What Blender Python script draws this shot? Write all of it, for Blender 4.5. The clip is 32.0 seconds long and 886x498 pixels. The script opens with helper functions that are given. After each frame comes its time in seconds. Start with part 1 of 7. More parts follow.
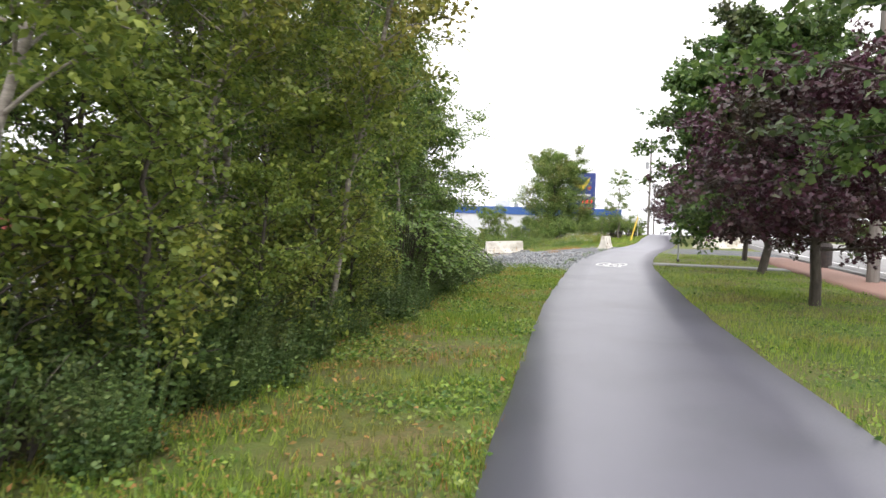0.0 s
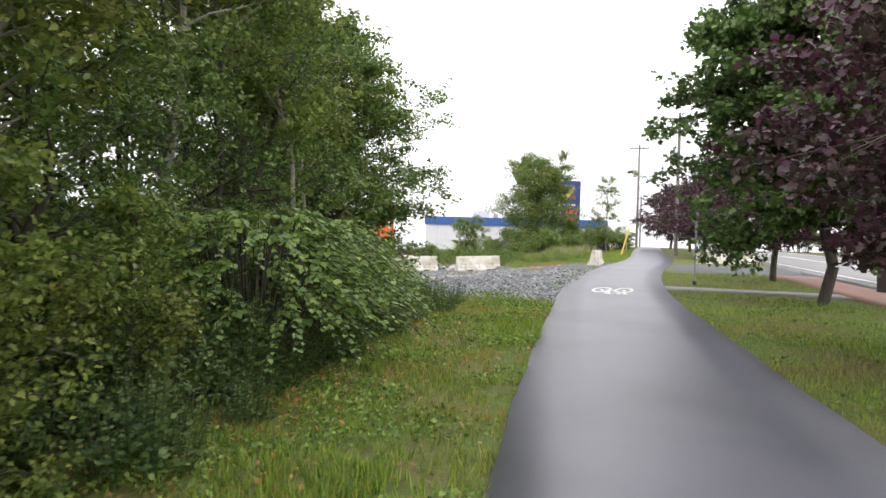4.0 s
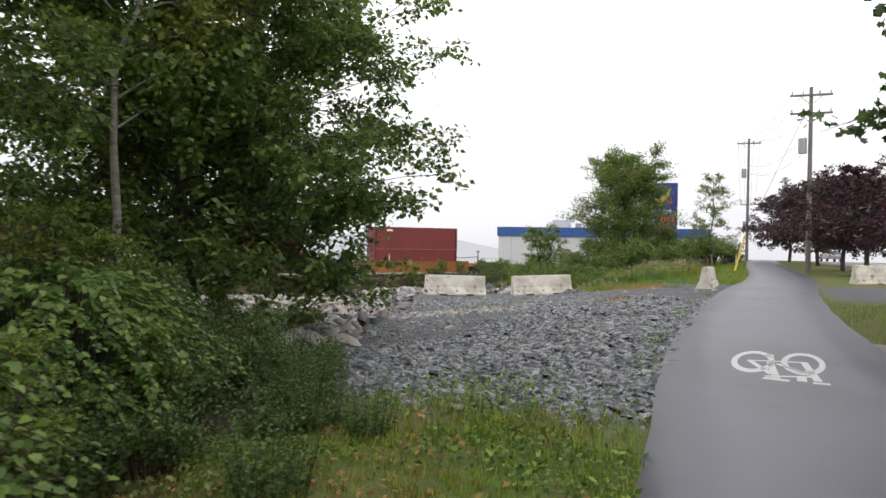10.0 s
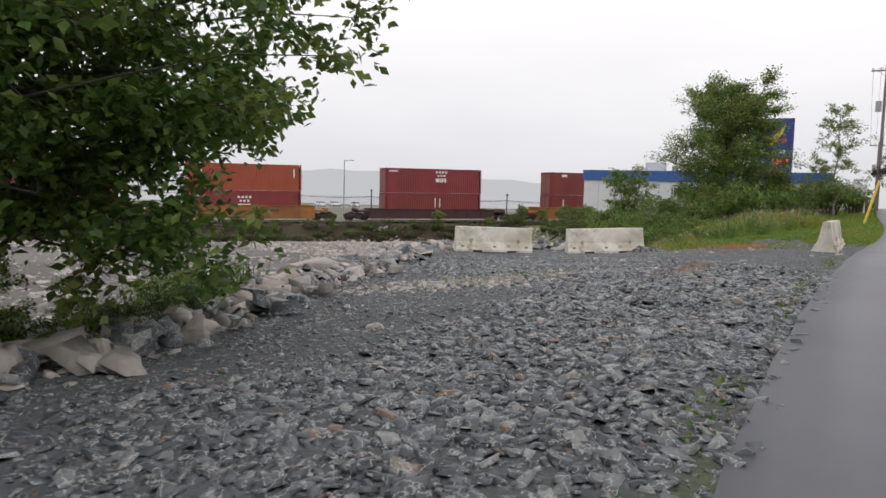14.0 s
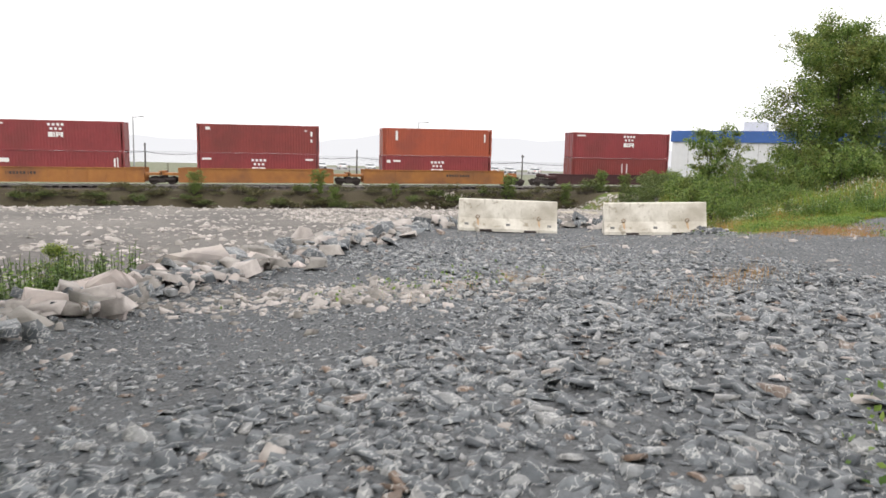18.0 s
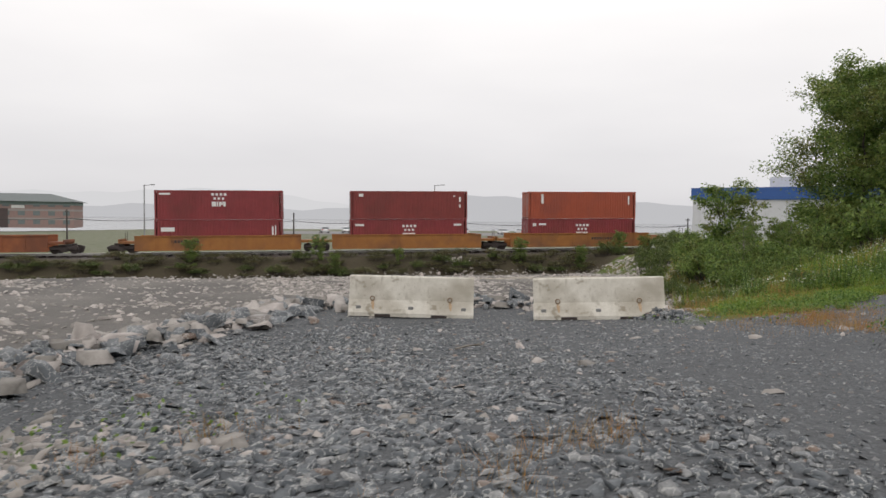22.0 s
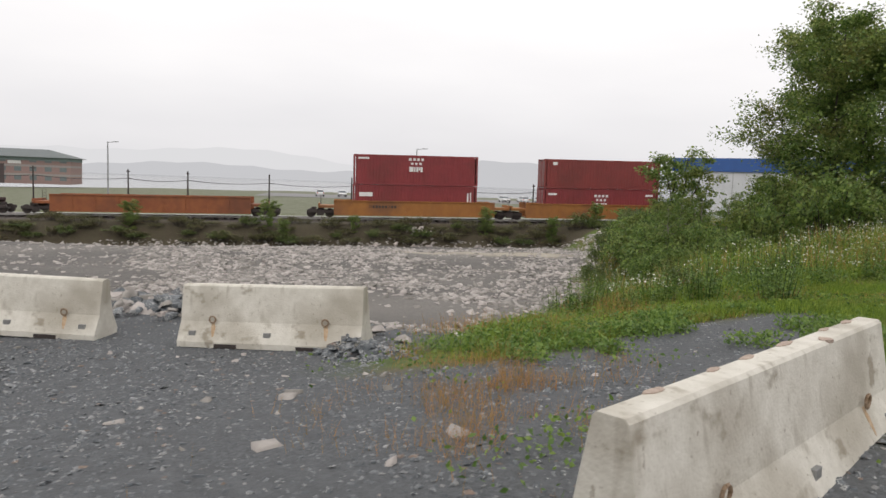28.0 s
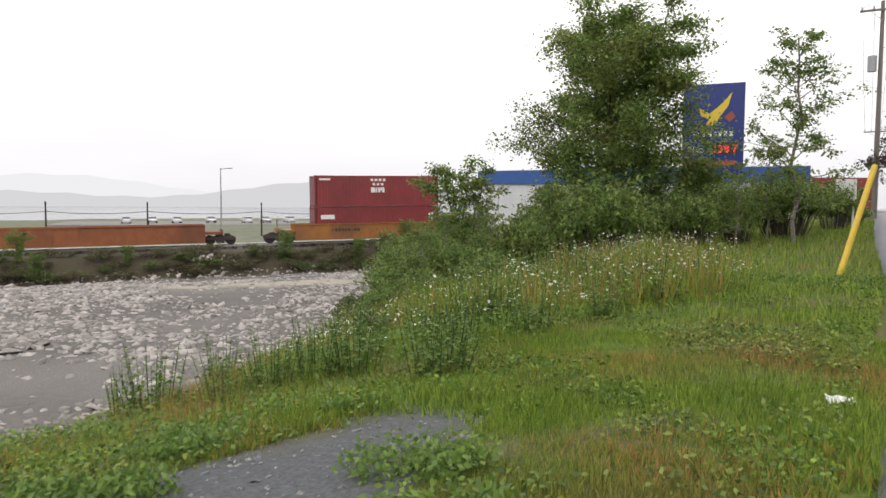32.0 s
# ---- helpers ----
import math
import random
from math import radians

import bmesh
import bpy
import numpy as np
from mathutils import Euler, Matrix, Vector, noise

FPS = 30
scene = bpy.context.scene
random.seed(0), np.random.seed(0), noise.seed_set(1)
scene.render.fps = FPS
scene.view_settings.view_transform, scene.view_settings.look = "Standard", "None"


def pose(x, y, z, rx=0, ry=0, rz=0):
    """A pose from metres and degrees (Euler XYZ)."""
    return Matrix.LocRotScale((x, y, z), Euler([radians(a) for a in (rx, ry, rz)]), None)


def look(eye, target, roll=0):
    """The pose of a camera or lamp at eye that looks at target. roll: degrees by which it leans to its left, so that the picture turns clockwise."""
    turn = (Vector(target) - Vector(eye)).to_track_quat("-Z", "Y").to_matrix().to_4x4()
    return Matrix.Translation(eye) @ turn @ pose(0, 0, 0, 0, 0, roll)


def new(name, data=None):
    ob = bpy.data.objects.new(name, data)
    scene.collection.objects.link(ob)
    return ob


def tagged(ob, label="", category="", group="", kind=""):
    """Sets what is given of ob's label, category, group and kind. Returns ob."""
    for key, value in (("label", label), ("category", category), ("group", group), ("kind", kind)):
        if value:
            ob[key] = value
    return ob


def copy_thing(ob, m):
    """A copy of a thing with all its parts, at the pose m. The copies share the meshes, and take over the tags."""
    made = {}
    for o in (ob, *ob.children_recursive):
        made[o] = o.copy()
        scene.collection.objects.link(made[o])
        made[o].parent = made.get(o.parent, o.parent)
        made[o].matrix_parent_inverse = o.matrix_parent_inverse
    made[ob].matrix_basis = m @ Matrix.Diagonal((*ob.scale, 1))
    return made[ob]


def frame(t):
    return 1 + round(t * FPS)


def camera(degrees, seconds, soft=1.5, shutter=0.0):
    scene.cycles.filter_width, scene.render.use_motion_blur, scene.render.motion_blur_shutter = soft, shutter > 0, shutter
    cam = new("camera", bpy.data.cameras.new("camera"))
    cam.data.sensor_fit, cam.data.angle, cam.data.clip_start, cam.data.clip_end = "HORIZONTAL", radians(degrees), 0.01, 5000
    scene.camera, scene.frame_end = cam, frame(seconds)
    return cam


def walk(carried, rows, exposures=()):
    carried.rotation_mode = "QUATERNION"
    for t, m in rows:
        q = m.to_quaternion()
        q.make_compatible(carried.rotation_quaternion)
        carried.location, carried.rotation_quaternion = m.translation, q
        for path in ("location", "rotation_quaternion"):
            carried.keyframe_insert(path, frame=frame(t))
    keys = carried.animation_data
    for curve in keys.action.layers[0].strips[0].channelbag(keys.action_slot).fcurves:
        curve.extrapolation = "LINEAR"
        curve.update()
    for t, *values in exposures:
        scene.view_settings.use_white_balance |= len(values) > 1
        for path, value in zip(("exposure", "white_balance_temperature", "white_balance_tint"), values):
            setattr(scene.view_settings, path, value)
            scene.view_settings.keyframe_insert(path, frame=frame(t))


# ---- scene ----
cam = camera(64.5, 32.0, shutter=0.3)
METRES, EYE, TILT, LEAN, TURN = 47.0, 1.6, 0.0, 0.0, 20.1
ROWS = [
    (0.0, 0.0, 0.0, 0.0, 0.05, -1.58, -1.85),
    (0.5, 0.0035, 0.0163, 0.0006, -0.93, -1.09, -1.91),
    (1.0, 0.0058, 0.0348, 0.0005, -2.16, -0.48, -1.79),
    (1.5, 0.0087, 0.0525, 0.0008, -2.56, -0.17, -1.44),
    (2.0, 0.0111, 0.0696, 0.0008, -2.37, 0.12, -0.99),
    (2.5, 0.0134, 0.0893, 0.0012, -1.97, 0.26, -0.92),
    (3.0, 0.0163, 0.1082, 0.0012, -2.29, 0.09, -1.22),
    (3.5, 0.0196, 0.1255, 0.0013, -2.03, -0.83, -1.56),
    (5.5, 0.0322, 0.1999, 0.0028, 1.02, 2.1, -1.44),
    (6.0, 0.0346, 0.2175, 0.0029, 1.42, 2.4, -1.51),
    (6.5, 0.0375, 0.2352, 0.0031, 1.8, 2.29, -1.39),
    (7.0, 0.0401, 0.2528, 0.0031, 2.09, 2.49, -1.25),
    (7.5, 0.043, 0.2697, 0.0034, 2.35, 2.39, -1.03),
    (8.0, 0.0464, 0.2878, 0.0032, 2.91, 1.6, -0.89),
    (8.5, 0.05, 0.3057, 0.0033, 3.66, 1.03, -1.09),
    (9.0, 0.0539, 0.3214, 0.0034, 4.68, 1.01, -1.17),
    (9.5, 0.0581, 0.3387, 0.004, 5.48, 0.74, -1.36),
    (10.0, 0.0619, 0.3551, 0.0041, 5.8, 0.36, -1.37),
    (10.5, 0.0657, 0.3714, 0.0043, 6.19, 0.06, -1.36),
    (11.0, 0.0694, 0.3872, 0.0047, 6.61, 0.21, -1.34),
    (11.5, 0.0732, 0.403, 0.0052, 7.08, 0.7, -1.44),
    (12.0, 0.0771, 0.4191, 0.0054, 7.63, 1.17, -1.34),
    (12.5, 0.0807, 0.4346, 0.0057, 8.44, 1.34, -1.35),
    (13.0, 0.085, 0.4504, 0.0062, 9.83, 0.42, -1.34),
    (13.5, 0.089, 0.4654, 0.0063, 11.72, -2.25, -1.52),
    (15.5, 0.1019, 0.5307, 0.0064, 18.49, -8.41, -2.45),
    (16.0, 0.104, 0.5437, 0.0065, 19.14, -10.29, -2.37),
    (16.5, 0.1066, 0.5566, 0.0066, 19.17, -11.17, -2.35),
    (17.0, 0.11, 0.5689, 0.0069, 19.29, -10.86, -2.24),
    (17.5, 0.1141, 0.5815, 0.0073, 20.01, -9.57, -2.15),
    (18.0, 0.1186, 0.5946, 0.0081, 21.42, -7.54, -1.75),
    (18.5, 0.1234, 0.6081, 0.0087, 22.99, -6.12, -1.27),
    (19.0, 0.1269, 0.6215, 0.0091, 24.56, -5.62, -0.99),
    (19.5, 0.1299, 0.6342, 0.0095, 25.86, -5.14, -1.11),
    (20.0, 0.1327, 0.6469, 0.0098, 26.78, -4.53, -1.13),
    (20.5, 0.1358, 0.6592, 0.0103, 26.67, -4.28, -1.46),
    (21.0, 0.1414, 0.6717, 0.0102, 26.15, -3.93, -1.04),
    (21.5, 0.1458, 0.6839, 0.0107, 25.19, -3.53, -0.76),
    (22.0, 0.1506, 0.6959, 0.0111, 24.57, -2.56, -0.78),
    (22.5, 0.1557, 0.709, 0.0112, 24.93, -1.91, -0.85),
    (23.0, 0.1623, 0.7192, 0.0121, 26.6, -2.92, -1.11),
    (23.5, 0.1682, 0.7279, 0.0133, 29.75, -4.29, -1.52),
    (24.0, 0.1743, 0.7363, 0.0145, 34.31, -5.72, -1.29),
    (24.5, 0.1773, 0.7477, 0.0149, 38.45, -6.48, -0.77),
    (25.0, 0.1812, 0.761, 0.0155, 41.84, -6.43, 0.14),
    (25.5, 0.1847, 0.7755, 0.0157, 36.69, -5.77, -0.74),
    (26.0, 0.1895, 0.7895, 0.0159, 28.48, -5.56, -2.08),
    (26.5, 0.1951, 0.8011, 0.0161, 25.83, -5.51, -2.31),
    (28.5, 0.2215, 0.8526, 0.0177, 27.28, -5.37, -1.88),
    (29.0, 0.2252, 0.8656, 0.0179, 31.63, -4.94, -1.7),
    (29.5, 0.2267, 0.8826, 0.0179, 37.04, -5.44, -0.98),
    (30.0, 0.2307, 0.897, 0.019, 41.08, -4.85, 0.95),
    (30.5, 0.2412, 0.9119, 0.0186, 32.99, -6.03, -0.1),
    (31.0, 0.2447, 0.9289, 0.0186, 20.06, -5.35, -1.96),
    (31.5, 0.248, 0.9467, 0.0181, 13.89, -4.21, -1.47),
    (32.0, 0.2504, 0.9625, 0.0176, 13.72, -3.62, -0.33),
]
walk(cam, [(t, pose(0, 0, EYE, TILT, LEAN, TURN) @ pose(METRES * x, METRES * y, METRES * z, 90 + pitch, roll, yaw)) for t, x, y, z, yaw, pitch, roll in ROWS],
     exposures=[(0, 1.18, 6500, 13), (2, 0.92, 6500, 13), (3.5, 0.98, 6500, 13), (6, 0.6, 6500, 13), (9, 0.3, 6500, 13), (11, 0.26, 6500, 13), (13, -0.14, 6500, 13), (16, 0.5, 6650, 12), (18, 0.7, 6650, 12), (19, 0.42, 6650, 12), (21, -0.02, 6650, 12), (22, -0.1, 6650, 12), (23, -0.3, 6650, 12), (24, -0.26, 6650, 12), (25, -0.02, 6650, 12), (26, 0.05, 6650, 12), (28.5, 0.03, 6650, 12), (30, 0, 6650, 12), (31, -0.12, 6650, 12), (32, 0.28, 6650, 12)])

# ---- world and light: a bright overcast morning ----
world = bpy.data.worlds.new("overcast_sky")
scene.world = world
world.use_nodes = True
wn, wl = world.node_tree.nodes, world.node_tree.links
sky = wn.new("ShaderNodeTexSky")
sky.sky_type, sky.sun_disc = "NISHITA", False
sky.sun_elevation, sky.sun_rotation = radians(42), radians(150)
grey = wn.new("ShaderNodeHueSaturation")
grey.inputs["Saturation"].default_value = 0.15
grey.inputs["Value"].default_value = 0.12
wl.new(sky.outputs[0], grey.inputs["Color"])
coord = wn.new("ShaderNodeTexCoord")
split = wn.new("ShaderNodeSeparateXYZ")
wl.new(coord.outputs["Generated"], split.inputs[0])
cloud_noise = wn.new("ShaderNodeTexNoise")
cloud_noise.inputs["Scale"].default_value = 2.2
cloud_noise.inputs["Detail"].default_value = 4
cloud_map = wn.new("ShaderNodeMapping")
cloud_map.inputs["Scale"].default_value = (1, 1, 4)
wl.new(coord.outputs["Generated"], cloud_map.inputs[0])
wl.new(cloud_map.outputs[0], cloud_noise.inputs["Vector"])
ramp = wn.new("ShaderNodeValToRGB")
ramp.color_ramp.elements[0].position, ramp.color_ramp.elements[0].color = 0.0, (0.72, 0.73, 0.76, 1)
ramp.color_ramp.elements[1].position, ramp.color_ramp.elements[1].color = 0.3, (1.16, 1.16, 1.16, 1)
over = ramp.color_ramp.elements.new(0.7)
over.color = (1.08, 1.08, 1.08, 1)
add_c = wn.new("ShaderNodeMath")
add_c.operation = "MULTIPLY_ADD"
add_c.inputs[1].default_value, add_c.inputs[2].default_value = 0.16, -0.08
wl.new(cloud_noise.outputs[0], add_c.inputs[0])
add_z = wn.new("ShaderNodeMath")
add_z.operation = "ADD"
wl.new(split.outputs[2], add_z.inputs[0])
wl.new(add_c.outputs[0], add_z.inputs[1])
wl.new(add_z.outputs[0], ramp.inputs[0])
mixs = wn.new("ShaderNodeMixRGB")
mixs.inputs[0].default_value = 0.9
wl.new(grey.outputs[0], mixs.inputs[1])
wl.new(ramp.outputs[0], mixs.inputs[2])
wl.new(mixs.outputs[0], wn["Background"].inputs[0])
wn["Background"].inputs[1].default_value = 1.0

sun_data = bpy.data.lights.new("sun", "SUN")
sun_data.energy, sun_data.angle, sun_data.color = 0.6, radians(40), (1.0, 0.97, 0.92)
sun = new("sun", sun_data)
sun.matrix_world = look((20, -30, 60), (0, 25, 0))

# ---- materials ----


def mat(name, a, b=None, scale=6.0, rough=0.7, metal=0.0, bump=0.0, bump_scale=None, detail=6, c=None, big=0.6, island=0.0,
        obj_random=0.0, translucent=0.0, spec=0.5, stretch=(1, 1, 1), rough_var=0.0):
    """A noise-varied surface: a to b over the fine grain, c in larger patches."""
    m = bpy.data.materials.new(name)
    m.use_nodes = True
    n, l = m.node_tree.nodes, m.node_tree.links
    p = n["Principled BSDF"]
    p.inputs["Roughness"].default_value, p.inputs["Metallic"].default_value = rough, metal
    p.inputs["Specular IOR Level"].default_value = spec
    b = b or tuple(x * 0.75 for x in a)
    tc = n.new("ShaderNodeTexCoord")
    mp = n.new("ShaderNodeMapping")
    mp.inputs["Scale"].default_value = stretch
    l.new(tc.outputs["Object"], mp.inputs[0])
    t1 = n.new("ShaderNodeTexNoise")
    t1.inputs["Scale"].default_value, t1.inputs["Detail"].default_value = scale, detail
    t1.inputs["Roughness"].default_value = 0.65
    l.new(mp.outputs[0], t1.inputs["Vector"])
    r1 = n.new("ShaderNodeValToRGB")
    r1.color_ramp.elements[0].position, r1.color_ramp.elements[1].position = 0.35, 0.65
    r1.color_ramp.elements[0].color, r1.color_ramp.elements[1].color = (*a, 1), (*b, 1)
    l.new(t1.outputs[0], r1.inputs[0])
    out = r1.outputs[0]
    if c:
        t2 = n.new("ShaderNodeTexNoise")
        t2.inputs["Scale"].default_value, t2.inputs["Detail"].default_value = big, 5
        l.new(mp.outputs[0], t2.inputs["Vector"])
        r2 = n.new("ShaderNodeValToRGB")
        r2.color_ramp.elements[0].position, r2.color_ramp.elements[1].position = 0.48, 0.68
        l.new(t2.outputs[0], r2.inputs[0])
        mx = n.new("ShaderNodeMixRGB")
        l.new(r2.outputs[0], mx.inputs[0])
        l.new(out, mx.inputs[1])
        mx.inputs[2].default_value = (*c, 1)
        out = mx.outputs[0]
    if island or obj_random:
        g = n.new("ShaderNodeNewGeometry") if island else n.new("ShaderNodeObjectInfo")
        hs = n.new("ShaderNodeHueSaturation")
        mr = n.new("ShaderNodeMapRange")
        amount = island or obj_random
        mr.inputs["To Min"].default_value, mr.inputs["To Max"].default_value = 1 - amount, 1 + amount
        l.new(g.outputs["Random Per Island" if island else "Random"], mr.inputs[0])
        l.new(mr.outputs[0], hs.inputs["Value"])
        mr2 = n.new("ShaderNodeMapRange")
        mr2.inputs["To Min"].default_value, mr2.inputs["To Max"].default_value = 0.5 + amount * 0.05, 0.5 - amount * 0.05
        l.new(g.outputs["Random Per Island" if island else "Random"], mr2.inputs[0])
        l.new(mr2.outputs[0], hs.inputs["Hue"])
        l.new(out, hs.inputs["Color"])
        out = hs.outputs[0]
    l.new(out, p.inputs["Base Color"])
    if rough_var:
        rv = n.new("ShaderNodeMapRange")
        rv.inputs["To Min"].default_value, rv.inputs["To Max"].default_value = rough - rough_var, rough + rough_var
        l.new(t1.outputs[0], rv.inputs[0])
        l.new(rv.outputs[0], p.inputs["Roughness"])
    if bump:
        tb = n.new("ShaderNodeTexNoise")
        tb.inputs["Scale"].default_value, tb.inputs["Detail"].default_value = bump_scale or scale * 3, 4
        l.new(mp.outputs[0], tb.inputs["Vector"])
        bp = n.new("ShaderNodeBump")
        bp.inputs["Strength"].default_value, bp.inputs["Distance"].default_value = min(1, bump), 0.02
        l.new(tb.outputs[0], bp.inputs["Height"])
        l.new(bp.outputs[0], p.inputs["Normal"])
    if translucent:
        tr = n.new("ShaderNodeBsdfTranslucent")
        l.new(out, tr.inputs["Color"])
        ms = n.new("ShaderNodeMixShader")
        ms.inputs[0].default_value = translucent
        l.new(p.outputs[0], ms.inputs[1])
        l.new(tr.outputs[0], ms.inputs[2])
        l.new(ms.outputs[0], n["Material Output"].inputs["Surface"])
    return m


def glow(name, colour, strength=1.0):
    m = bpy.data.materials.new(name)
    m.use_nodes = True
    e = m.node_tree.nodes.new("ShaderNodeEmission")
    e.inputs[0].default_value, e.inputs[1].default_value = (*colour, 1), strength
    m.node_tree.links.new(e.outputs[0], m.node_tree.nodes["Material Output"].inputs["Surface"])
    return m


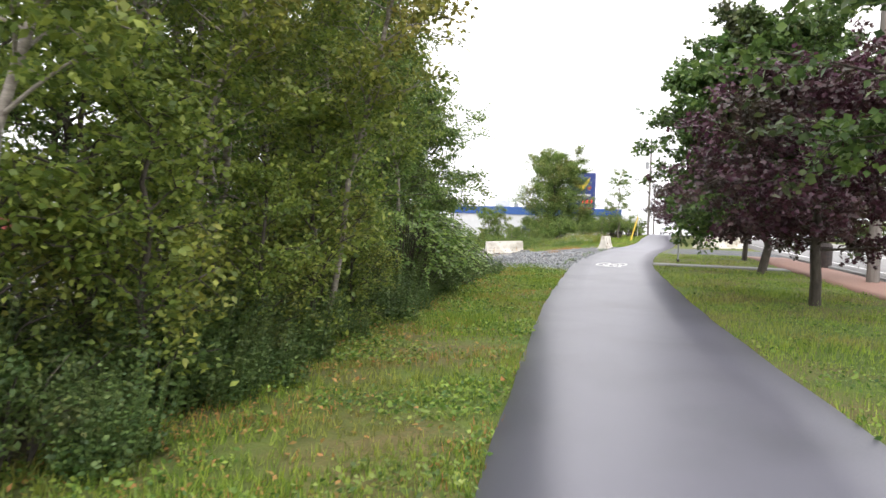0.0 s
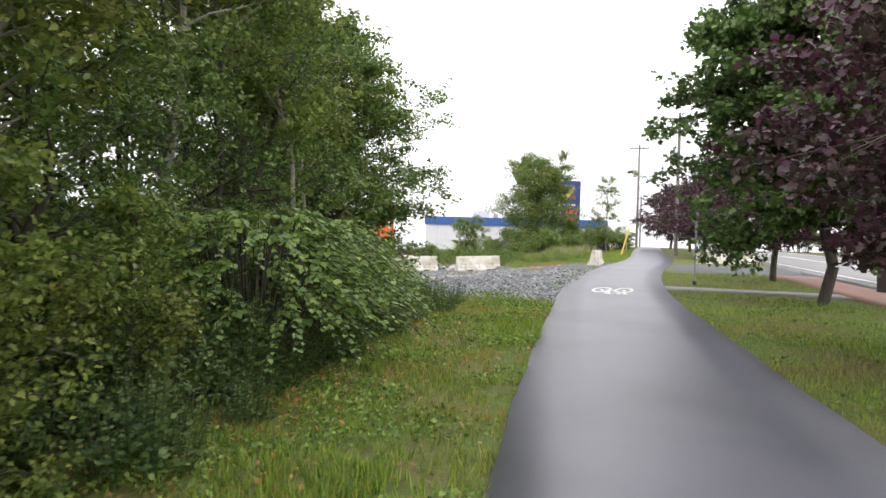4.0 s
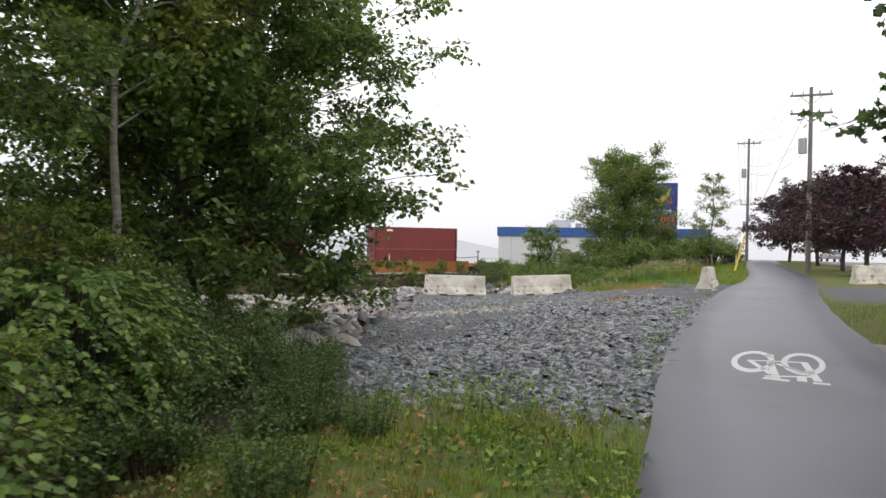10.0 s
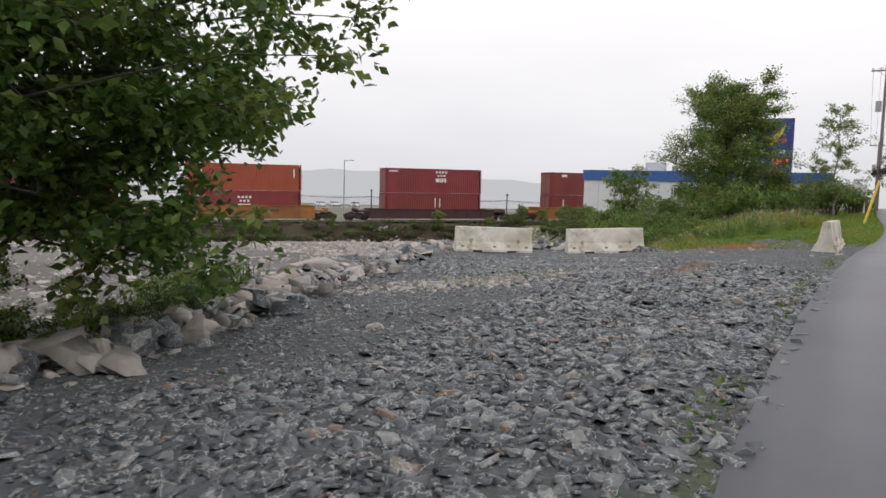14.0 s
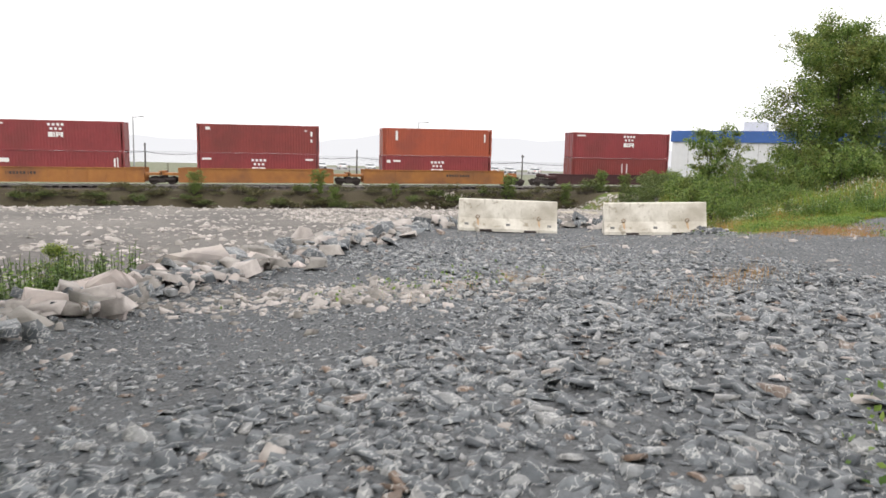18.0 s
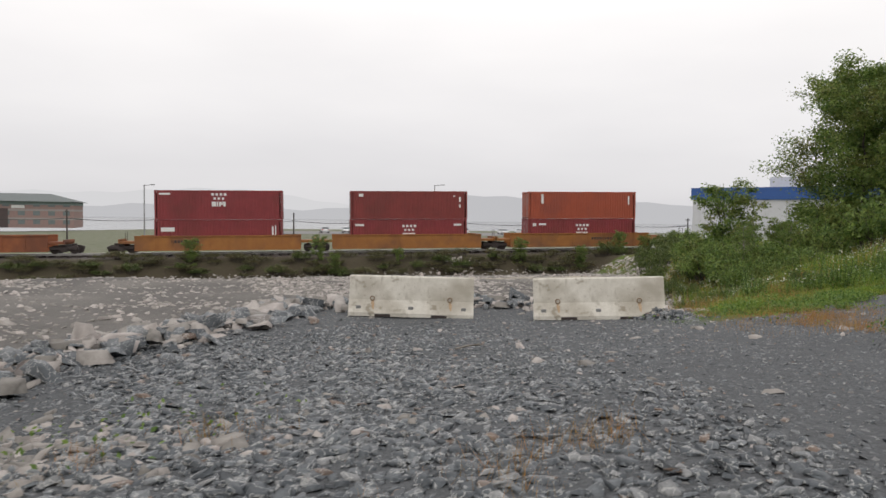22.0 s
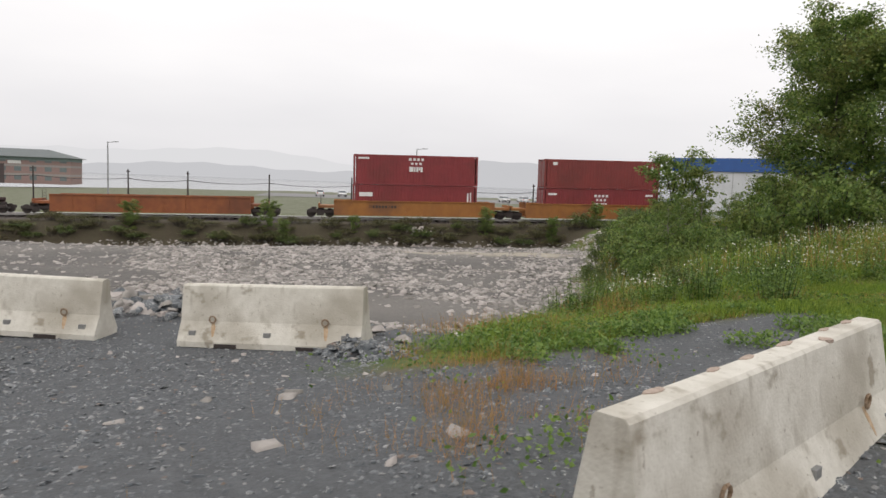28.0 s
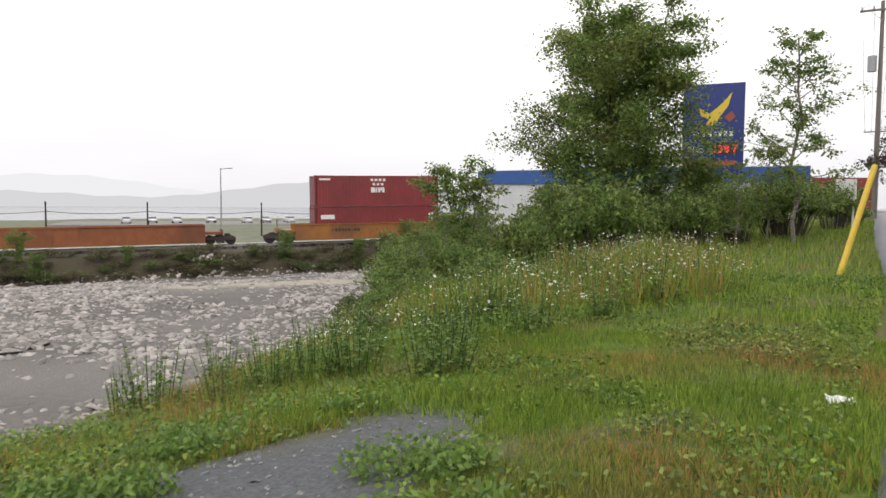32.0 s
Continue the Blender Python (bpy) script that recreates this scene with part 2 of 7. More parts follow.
M = {
    "asphalt": mat("wet_asphalt", (0.1, 0.099, 0.126), (0.126, 0.125, 0.156), 60, 0.4, bump=0.12, bump_scale=220, c=(0.078, 0.078, 0.097), big=0.5, rough_var=0.14),
    "road": mat("road_asphalt", (0.16, 0.155, 0.155), (0.2, 0.195, 0.19), 30, 0.6, bump=0.2, c=(0.14, 0.135, 0.135), big=0.4),
    "paint": mat("road_paint", (0.75, 0.75, 0.74), (0.6, 0.6, 0.6), 40, 0.6, bump=0.2),
    "concrete": mat("barrier_concrete", (0.7, 0.67, 0.6), (0.6, 0.57, 0.5), 9, 0.85, bump=0.3, bump_scale=45, c=(0.42, 0.385, 0.32), big=1.3),
    "pavement": mat("pavement_concrete", (0.26, 0.26, 0.25), (0.2, 0.2, 0.2), 12, 0.85, bump=0.2),
    "brickpave": mat("brick_pavers", (0.3, 0.17, 0.13), (0.24, 0.14, 0.11), 14, 0.85, bump=0.2),
    "bark": mat("grey_bark", (0.10, 0.085, 0.07), (0.05, 0.043, 0.036), 14, 0.95, bump=0.8, bump_scale=25, stretch=(1, 1, 0.25)),
    "birch": mat("pale_bark", (0.33, 0.30, 0.26), (0.14, 0.12, 0.10), 7, 0.85, bump=0.4, bump_scale=20, stretch=(1, 1, 3)),
    "pole": mat("weathered_pole_wood", (0.22, 0.2, 0.18), (0.15, 0.135, 0.12), 9, 0.9, bump=0.5, stretch=(1, 1, 0.1)),
    "steel": mat("galvanised_steel", (0.4, 0.41, 0.42), (0.3, 0.31, 0.32), 12, 0.45, 0.7),
    "dark": mat("dark_metal", (0.035, 0.03, 0.03), (0.06, 0.045, 0.04), 9, 0.8),
    "yellow": mat("yellow_plastic", (0.72, 0.5, 0.05), (0.6, 0.42, 0.05), 6, 0.5),
    "leaf_birch": mat("birch_leaves", (0.23, 0.305, 0.06), (0.155, 0.22, 0.045), 3, 0.5, island=0.5, translucent=0.45, c=(0.24, 0.21, 0.045), big=0.6),
    "leaf_alder": mat("dark_green_leaves", (0.15, 0.235, 0.05), (0.1, 0.178, 0.04), 3, 0.45, island=0.5, translucent=0.4, c=(0.14, 0.17, 0.036), big=0.5),
    "leaf_knot": mat("broad_shrub_leaves", (0.185, 0.29, 0.06), (0.135, 0.23, 0.05), 3, 0.45, island=0.4, translucent=0.4),
    "leaf_weed": mat("undergrowth_leaves", (0.092, 0.15, 0.036), (0.06, 0.108, 0.027), 2, 0.55, island=0.5, translucent=0.35, c=(0.13, 0.15, 0.05), big=0.9),
    "leaf_fern": mat("blue_green_weed_leaves", (0.1, 0.17, 0.045), (0.07, 0.128, 0.034), 2, 0.55, island=0.45, translucent=0.35, c=(0.14, 0.15, 0.05), big=0.9),
    "leaf_purple": mat("purple_maple_leaves", (0.095, 0.033, 0.052), (0.055, 0.022, 0.033), 3, 0.38, island=0.6, translucent=0.3, c=(0.06, 0.06, 0.03), big=0.5),
    "leaf_maple": mat("green_maple_leaves", (0.12, 0.205, 0.05), (0.08, 0.15, 0.04), 3, 0.45, island=0.5, translucent=0.35, c=(0.07, 0.07, 0.035), big=0.4),
    "leaf_far": mat("far_tree_leaves", (0.2, 0.29, 0.07), (0.135, 0.215, 0.055), 2, 0.55, island=0.45, translucent=0.5, c=(0.24, 0.25, 0.08), big=0.7),
    "leaf_bank": mat("bank_bush_leaves", (0.135, 0.19, 0.05), (0.09, 0.135, 0.038), 2, 0.6, island=0.5, translucent=0.35, obj_random=0.0, c=(0.16, 0.15, 0.055), big=0.5),
    "leaf_dull": mat("bank_weed_leaves", (0.15, 0.145, 0.06), (0.1, 0.11, 0.045), 2, 0.7, island=0.5, translucent=0.3, c=(0.17, 0.12, 0.065), big=0.5),
    "grass": mat("grass_blades", (0.235, 0.335, 0.045), (0.165, 0.26, 0.036), 1.5, 0.55, island=0.5, translucent=0.4, c=(0.26, 0.25, 0.065), big=0.5),
    "clover": mat("clover_leaves", (0.185, 0.3, 0.048), (0.11, 0.2, 0.034), 1.5, 0.5, island=0.6, translucent=0.35, c=(0.2, 0.24, 0.06), big=0.8),
    "dry": mat("dry_russet_weeds", (0.46, 0.29, 0.1), (0.38, 0.2, 0.07), 3, 0.8, island=0.4, translucent=0.35),
    "flower": mat("white_flowers", (0.75, 0.75, 0.68), (0.65, 0.66, 0.55), 3, 0.8, island=0.1, translucent=0.2),
    "rock": mat("pale_river_rock", (0.42, 0.39, 0.36), (0.3, 0.275, 0.255), 5, 0.75, island=0.4, bump=0.4, bump_scale=18),
    "boulder": mat("weathered_boulder", (0.58, 0.515, 0.475), (0.42, 0.37, 0.345), 3, 0.8, obj_random=0.3, bump=0.6, bump_scale=9, c=(0.27, 0.245, 0.235), big=1.5),
    "white": mat("white_wall_panels", (0.62, 0.63, 0.66), (0.56, 0.57, 0.6), 2, 0.6),
    "blue": mat("blue_fascia", (0.03, 0.10, 0.33), (0.028, 0.09, 0.29), 1.5, 0.5),
    "navy": mat("navy_sign_face", (0.02, 0.04, 0.2), (0.018, 0.035, 0.17), 2, 0.35),
    "gold": mat("yellow_sign_shape", (0.75, 0.55, 0.05), (0.65, 0.48, 0.05), 3, 0.4),
    "red_c": mat("maroon_container_paint", (0.25, 0.037, 0.04), (0.21, 0.03, 0.034), 1.2, 0.55, c=(0.185, 0.033, 0.032), big=0.4),
    "red_d": mat("dark_red_container_paint", (0.23, 0.04, 0.035), (0.19, 0.034, 0.03), 1.2, 0.55, c=(0.17, 0.035, 0.03), big=0.4),
    "red_o": mat("orange_red_container_paint", (0.36, 0.075, 0.035), (0.31, 0.065, 0.03), 1.2, 0.55, c=(0.26, 0.06, 0.035), big=0.4),
    "orange_c": mat("bright_orange_container_paint", (0.8, 0.16, 0.03), (0.72, 0.14, 0.025), 1.2, 0.55),
    "well": mat("ochre_rail_car_paint", (0.36, 0.15, 0.035), (0.3, 0.12, 0.03), 1.5, 0.65, c=(0.2, 0.085, 0.035), big=0.35),
    "rust": mat("rusty_rail_car_paint", (0.3, 0.1, 0.035), (0.24, 0.075, 0.03), 1.5, 0.7, c=(0.17, 0.06, 0.03), big=0.35),
    "maroon": mat("dull_maroon_rail_car_paint", (0.075, 0.03, 0.03), (0.055, 0.024, 0.024), 1.5, 0.7),
    "mark": mat("white_marking", (0.78, 0.78, 0.76), (0.7, 0.7, 0.68), 3, 0.6),
    "rail": mat("worn_rail_steel", (0.45, 0.44, 0.42), (0.35, 0.33, 0.31), 3, 0.4, 0.6),
    # far blocks: distance haze is put into these colours, paler and greyer
    "brickfar": mat("hazed_red_brick_wall", (0.33, 0.225, 0.21), (0.29, 0.2, 0.185), 2, 0.9),
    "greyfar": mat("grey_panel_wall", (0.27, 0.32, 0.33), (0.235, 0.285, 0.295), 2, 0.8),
    "rooffar": mat("hazed_green_metal_roof", (0.25, 0.34, 0.32), (0.22, 0.3, 0.285), 1, 0.6),
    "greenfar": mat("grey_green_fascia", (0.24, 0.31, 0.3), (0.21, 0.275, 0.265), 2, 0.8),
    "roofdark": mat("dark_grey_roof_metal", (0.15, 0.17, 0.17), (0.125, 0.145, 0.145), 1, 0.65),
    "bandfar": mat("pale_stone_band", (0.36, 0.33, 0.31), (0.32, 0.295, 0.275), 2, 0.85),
    "shadefar": mat("recess_shade_colour", (0.1, 0.075, 0.075), (0.08, 0.062, 0.062), 2, 0.8),
    "glassfar": mat("hazed_greenish_window_glass", (0.19, 0.225, 0.23), (0.16, 0.195, 0.2), 1, 0.2),
    "window": mat("dark_window_glass", (0.12, 0.14, 0.15), (0.09, 0.1, 0.11), 1, 0.15),
    "wire": mat("black_cable", (0.03, 0.03, 0.03), (0.04, 0.04, 0.04), 3, 0.7),
}


def slate(name, dark, light, pale, rough, veins):
    """Broken slate: each stone its own grey, some pale or rusty, with thin white veins."""
    m = bpy.data.materials.new(name)
    m.use_nodes = True
    n, l = m.node_tree.nodes, m.node_tree.links
    p = n["Principled BSDF"]
    p.inputs["Roughness"].default_value = rough
    geo, tc = n.new("ShaderNodeNewGeometry"), n.new("ShaderNodeTexCoord")
    r = n.new("ShaderNodeValToRGB")
    e = r.color_ramp.elements
    e[0].position, e[0].color, e[1].position, e[1].color = 0.0, (*dark, 1), 0.8, (*light, 1)
    for at, col in ((0.45, tuple(0.62 * a + 0.38 * b for a, b in zip(dark, light))), (0.92, pale), (0.965, pale), (0.975, (0.24, 0.165, 0.12)), (1.0, (0.19, 0.14, 0.11))):
        e.new(at).color = (*col, 1)
    l.new(geo.outputs["Random Per Island"], r.inputs[0])
    out = r.outputs[0]
    for scale, lo, hi, blend, col in ((38, 0.35, 0.7, 0.35, (0.05, 0.055, 0.06)), (9, None, None, veins, (0.55, 0.55, 0.53))):
        t = n.new("ShaderNodeTexNoise")
        t.inputs["Scale"].default_value, t.inputs["Detail"].default_value = scale, 4
        l.new(tc.outputs["Object"], t.inputs["Vector"])
        f = t.outputs[0]
        if lo is None:
            away = n.new("ShaderNodeMath")
            away.operation = "COMPARE"
            away.inputs[1].default_value, away.inputs[2].default_value = 0.5, 0.014
            l.new(f, away.inputs[0])
            f, lo, hi = away.outputs[0], 0.0, 1.0
        k = n.new("ShaderNodeMapRange")
        k.inputs["From Min"].default_value, k.inputs["From Max"].default_value, k.inputs["To Max"].default_value = lo, hi, blend
        l.new(f, k.inputs[0])
        x = n.new("ShaderNodeMixRGB")
        l.new(k.outputs[0], x.inputs[0])
        l.new(out, x.inputs[1])
        x.inputs[2].default_value = (*col, 1)
        out = x.outputs[0]
    l.new(out, p.inputs["Base Color"])
    t = n.new("ShaderNodeTexNoise")
    t.inputs["Scale"].default_value, t.inputs["Detail"].default_value = 30, 5
    l.new(tc.outputs["Object"], t.inputs["Vector"])
    b = n.new("ShaderNodeBump")
    b.inputs["Strength"].default_value, b.inputs["Distance"].default_value = 0.5, 0.02
    l.new(t.outputs[0], b.inputs["Height"])
    l.new(b.outputs[0], p.inputs["Normal"])
    return m


M["stone"] = slate("grey_crushed_stone", (0.066, 0.077, 0.088), (0.168, 0.186, 0.2), (0.29, 0.295, 0.295), 0.42, 0.6)
M["chips"] = slate("fine_grey_gravel", (0.085, 0.095, 0.104), (0.19, 0.202, 0.212), (0.28, 0.28, 0.275), 0.6, 0.15)

# ---- geometry helpers ----


def link_np(name, verts, faces, material, parent=None, smooth=False):
    """A mesh object from arrays of vertices and of equal-sized faces."""
    me = bpy.data.meshes.new(name)
    verts, faces = np.asarray(verts, np.float32), np.asarray(faces, np.int32)
    k = faces.shape[1]
    me.vertices.add(len(verts))
    me.vertices.foreach_set("co", verts.ravel())
    me.loops.add(faces.size)
    me.loops.foreach_set("vertex_index", faces.ravel())
    me.polygons.add(len(faces))
    me.polygons.foreach_set("loop_start", np.arange(0, faces.size, k, dtype=np.int32))
    me.polygons.foreach_set("loop_total", np.full(len(faces), k, np.int32))
    if smooth:
        me.polygons.foreach_set("use_smooth", np.ones(len(faces), bool))
    me.update(calc_edges=True)
    me.validate()
    me.materials.append(material)
    ob = new(name, me)
    if parent is not None:
        ob.parent = parent
    return ob


def part(name, bm, material, parent, label=""):
    """Links a bmesh as one mesh object under a thing or a part."""
    me = bpy.data.meshes.new(name)
    bm.to_mesh(me)
    bm.free()
    me.materials.append(material)
    ob = new(name, me)
    if parent is not None:
        ob.parent = parent
    if label:
        ob["label"] = label
    return ob


def thing(name, m, label, category, group="", kind=""):
    ob = new(name)
    ob.empty_display_size = 0.2
    ob.matrix_world = m
    return tagged(ob, label, category, group, kind)


def add_box(bm, x0, x1, y0, y1, z0, z1, bevel=0.0):
    made = bmesh.ops.create_cube(bm, size=1.0, matrix=Matrix.LocRotScale(((x0 + x1) / 2, (y0 + y1) / 2, (z0 + z1) / 2), None, (x1 - x0, y1 - y0, z1 - z0)))
    if bevel:
        edges = list({e for v in made["verts"] for e in v.link_edges})
        bmesh.ops.bevel(bm, geom=edges, offset=bevel, segments=2, affect="EDGES", profile=0.5)


def box(x0, x1, y0, y1, z0, z1, bevel=0.0):
    bm = bmesh.new()
    add_box(bm, x0, x1, y0, y1, z0, z1, bevel)
    return bm


def add_tube(bm, a, b, r0, r1=None, sides=8):
    """A closed tapered tube from a to b."""
    a, b = Vector(a), Vector(b)
    r1 = r0 if r1 is None else r1
    turn = (b - a).to_track_quat("Z", "Y").to_matrix().to_4x4()
    bmesh.ops.create_cone(bm, cap_ends=True, segments=sides, radius1=r0, radius2=r1, depth=(b - a).length,
                          matrix=Matrix.Translation((a + b) / 2) @ turn)


def tube(a, b, r0, r1=None, sides=8):
    bm = bmesh.new()
    add_tube(bm, a, b, r0, r1, sides)
    return bm


def loft(points, profile, closed=True):
    """Sweeps a profile of (x, z) along the y positions of points [(y, scale)]."""
    bm = bmesh.new()
    rings = []
    for y, f in points:
        rings.append([bm.verts.new((x * f, y, z)) for x, z in profile])
    n = len(profile)
    for r0, r1 in zip(rings, rings[1:]):
        for i in range(n if closed else n - 1):
            bm.faces.new((r0[i], r0[(i + 1) % n], r1[(i + 1) % n], r1[i]))
    if closed:
        bm.faces.new(rings[0][::-1])
        bm.faces.new(rings[-1])
    bmesh.ops.recalc_face_normals(bm, faces=bm.faces)
    return bm


def tubes_np(segments, sides=6):
    """Vertices and faces of many tapered tubes: rows of (a, b, r0, r1)."""
    vs, fs = [], []
    ang = np.arange(sides) * 2 * np.pi / sides
    for a, b, r0, r1 in segments:
        a, b = np.asarray(a, float), np.asarray(b, float)
        d = b - a
        d = d / (np.linalg.norm(d) + 1e-9)
        u = np.cross(d, (0, 0, 1) if abs(d[2]) < 0.9 else (1, 0, 0))
        u /= np.linalg.norm(u)
        w = np.cross(d, u)
        ring = np.cos(ang)[:, None] * u + np.sin(ang)[:, None] * w
        base = len(vs) * 2 * sides
        vs.append(np.concatenate([a + ring * r0, b + ring * r1]))
        i = np.arange(sides)
        j = (i + 1) % sides
        fs.append(np.stack([i, j, j + sides, i + sides], 1) + base)
    return np.concatenate(vs), np.concatenate(fs)


LEAF = {
    "oval": (np.array([(0, 0, 0), (0.3, 0.45, 0.08), (0, 1, 0), (-0.3, 0.45, 0.08)]), np.array([(0, 1, 2), (0, 2, 3)])),
    "kite": (np.array([(0, 0, 0), (0.46, 0.48, 0.09), (0, 1, -0.05), (-0.46, 0.48, 0.09)]), np.array([(0, 1, 2), (0, 2, 3)])),
    "broad": (np.array([(0, 0, 0), (0.42, 0.22, 0.07), (0.34, 0.62, 0.05), (0, 1.0, -0.1), (-0.34, 0.62, 0.05), (-0.42, 0.22, 0.07)]),
              np.array([(0, 1, 2), (0, 2, 3), (0, 3, 4), (0, 4, 5)])),
    "maple": (np.array([(0, 0, 0), (0.52, 0.18, 0.05), (0.22, 0.42, 0), (0.42, 0.72, 0.05), (0, 1.0, -0.06), (-0.42, 0.72, 0.05), (-0.22, 0.42, 0), (-0.52, 0.18, 0.05)]),
              np.array([(0, 1, 2), (0, 2, 4), (2, 3, 4), (0, 4, 6), (4, 5, 6), (0, 6, 7)])),
    "stalk": (np.array([(-0.012, 0, 0), (0.012, 0, 0), (0.004, 0.2, 1.0)]), np.array([(0, 1, 2)])),
    "blade": (np.array([(-0.06, 0, 0), (0.06, 0, 0), (0.02, 0.25, 1.0)]), np.array([(0, 1, 2)])),
}


def scatter(shape, places, sizes, rng, droop=0.35, flat=0.6, heading=None):
    """One leaf at each place: random heading, its plane leaning to the horizontal by flat, its tip hanging by droop."""
    tv, tf = LEAF[shape]
    n = len(places)
    yaw = rng.uniform(0, 2 * np.pi, n) if heading is None else heading
    pitch = rng.normal(-droop, 0.45 if heading is None else 0.2, n)
    roll = rng.normal(0, 1.0 - flat + 0.15, n) * 1.4
    if shape in ("blade", "stalk"):
        pitch, roll = rng.normal(0, 0.25, n), rng.normal(0, 0.25, n)
    cy, sy, cp, sp, cr, sr = np.cos(yaw), np.sin(yaw), np.cos(pitch), np.sin(pitch), np.cos(roll), np.sin(roll)
    v = tv[None] * np.asarray(sizes)[:, None, None]
    x, y, z = v[..., 0], v[..., 1], v[..., 2]
    x, z = x * cr[:, None] + z * sr[:, None], -x * sr[:, None] + z * cr[:, None]
    y, z = y * cp[:, None] - z * sp[:, None], y * sp[:, None] + z * cp[:, None]
    x, y = x * cy[:, None] - y * sy[:, None], x * sy[:, None] + y * cy[:, None]
    v = np.stack([x, y, z], -1) + np.asarray(places)[:, None]
    f = tf[None] + (np.arange(n) * len(tv))[:, None, None]
    return v.reshape(-1, 3), f.reshape(-1, 3)


def stones_np(places, sizes, rng, flat=0.55, chips=False):
    """Angular blocky stones, ten faces each, or chips of four."""
    base = np.array([(1, 0.7, -0.5), (-0.9, 0.85, -0.5), (-1, -0.75, -0.5), (0.85, -0.9, -0.5), (0.8, 0.5, 0.55), (-0.65, 0.7, 0.6), (-0.8, -0.5, 0.5), (0.6, -0.7, 0.6)])
    f = np.array([(4, 5, 6), (4, 6, 7), (0, 1, 5), (0, 5, 4), (1, 2, 6), (1, 6, 5), (2, 3, 7), (2, 7, 6), (3, 0, 4), (3, 4, 7)])
    if chips:
        base, f = np.concatenate([base[:4], [(0.1, 0.0, 0.6)]]), np.array([(0, 1, 4), (1, 2, 4), (2, 3, 4), (3, 0, 4)])
    n, m = len(places), len(base)
    v = base[None] * (1 + rng.uniform(-0.3, 0.2, (n, m, 1))) + rng.uniform(-0.28, 0.28, (n, m, 3))
    s = np.stack([rng.uniform(0.7, 1.35, n), rng.uniform(0.55, 1.0, n), flat * rng.uniform(0.5, 1.4, n)], -1) * np.asarray(sizes)[:, None] * 0.5
    v = v * s[:, None]
    tilt = rng.normal(0, 0.22, (n, 2))
    v[..., 2] += v[..., 0] * tilt[:, None, 0] + v[..., 1] * tilt[:, None, 1]
    yaw = rng.uniform(0, 2 * np.pi, n)
    c, q = np.cos(yaw)[:, None], np.sin(yaw)[:, None]
    x, y = v[..., 0] * c - v[..., 1] * q, v[..., 0] * q + v[..., 1] * c
    v = np.stack([x, y, v[..., 2]], -1) + np.asarray(places)[:, None]
    return v.reshape(-1, 3), (f[None] + (np.arange(n) * m)[:, None, None]).reshape(-1, 3)

# ---- the lie of the land ----


RIVER = [(-40, -60), (-19, -12), (-15.5, 4), (-13.8, 14), (-12.4, 21.5), (-10.4, 24.6), (-11.0, 26.7), (-12.2, 28.9), (-13.3, 31.2), (-14.2, 33.5), (-15.6, 36), (-16.8, 39.5), (-18.2, 41.8),
         (-17.2, 44.8), (-13.8, 47.3), (-11.4, 48.4), (-11.3, 51.3), (-12.5, 54.5), (-15.0, 59.4), (-18.9, 65.6), (-24, 74.4), (-28.8, 82), (-33.5, 88.3),
         (-38.5, 92.6), (-43.8, 94.8), (-72.5, 54.4), (-130.3, -27.2), (-170, -85)]
TRACK, ALONG = np.array((-71.63, 65.98)), np.array((0.5779, 0.8161))
TOWARDS = np.array((0.8161, -0.5779))
RAIL_Z, GRADE = -1.7, 0.016
CLIMB = math.degrees(math.atan(GRADE))


def track_along(x, y):
    """Metres along the railway."""
    return (np.asarray(x) - TRACK[0]) * ALONG[0] + (np.asarray(y) - TRACK[1]) * ALONG[1]


def rail_z(s):
    """The height of the rails, which climb gently."""
    return RAIL_Z + GRADE * np.clip(s, -130, 160)


def path_z(y):
    return 0.018 * np.clip(y, -30, 105)


MID_Y = np.arange(-40, 160, 0.5)
MID_X = np.interp(MID_Y, [-40, -6, 0, 6.2, 12.3, 18.4, 26.6, 33.8, 42, 48, 57, 64, 70, 80, 110, 160], [11.5, 2.3, 0.95, -0.16, -1.2, -2.02, -3.05, -3.4, -3.43, -3.15, -3.2, -3.6, -3.95, -4.4, -5.6, -10])
MID_X = np.convolve(np.pad(MID_X, 8, "edge"), np.hanning(19)[1:-1] / np.hanning(19).sum(), "valid")


def path_mid(y):
    """The x of the path's middle line."""
    return np.interp(y, MID_Y, MID_X)


def river_sd(x, y):
    """Metres inside (+) or outside (-) the river's edge."""
    poly = np.array(RIVER, float)
    x, y = np.asarray(x, float), np.asarray(y, float)
    d, inside = np.full(x.shape, 1e9), np.zeros(x.shape, bool)
    for (ax, ay), (bx, by) in zip(poly, np.roll(poly, -1, 0)):
        dx, dy = bx - ax, by - ay
        t = np.clip(((x - ax) * dx + (y - ay) * dy) / (dx * dx + dy * dy), 0, 1)
        d = np.minimum(d, np.hypot(x - ax - t * dx, y - ay - t * dy))
        if dy:
            inside ^= ((ay > y) != (by > y)) & (x < (bx - ax) * (y - ay) / dy + ax)
    return np.where(inside, d, -d)


def smooth(a, b, v):
    t = np.clip((np.asarray(v, float) - a) / (b - a), 0, 1)
    return t * t * (3 - 2 * t)


def wave(x, y, f, seed=0.0):
    """Cheap smooth unevenness between -1 and 1."""
    return (np.sin(x * f + 1.7 * np.sin(y * f * 0.7 + seed) + seed) + np.sin(y * f * 1.3 + 1.3 * np.sin(x * f * 0.9 - seed) + 2.1 * seed)) * 0.5


def track_side(x, y):
    """Metres from the railway towards the river."""
    return (np.asarray(x) - TRACK[0]) * TOWARDS[0] + (np.asarray(y) - TRACK[1]) * TOWARDS[1]


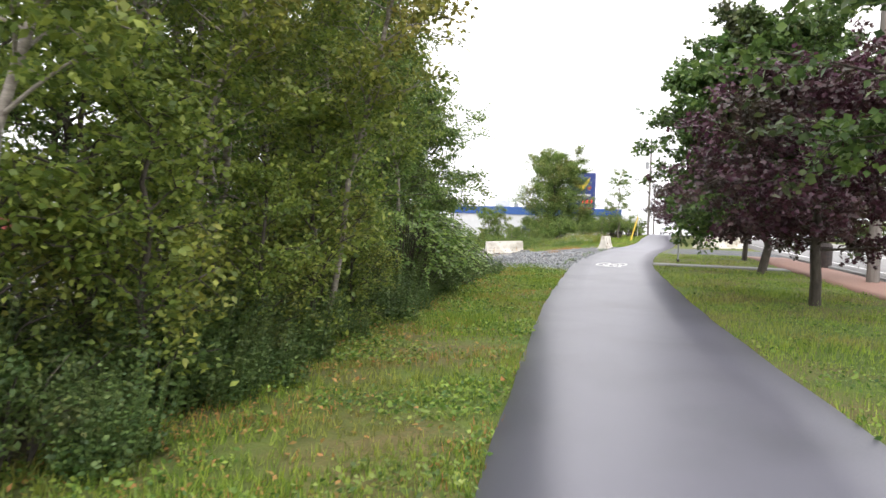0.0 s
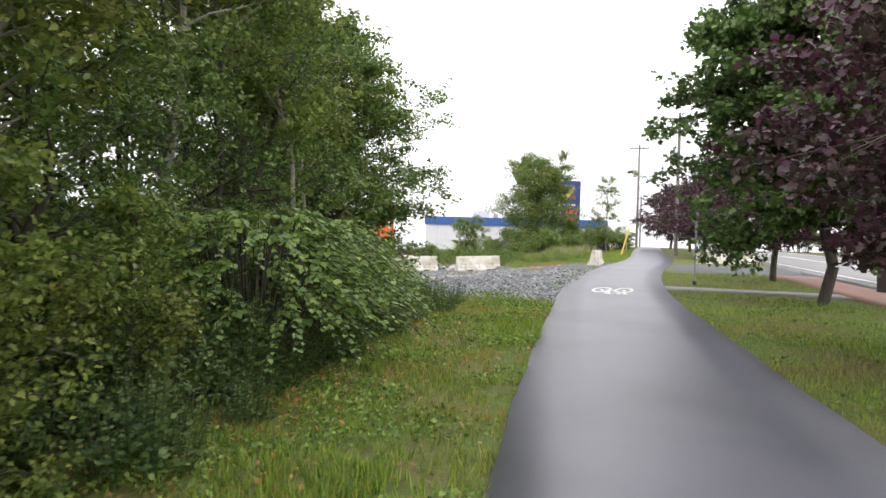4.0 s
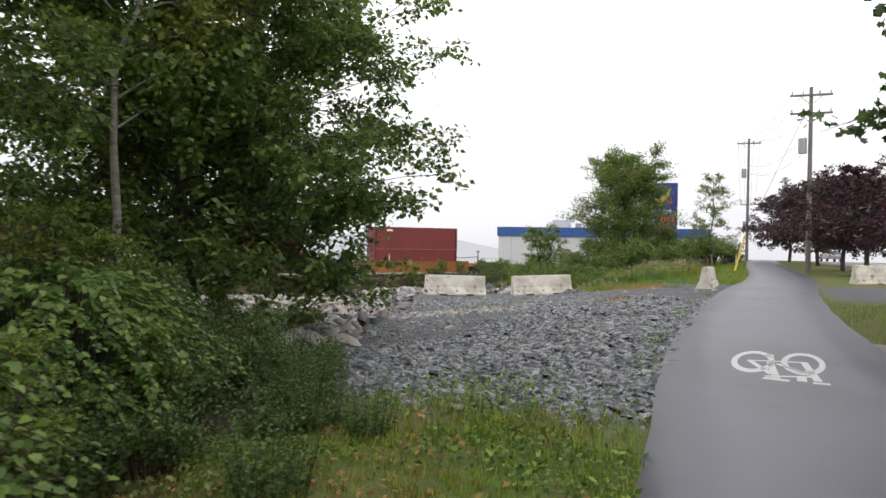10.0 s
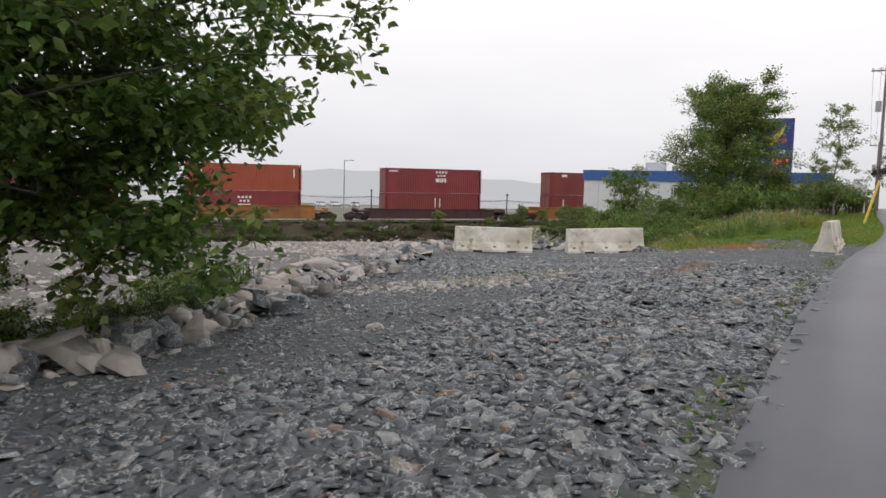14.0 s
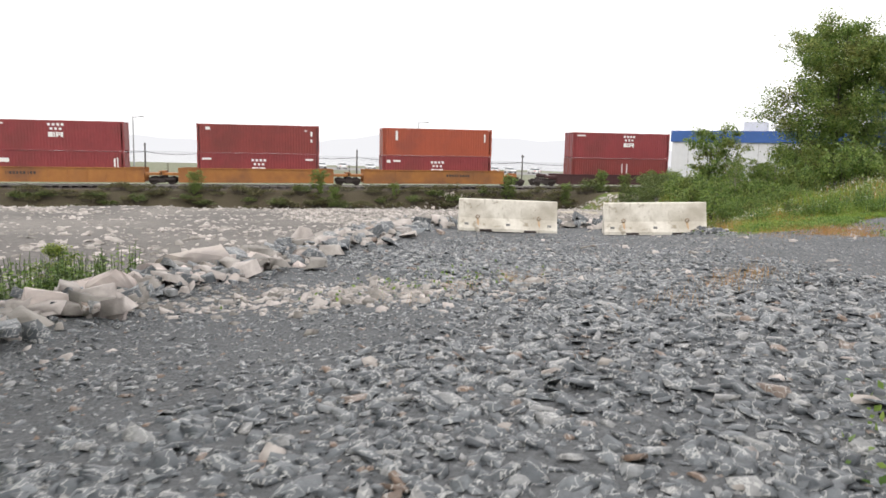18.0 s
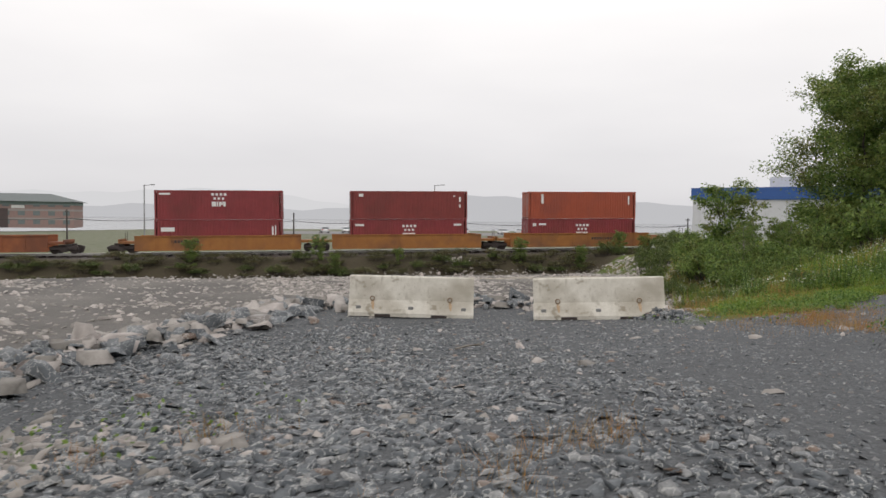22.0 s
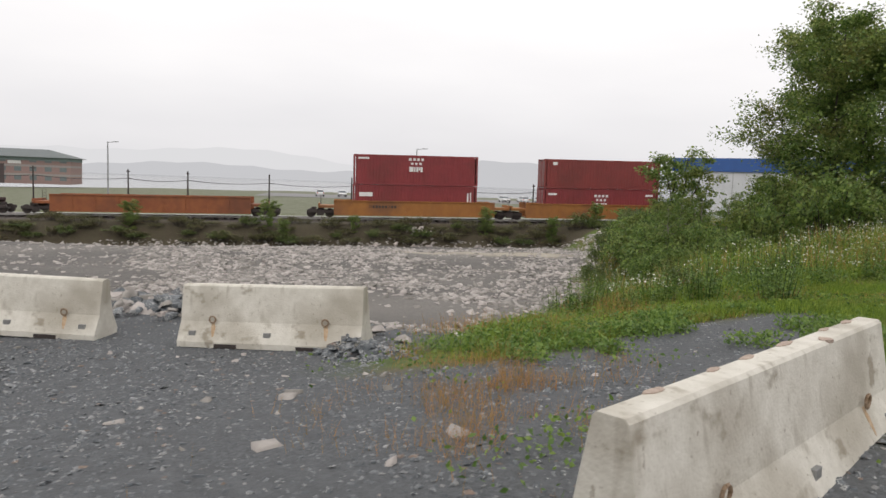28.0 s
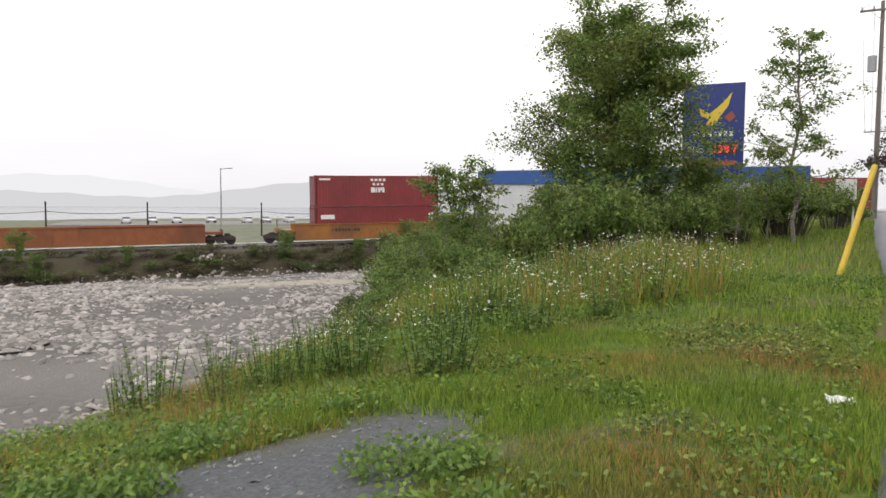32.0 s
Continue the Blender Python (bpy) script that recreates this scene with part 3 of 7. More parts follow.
def ground_z(x, y):
    x, y = np.asarray(x, float), np.asarray(y, float)
    top = path_z(y)
    left = np.maximum(0, path_mid(y) - 1.45 - x)
    pad = smooth(18, 24, y) * (1 - smooth(50, 58, y))
    fall = smooth(0, 9, left)
    pad_z = top + (0.08 - top) * fall
    bank_z = top - 0.045 * np.minimum(left, 8) - 0.5 * smooth(8, 30, left)
    bank_z = bank_z - 1.7 * smooth(4.5, 12, left) * smooth(48, 57, y) * (1 - 0.55 * smooth(66, 82, y))
    z = bank_z + (pad_z - bank_z) * pad
    side = track_side(x, y)
    far = smooth(26, 6, side)
    s = track_along(x, y)
    z = z + ((rail_z(s) - 0.35) - z) * far
    sd = river_sd(x, y)
    foot = -3.8 + 0.02 * np.clip(s, -30, 60)
    bed = -1.45 - 0.5 * smooth(56, 26, side) + (foot + 1.95) * smooth(30, 8, side) + 0.12 * wave(x, y, 0.35, 1.0) + 0.06 * wave(x, y, 1.1, 2.0)
    z = z + (bed - z) * smooth(-0.4, 3.2, sd)
    beyond = smooth(-6, -25, side)
    z = z + (np.minimum(-1.9, rail_z(s) - 0.25) - z) * beyond
    z = z + (-7.5 - z) * smooth(-150, -185, side)
    mid = path_mid(y)
    rough = 0.02 * wave(x, y, 1.9, 0.5) * (np.abs(x - mid) > 1.7)
    return z + rough


def strip(name, ys, left, right, lift, material, kind="structure", thick=0.12):
    """A slab between two edge lines x = left(y) and x = right(y), lying on the land."""
    ys = np.asarray(ys, float)
    n, m = len(ys), 5
    tx = np.linspace(0, 1, m)
    x = left(ys)[:, None] * (1 - tx) + right(ys)[:, None] * tx
    y = np.repeat(ys[:, None], m, 1)
    z = path_z(y) + lift
    v = np.stack([x, y, z], -1).reshape(-1, 3)
    i = (np.arange(n - 1)[:, None] * m + np.arange(m - 1)).ravel()
    f = np.stack([i, i + 1, i + m + 1, i + m], 1)
    edge_l, edge_r = np.arange(n) * m, np.arange(n) * m + m - 1
    low = v.copy()
    low[:, 2] -= thick
    k = len(v)
    fl = np.stack([edge_l[:-1], edge_l[1:], edge_l[1:] + k, edge_l[:-1] + k], 1)
    fr = np.stack([edge_r[1:], edge_r[:-1], edge_r[:-1] + k, edge_r[1:] + k], 1)
    ends = np.stack([np.arange(m - 1), np.arange(m - 1) + k, np.arange(m - 1) + 1 + k, np.arange(m - 1) + 1], 1)
    ends2 = ends + (n - 1) * m
    ob = link_np(name, np.concatenate([v, low]), np.concatenate([f, fl, fr, ends, ends2[:, ::-1]]), material)
    return tagged(ob, kind=kind)

# ---- ground: one sheet from the path to the far shore ----


def spread(lo, hi, step, far_lo, far_hi):
    inner = np.arange(lo, hi + step / 2, step)
    out = step * 1.35 ** np.arange(1, 40)
    up = hi + np.cumsum(out)
    down = lo - np.cumsum(out)
    return np.concatenate([[far_lo], down[down > far_lo + 50][::-1], inner, up[up < far_hi - 50], [far_hi]])


def pad_mask(x, y):
    """1 on the crushed-stone pad beside the path."""
    left = path_mid(y) - 1.35 - x
    near = smooth(22.2, 23.4, y + 0.4 * wave(x, y, 0.9, 3.0) - 0.45 * np.maximum(0, left - 2.6))
    # the far edge: a tongue of old paving runs on beside the path, weeds close in towards the river
    line = 46.0 + 5.7 * np.exp(-(((x + 7.8) / 1.15) ** 4)) - 1.2 * np.exp(-(((x + 9.6) / 1.0) ** 2)) + 2.6 * smooth(-10.3, -11.4, x) + 0.45 * wave(x, y, 0.8, 1.0)
    far = 1 - smooth(line - 0.5, line + 0.8, y)
    return near * far * smooth(-0.15, 0.15, left)


def make_ground():
    xs = spread(-112, 14, 0.55, -4500, 4500)
    ys = spread(-6, 100, 0.5, -4500, 4500)
    gx, gy = np.meshgrid(xs, ys)
    z = ground_z(gx, gy)
    v = np.stack([gx, gy, z], -1).reshape(-1, 3)
    m = len(xs)
    i = (np.arange(len(ys) - 1)[:, None] * m + np.arange(m - 1)).ravel()
    ob = link_np("ground", v, np.stack([i, i + 1, i + m + 1, i + m], 1), ground_material(), smooth=True)
    sd = river_sd(gx, gy)
    side = track_side(gx, gy)
    bed = smooth(0.6 + 1.7 * smooth(53, 58, gy), 1.8 + 1.7 * smooth(53, 58, gy), sd + 1.2 * (gy < 48)) * smooth(9.0, 10.2, side + 0.5 * wave(gx, gy, 0.6, 1.0))
    gravel = pad_mask(gx, gy)
    mid = path_mid(gy)
    litter = smooth(2.2, 3.4, mid - gx - 1.45 + 0.4 * wave(gx, gy, 0.8, 4.0)) * smooth(28, 24, gy) * smooth(1.6, -0.4, sd)
    ballast = smooth(4.2, 3.6, np.abs(side))
    litter = np.maximum(litter, smooth(11.0, 10.0, side) * smooth(3.6, 4.4, side))
    drive = smooth(0.1, 0.4, gx - mid - 1.35) * smooth(39.2, 39.8, gy + 0.3 * wave(gx, gy, 0.8)) * (1 - smooth(47.5, 48.2, gy + 0.3 * wave(gx, gy, 0.7)))
    gravel = np.maximum(gravel, drive * smooth(9, 6, gx))
    u, w = (gx + 34.2) * ALONG[0] + (gy - 73.5) * ALONG[1], (gx + 34.2) * TOWARDS[0] + (gy - 73.5) * TOWARDS[1]
    sand = smooth(1.3, 0.6, np.hypot(u / 5.5, w / 2.2) + 0.35 * wave(gx, gy, 0.7, 2.0)) * bed
    field = smooth(-7, -12, side)
    for name, mask in (("field", field), ("sand", sand), ("bed", bed), ("gravel", gravel), ("litter", litter), ("ballast", ballast)):
        att = ob.data.attributes.new(name, "FLOAT", "POINT")
        att.data.foreach_set("value", mask.astype(np.float32).ravel())
    return tagged(ob, kind="structure")


def ground_material():
    m = bpy.data.materials.new("ground_cover")
    m.use_nodes = True
    n, l = m.node_tree.nodes, m.node_tree.links
    p = n["Principled BSDF"]
    p.inputs["Roughness"].default_value = 0.9
    p.inputs["Specular IOR Level"].default_value = 0.3
    tc = n.new("ShaderNodeTexCoord")

    def noise_of(scale, detail=6, lo=0.35, hi=0.65):
        t = n.new("ShaderNodeTexNoise")
        t.inputs["Scale"].default_value, t.inputs["Detail"].default_value = scale, detail
        l.new(tc.outputs["Object"], t.inputs["Vector"])
        r = n.new("ShaderNodeMapRange")
        r.inputs["From Min"].default_value, r.inputs["From Max"].default_value = lo, hi
        l.new(t.outputs[0], r.inputs[0])
        return r.outputs[0]

    def mix(f, a, b):
        x = n.new("ShaderNodeMixRGB")
        if isinstance(f, float):
            x.inputs[0].default_value = f
        else:
            l.new(f, x.inputs[0])
        for k, v in ((1, a), (2, b)):
            if isinstance(v, tuple):
                x.inputs[k].default_value = (*v, 1)
            else:
                l.new(v, x.inputs[k])
        return x.outputs[0]

    fine, coarse, mid = noise_of(25), noise_of(0.8, 4, 0.4, 0.62), noise_of(5)
    grass = mix(coarse, mix(mid, (0.125, 0.18, 0.032), (0.08, 0.115, 0.026)), mix(fine, (0.19, 0.145, 0.06), (0.1, 0.105, 0.035)))
    stone = mix(coarse, mix(fine, (0.145, 0.152, 0.16), (0.09, 0.095, 0.1)), mix(mid, (0.13, 0.136, 0.143), (0.1, 0.105, 0.11)))
    silt = mix(noise_of(0.12, 5, 0.45, 0.62), mix(mid, (0.17, 0.16, 0.15), (0.125, 0.118, 0.112)), mix(fine, (0.25, 0.235, 0.215), (0.17, 0.16, 0.15)))
    soil = mix(mid, (0.062, 0.048, 0.034), mix(fine, (0.1, 0.072, 0.05), (0.05, 0.06, 0.024)))
    ball = mix(fine, (0.12, 0.1, 0.09), (0.07, 0.06, 0.055))
    out = grass
    for name, c in (("field", mix(coarse, (0.2, 0.205, 0.15), (0.15, 0.165, 0.1))), ("litter", soil), ("gravel", stone), ("bed", silt), ("sand", (0.42, 0.38, 0.31)), ("ballast", ball)):
        a = n.new("ShaderNodeAttribute")
        a.attribute_name = name
        out = mix(a.outputs["Fac"], out, c)
    l.new(out, p.inputs["Base Color"])
    bp = n.new("ShaderNodeBump")
    bp.inputs["Strength"].default_value, bp.inputs["Distance"].default_value = 0.6, 0.03
    l.new(fine, bp.inputs["Height"])
    l.new(bp.outputs[0], p.inputs["Normal"])
    return m


ground = make_ground()
PATH_HALF = 1.42
path_ys = np.concatenate([np.arange(-14, 60, 0.5), np.arange(60, 121, 2)])
path = strip("path", path_ys, lambda y: path_mid(y) - PATH_HALF + 0.012 * np.sin(y * 2.3), lambda y: path_mid(y) + PATH_HALF + 0.012 * np.sin(y * 1.9 + 1), 0.035, M["asphalt"])
road_ys = np.arange(-30, 231, 4.0)
ROAD_L = lambda y: np.interp(y, [-30, 0, 20, 41, 54, 80, 105, 130, 230], [12.5, 7.6, 5.7, 4.1, 3.2, 1.6, -1.5, -7, -32])
road = strip("road", road_ys, ROAD_L, lambda y: ROAD_L(y) + 11.0, 0.02, M["road"])
kerb = strip("kerb", road_ys[:19], lambda y: ROAD_L(y) - 0.18, lambda y: ROAD_L(y), 0.12, M["pavement"])
for off in (1.2, 5.3, 5.6, 9.8):
    strip("lane_line", road_ys, lambda y: ROAD_L(y) + off, lambda y: ROAD_L(y) + off + 0.13, 0.026, M["paint"], thick=0.004)
strip("brick_pavement", np.arange(-14, 39.1, 1.0), lambda y: ROAD_L(y) - 2.0, lambda y: ROAD_L(y) - 0.2, 0.04, M["brickpave"])
strip("crossing_walk", np.array([27.9, 28.5, 29.3]), lambda y: path_mid(y) + PATH_HALF + 0.01, lambda y: ROAD_L(y) - 2.02, 0.03, M["pavement"])

lane = link_np("railway_service_road", [(*(TRACK + ALONG * s - TOWARDS * o), RAIL_Z + GRADE * s - z) for s in (-130, 160) for o, z in ((2.7, 0.33), (2.8, 0.22), (5.6, 0.2), (5.8, 0.4))], [(0, 1, 5, 4), (1, 2, 6, 5), (2, 3, 7, 6)], mat("pale_packed_gravel", (0.5, 0.49, 0.47), (0.38, 0.37, 0.36), 3, 0.9, bump=0.2))
tagged(lane, kind="structure")

lot = link_np("parking_lot", [(*(TRACK + ALONG * s - TOWARDS * o), -1.85) for s in (0, 160) for o in (82, 112)], [(0, 1, 3, 2)], M["road"])
tagged(lot, kind="structure")

# ---- still water far off, and backdrop hills across it that glow in a haze colour ----
tagged(link_np("water", [(-4000, -4000, -4.8), (4000, -4000, -4.8), (4000, 4000, -4.8), (-4000, 4000, -4.8)], [(0, 1, 2, 3)],
                     mat("calm_sea", (0.1, 0.11, 0.12), (0.13, 0.14, 0.15), 0.02, 0.12, spec=0.6)), kind="structure")


def hill_range(name, dist, a0, a1, top, colour, seed):
    """A long rounded backdrop ridge, on an arc round the place; haze is imitated by its flat glow."""
    n = 90
    ang = np.radians(np.linspace(a0, a1, n))
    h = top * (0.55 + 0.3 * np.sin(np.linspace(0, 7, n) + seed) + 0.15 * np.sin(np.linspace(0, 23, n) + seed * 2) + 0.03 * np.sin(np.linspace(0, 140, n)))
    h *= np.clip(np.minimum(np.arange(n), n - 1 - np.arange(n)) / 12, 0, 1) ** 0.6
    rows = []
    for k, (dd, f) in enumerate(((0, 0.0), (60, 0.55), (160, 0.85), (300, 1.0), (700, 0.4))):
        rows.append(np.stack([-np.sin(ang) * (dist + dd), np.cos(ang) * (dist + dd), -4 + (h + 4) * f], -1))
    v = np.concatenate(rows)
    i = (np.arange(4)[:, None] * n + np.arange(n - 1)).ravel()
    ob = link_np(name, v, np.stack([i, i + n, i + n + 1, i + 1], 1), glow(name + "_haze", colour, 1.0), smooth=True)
    return tagged(ob, kind="structure")


# no lit surface here: each ridge emits one pale haze tone
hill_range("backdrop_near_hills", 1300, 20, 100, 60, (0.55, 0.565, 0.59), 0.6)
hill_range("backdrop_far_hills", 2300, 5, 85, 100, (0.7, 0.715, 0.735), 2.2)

# ---- trees and shrubs ----


def grow(height, spread_r, crown_from, limbs, rng, lean=(0, 0), shape=1.0, up=0.5, stems=1, twigs=5, girth=0.0095, subs=6):
    """Trunk, limb and branch segments of a broadleaf tree, and the short twigs, in clumps, on which leaves hang."""
    segs, tips = [], []
    for s in range(stems):
        foot = np.array([rng.uniform(-0.25, 0.25), rng.uniform(-0.25, 0.25), -0.15]) * (stems > 1)
        r = height * girth / stems ** 0.3
        pts = [foot]
        tilt = np.array([lean[0] + rng.normal(0, 0.1) * (stems > 1), lean[1] + rng.normal(0, 0.1) * (stems > 1), 0])
        for k in range(1, 9):
            pts.append(foot + np.array([0, 0, height * k / 8]) + tilt * height * k / 8 + np.append(rng.normal(0, 0.012 * height, 2), 0))
        pts = np.array(pts)
        radii = r * (1 - np.arange(9) / 9.0) ** 0.8 + 0.012
        segs += [(pts[k], pts[k + 1], radii[k], radii[k + 1]) for k in range(8)]
        count = limbs // stems
        for j in range(count):
            f = crown_from + (0.99 - crown_from) * ((j + rng.uniform(0, 1)) / count)
            k = min(7, int(f * 8))
            a = pts[k] + (pts[k + 1] - pts[k]) * (f * 8 - k)
            g = (f - crown_from) / (1 - crown_from)
            reach = spread_r * (0.3 + 0.7 * np.sin(np.pi * (0.18 + 0.8 * g ** shape)) ** 0.8) * rng.uniform(0.7, 1.12)
            ang = j * 2.4 + rng.uniform(-0.5, 0.5)
            d = np.array([np.cos(ang), np.sin(ang), up * rng.uniform(0.2, 1.4)])
            line = [a]
            for q in range(4):
                d = d + np.append(rng.normal(0, 0.22, 2), rng.normal(-0.02, 0.18))
                line.append(line[-1] + d / np.linalg.norm(d) * reach / 4)
            lr = min(radii[k] * 0.45, 0.012 + reach * 0.009)
            segs += [(line[q], line[q + 1], lr * (1 - q * 0.22), lr * (1 - (q + 1) * 0.22)) for q in range(4)]
            for _ in range(subs):
                t = rng.uniform(0.9, 4.0)
                q = min(3, int(t))
                o = line[q] + (line[q + 1] - line[q]) * (t - q)
                e = o + (d / np.linalg.norm(d) * 0.6 + rng.normal(0, 0.75, 3) * np.array([1, 1, 0.6])) * reach * 0.2
                segs.append((o, e, 0.009, 0.004))
                for _ in range(twigs):
                    o2 = o + (e - o) * rng.uniform(0.2, 1.0)
                    tips.append((o2, o2 + rng.normal(0, 1, 3) * np.array([1, 1, 0.65]) * (0.09 + 0.05 * reach)))
    return segs, tips


def hang(tips, per, rng, fuzz=0.07):
    """Leaf places round the twigs, thicker towards their tips."""
    a, b = np.array([t[0] for t in tips]), np.array([t[1] for t in tips])
    f = rng.uniform(0, 1, (len(tips), per)) ** 0.7
    p = a[:, None] + (b - a)[:, None] * f[..., None]
    p = p + rng.normal(0, fuzz, p.shape) * np.array([1, 1, 0.75])
    return p.reshape(-1, 3)


def tree(name, seed, height, spread_r, crown_from, limbs, per, leaf, leaf_size, leaf_mat, bark, label, category="tree", group="", **more):
    """One tree at the origin: trunk with its limbs, and a crown of single leaves."""
    rng = np.random.default_rng(seed)
    fuzz = more.pop("fuzz", 0.07)
    segs, tips = grow(height, spread_r, crown_from, limbs, rng, **more)
    ob = thing(name, Matrix(), label, category, group)
    v, f = tubes_np([q for q in segs if q[2] > 0.0095], 5)
    v3, f3 = tubes_np([q for q in segs if q[2] <= 0.0095], 3)
    f3 = f3 + len(v)
    link_np("trunk", np.concatenate([v, v3]), np.concatenate([f, f3]), bark, ob, smooth=True)
    places = hang(tips, per, rng, fuzz)
    v, f = scatter(leaf, places, leaf_size * rng.uniform(0.6, 1.25, len(places)), rng)
    link_np("crown", v, f, leaf_mat, ob)
    return ob


def plant_at(ob, x, y, turn=0.0, size=1.0, sink=0.05):
    ob.matrix_world = pose(x, y, float(ground_z(x, y)) - sink, 0, 0, turn) @ Matrix.Scale(size, 4)
    return ob


def plant_copy(ob, x, y, turn=0.0, size=1.0, label=""):
    ob.scale = (1, 1, 1)
    c = copy_thing(ob, pose(x, y, float(ground_z(x, y)) - 0.05, 0, 0, turn))
    c.scale = (size, size, size)
    if label:
        c["label"] = label
    return c


# the wood along the path's left side
WOOD = "trees of the wood"
birch_a = tree("birch_tree", 11, 9.5, 2.1, 0.08, 60, 11, "oval", 0.088, M["leaf_birch"], M["birch"], "slender birch with pale bark in the roadside wood", group=WOOD, stems=2, up=0.7)
birch_b = tree("birch_tree", 12, 10.5, 1.9, 0.1, 58, 11, "oval", 0.088, M["leaf_alder"], M["birch"], "tall thin birch with dark green leaves", group=WOOD, up=0.8)
alder_a = tree("alder_tree", 13, 8.0, 2.3, 0.03, 63, 11, "oval", 0.095, M["leaf_alder"], M["bark"], "bushy dark green alder at the wood's edge", group=WOOD, stems=3, up=0.5)
plant_at(birch_a, -6.7, 8.5, 20)
plant_at(birch_b, -8.6, 12.5, 80)
plant_at(alder_a, -7.6, 5.2, 140)
for src, x, y, turn, size in (
        (birch_a, -8.3, 10.2, 200, 1.05), (birch_b, -8.2, 15.0, 10, 0.95), (alder_a, -10.2, 8.2, 50, 1.1), (birch_a, -10.2, 13.6, 120, 1.1),
        (birch_b, -9.2, 18.0, 250, 0.95), (birch_a, -6.0, 2.6, 300, 0.9), (alder_a, -8.4, 0.8, 10, 1.1), (birch_b, -6.2, 6.6, 130, 0.85),
        (birch_a, -12.6, 8.0, 15, 1.0), (birch_b, -12.2, 14.0, 15, 0.9), (alder_a, -12.3, 18.0, 15, 0.9), (alder_a, -9.4, 4.0, 265, 1.15),
        (birch_b, -11.6, 3.5, 45, 1.1), (alder_a, -11.8, 11.2, 230, 1.0), (alder_a, -10.8, 16.4, 310, 0.95), (birch_a, -10.8, 20.2, 60, 0.9), (alder_a, -6.6, 10.8, 75, 0.72),
        (alder_a, -9.9, 19.6, 33, 0.8), (alder_a, -8.6, 16.6, 280, 0.95)):
    plant_copy(src, x, y, turn, size)
# the leafy tree that overhangs the pad's near end
edge_tree = tree("maple_tree", 14, 8.8, 3.8, 0.22, 165, 17, "oval", 0.135, M["leaf_alder"], M["bark"], "spreading dark green maple over the stony bank", group=WOOD, stems=2, up=0.35, twigs=7, fuzz=0.1, shape=0.7)
plant_at(edge_tree, -12.3, 26.25, 30)

# street maples between path and road
purple = tree("purple_maple", 21, 4.7, 3.1, 0.25, 70, 12, "maple", 0.1, M["leaf_purple"], M["bark"], "street maple with dark purple leaves on the lawn", group="street maples", up=0.3, girth=0.024)
green_maple = tree("green_maple", 22, 8.0, 3.9, 0.2, 150, 13, "maple", 0.14, M["leaf_maple"], M["bark"], "tall street maple with green leaves", group="street maples", up=0.4, subs=9, girth=0.017)
plant_at(purple, 2.25, 16.1, 0)
plant_at(green_maple, 1.9, 25.4, 40)
plant_copy(purple, 1.95, 35.2, 160, 1.02)
for x, y, turn, size in ((0.9, 60, 60, 1.15), (0.5, 70, 190, 1.25), (-0.4, 84, 300, 1.4), (-2.5, 97, 100, 1.4)):
    plant_copy(purple, x, y, turn, size)
near_maple = tree("green_maple", 23, 7.2, 3.4, 0.32, 60, 11, "kite", 0.13, M["leaf_maple"], M["bark"], "green street maple leaning over the lawn", group="street maples", up=0.4)
plant_at(near_maple, 3.3, 8.5, 220)

# round leafy tree and young birch by the filling station's sign
round_tree = tree("ash_tree", 31, 9.3, 3.3, 0.02, 130, 9, "oval", 0.14, M["leaf_far"], M["bark"], "rounded green ash tree at the river's end", up=0.55, stems=4, fuzz=0.2, twigs=8, shape=0.75, subs=10)
plant_at(round_tree, -15.1, 74.0, 0, 1.07)
young = tree("birch_sapling", 32, 6.8, 1.8, 0.14, 36, 6, "oval", 0.12, M["leaf_far"], M["birch"], "young sparse birch on the grass bank", up=0.6)
plant_at(young, -7.8, 72.5, 0)


def shrub(name, seed, height, width, stems, per, leaf, size, material, label, group="", bare=0.2):
    """A many-stemmed bush of arching canes with leaves along them."""
    rng = np.random.default_rng(seed)
    segs, tips = [], []
    for _ in range(stems):
        ang, out = rng.uniform(0, 2 * np.pi), width * 0.5 * rng.uniform(0.15, 1) ** 0.6
        foot = np.array([np.cos(ang), np.sin(ang), 0]) * out * 0.4
        top = np.array([np.cos(ang) * out, np.sin(ang) * out, height * rng.uniform(0.55, 1.05) * (1 - 0.35 * (out / (width * 0.5)) ** 2)])
        knee = foot * 0.5 + top * 0.5 + np.array([0, 0, height * 0.18])
        segs += [(foot - np.array([0, 0, 0.1]), knee, 0.016, 0.011), (knee, top, 0.011, 0.004)]
        tips += [(knee * (1 - bare) + foot * bare, knee), (knee, top), (knee, top)]
        for _ in range(3):
            o = knee + (top - knee) * rng.uniform(0, 1)
            e = o + rng.normal(0, 1, 3) * np.array([1, 1, 0.5]) * width * 0.12
            tips.append((o, e))
    ob = thing(name, Matrix(), label, "shrub", group)
    v, f = tubes_np(segs, 3)
    tagged(link_np("stem", v, f, M["bark"], ob), kind="stuff")
    places = hang(tips, per, rng, 0.05 * max(1, height * 0.5))
    places[:, 2] = np.maximum(places[:, 2], 0.02)
    v, f = scatter(leaf, places, size * rng.uniform(0.6, 1.2, len(places)), rng, 0.5, 0.75)
    link_np("foliage", v, f, material, ob)
    return ob


SHRUBS = "shrubs before the wood"


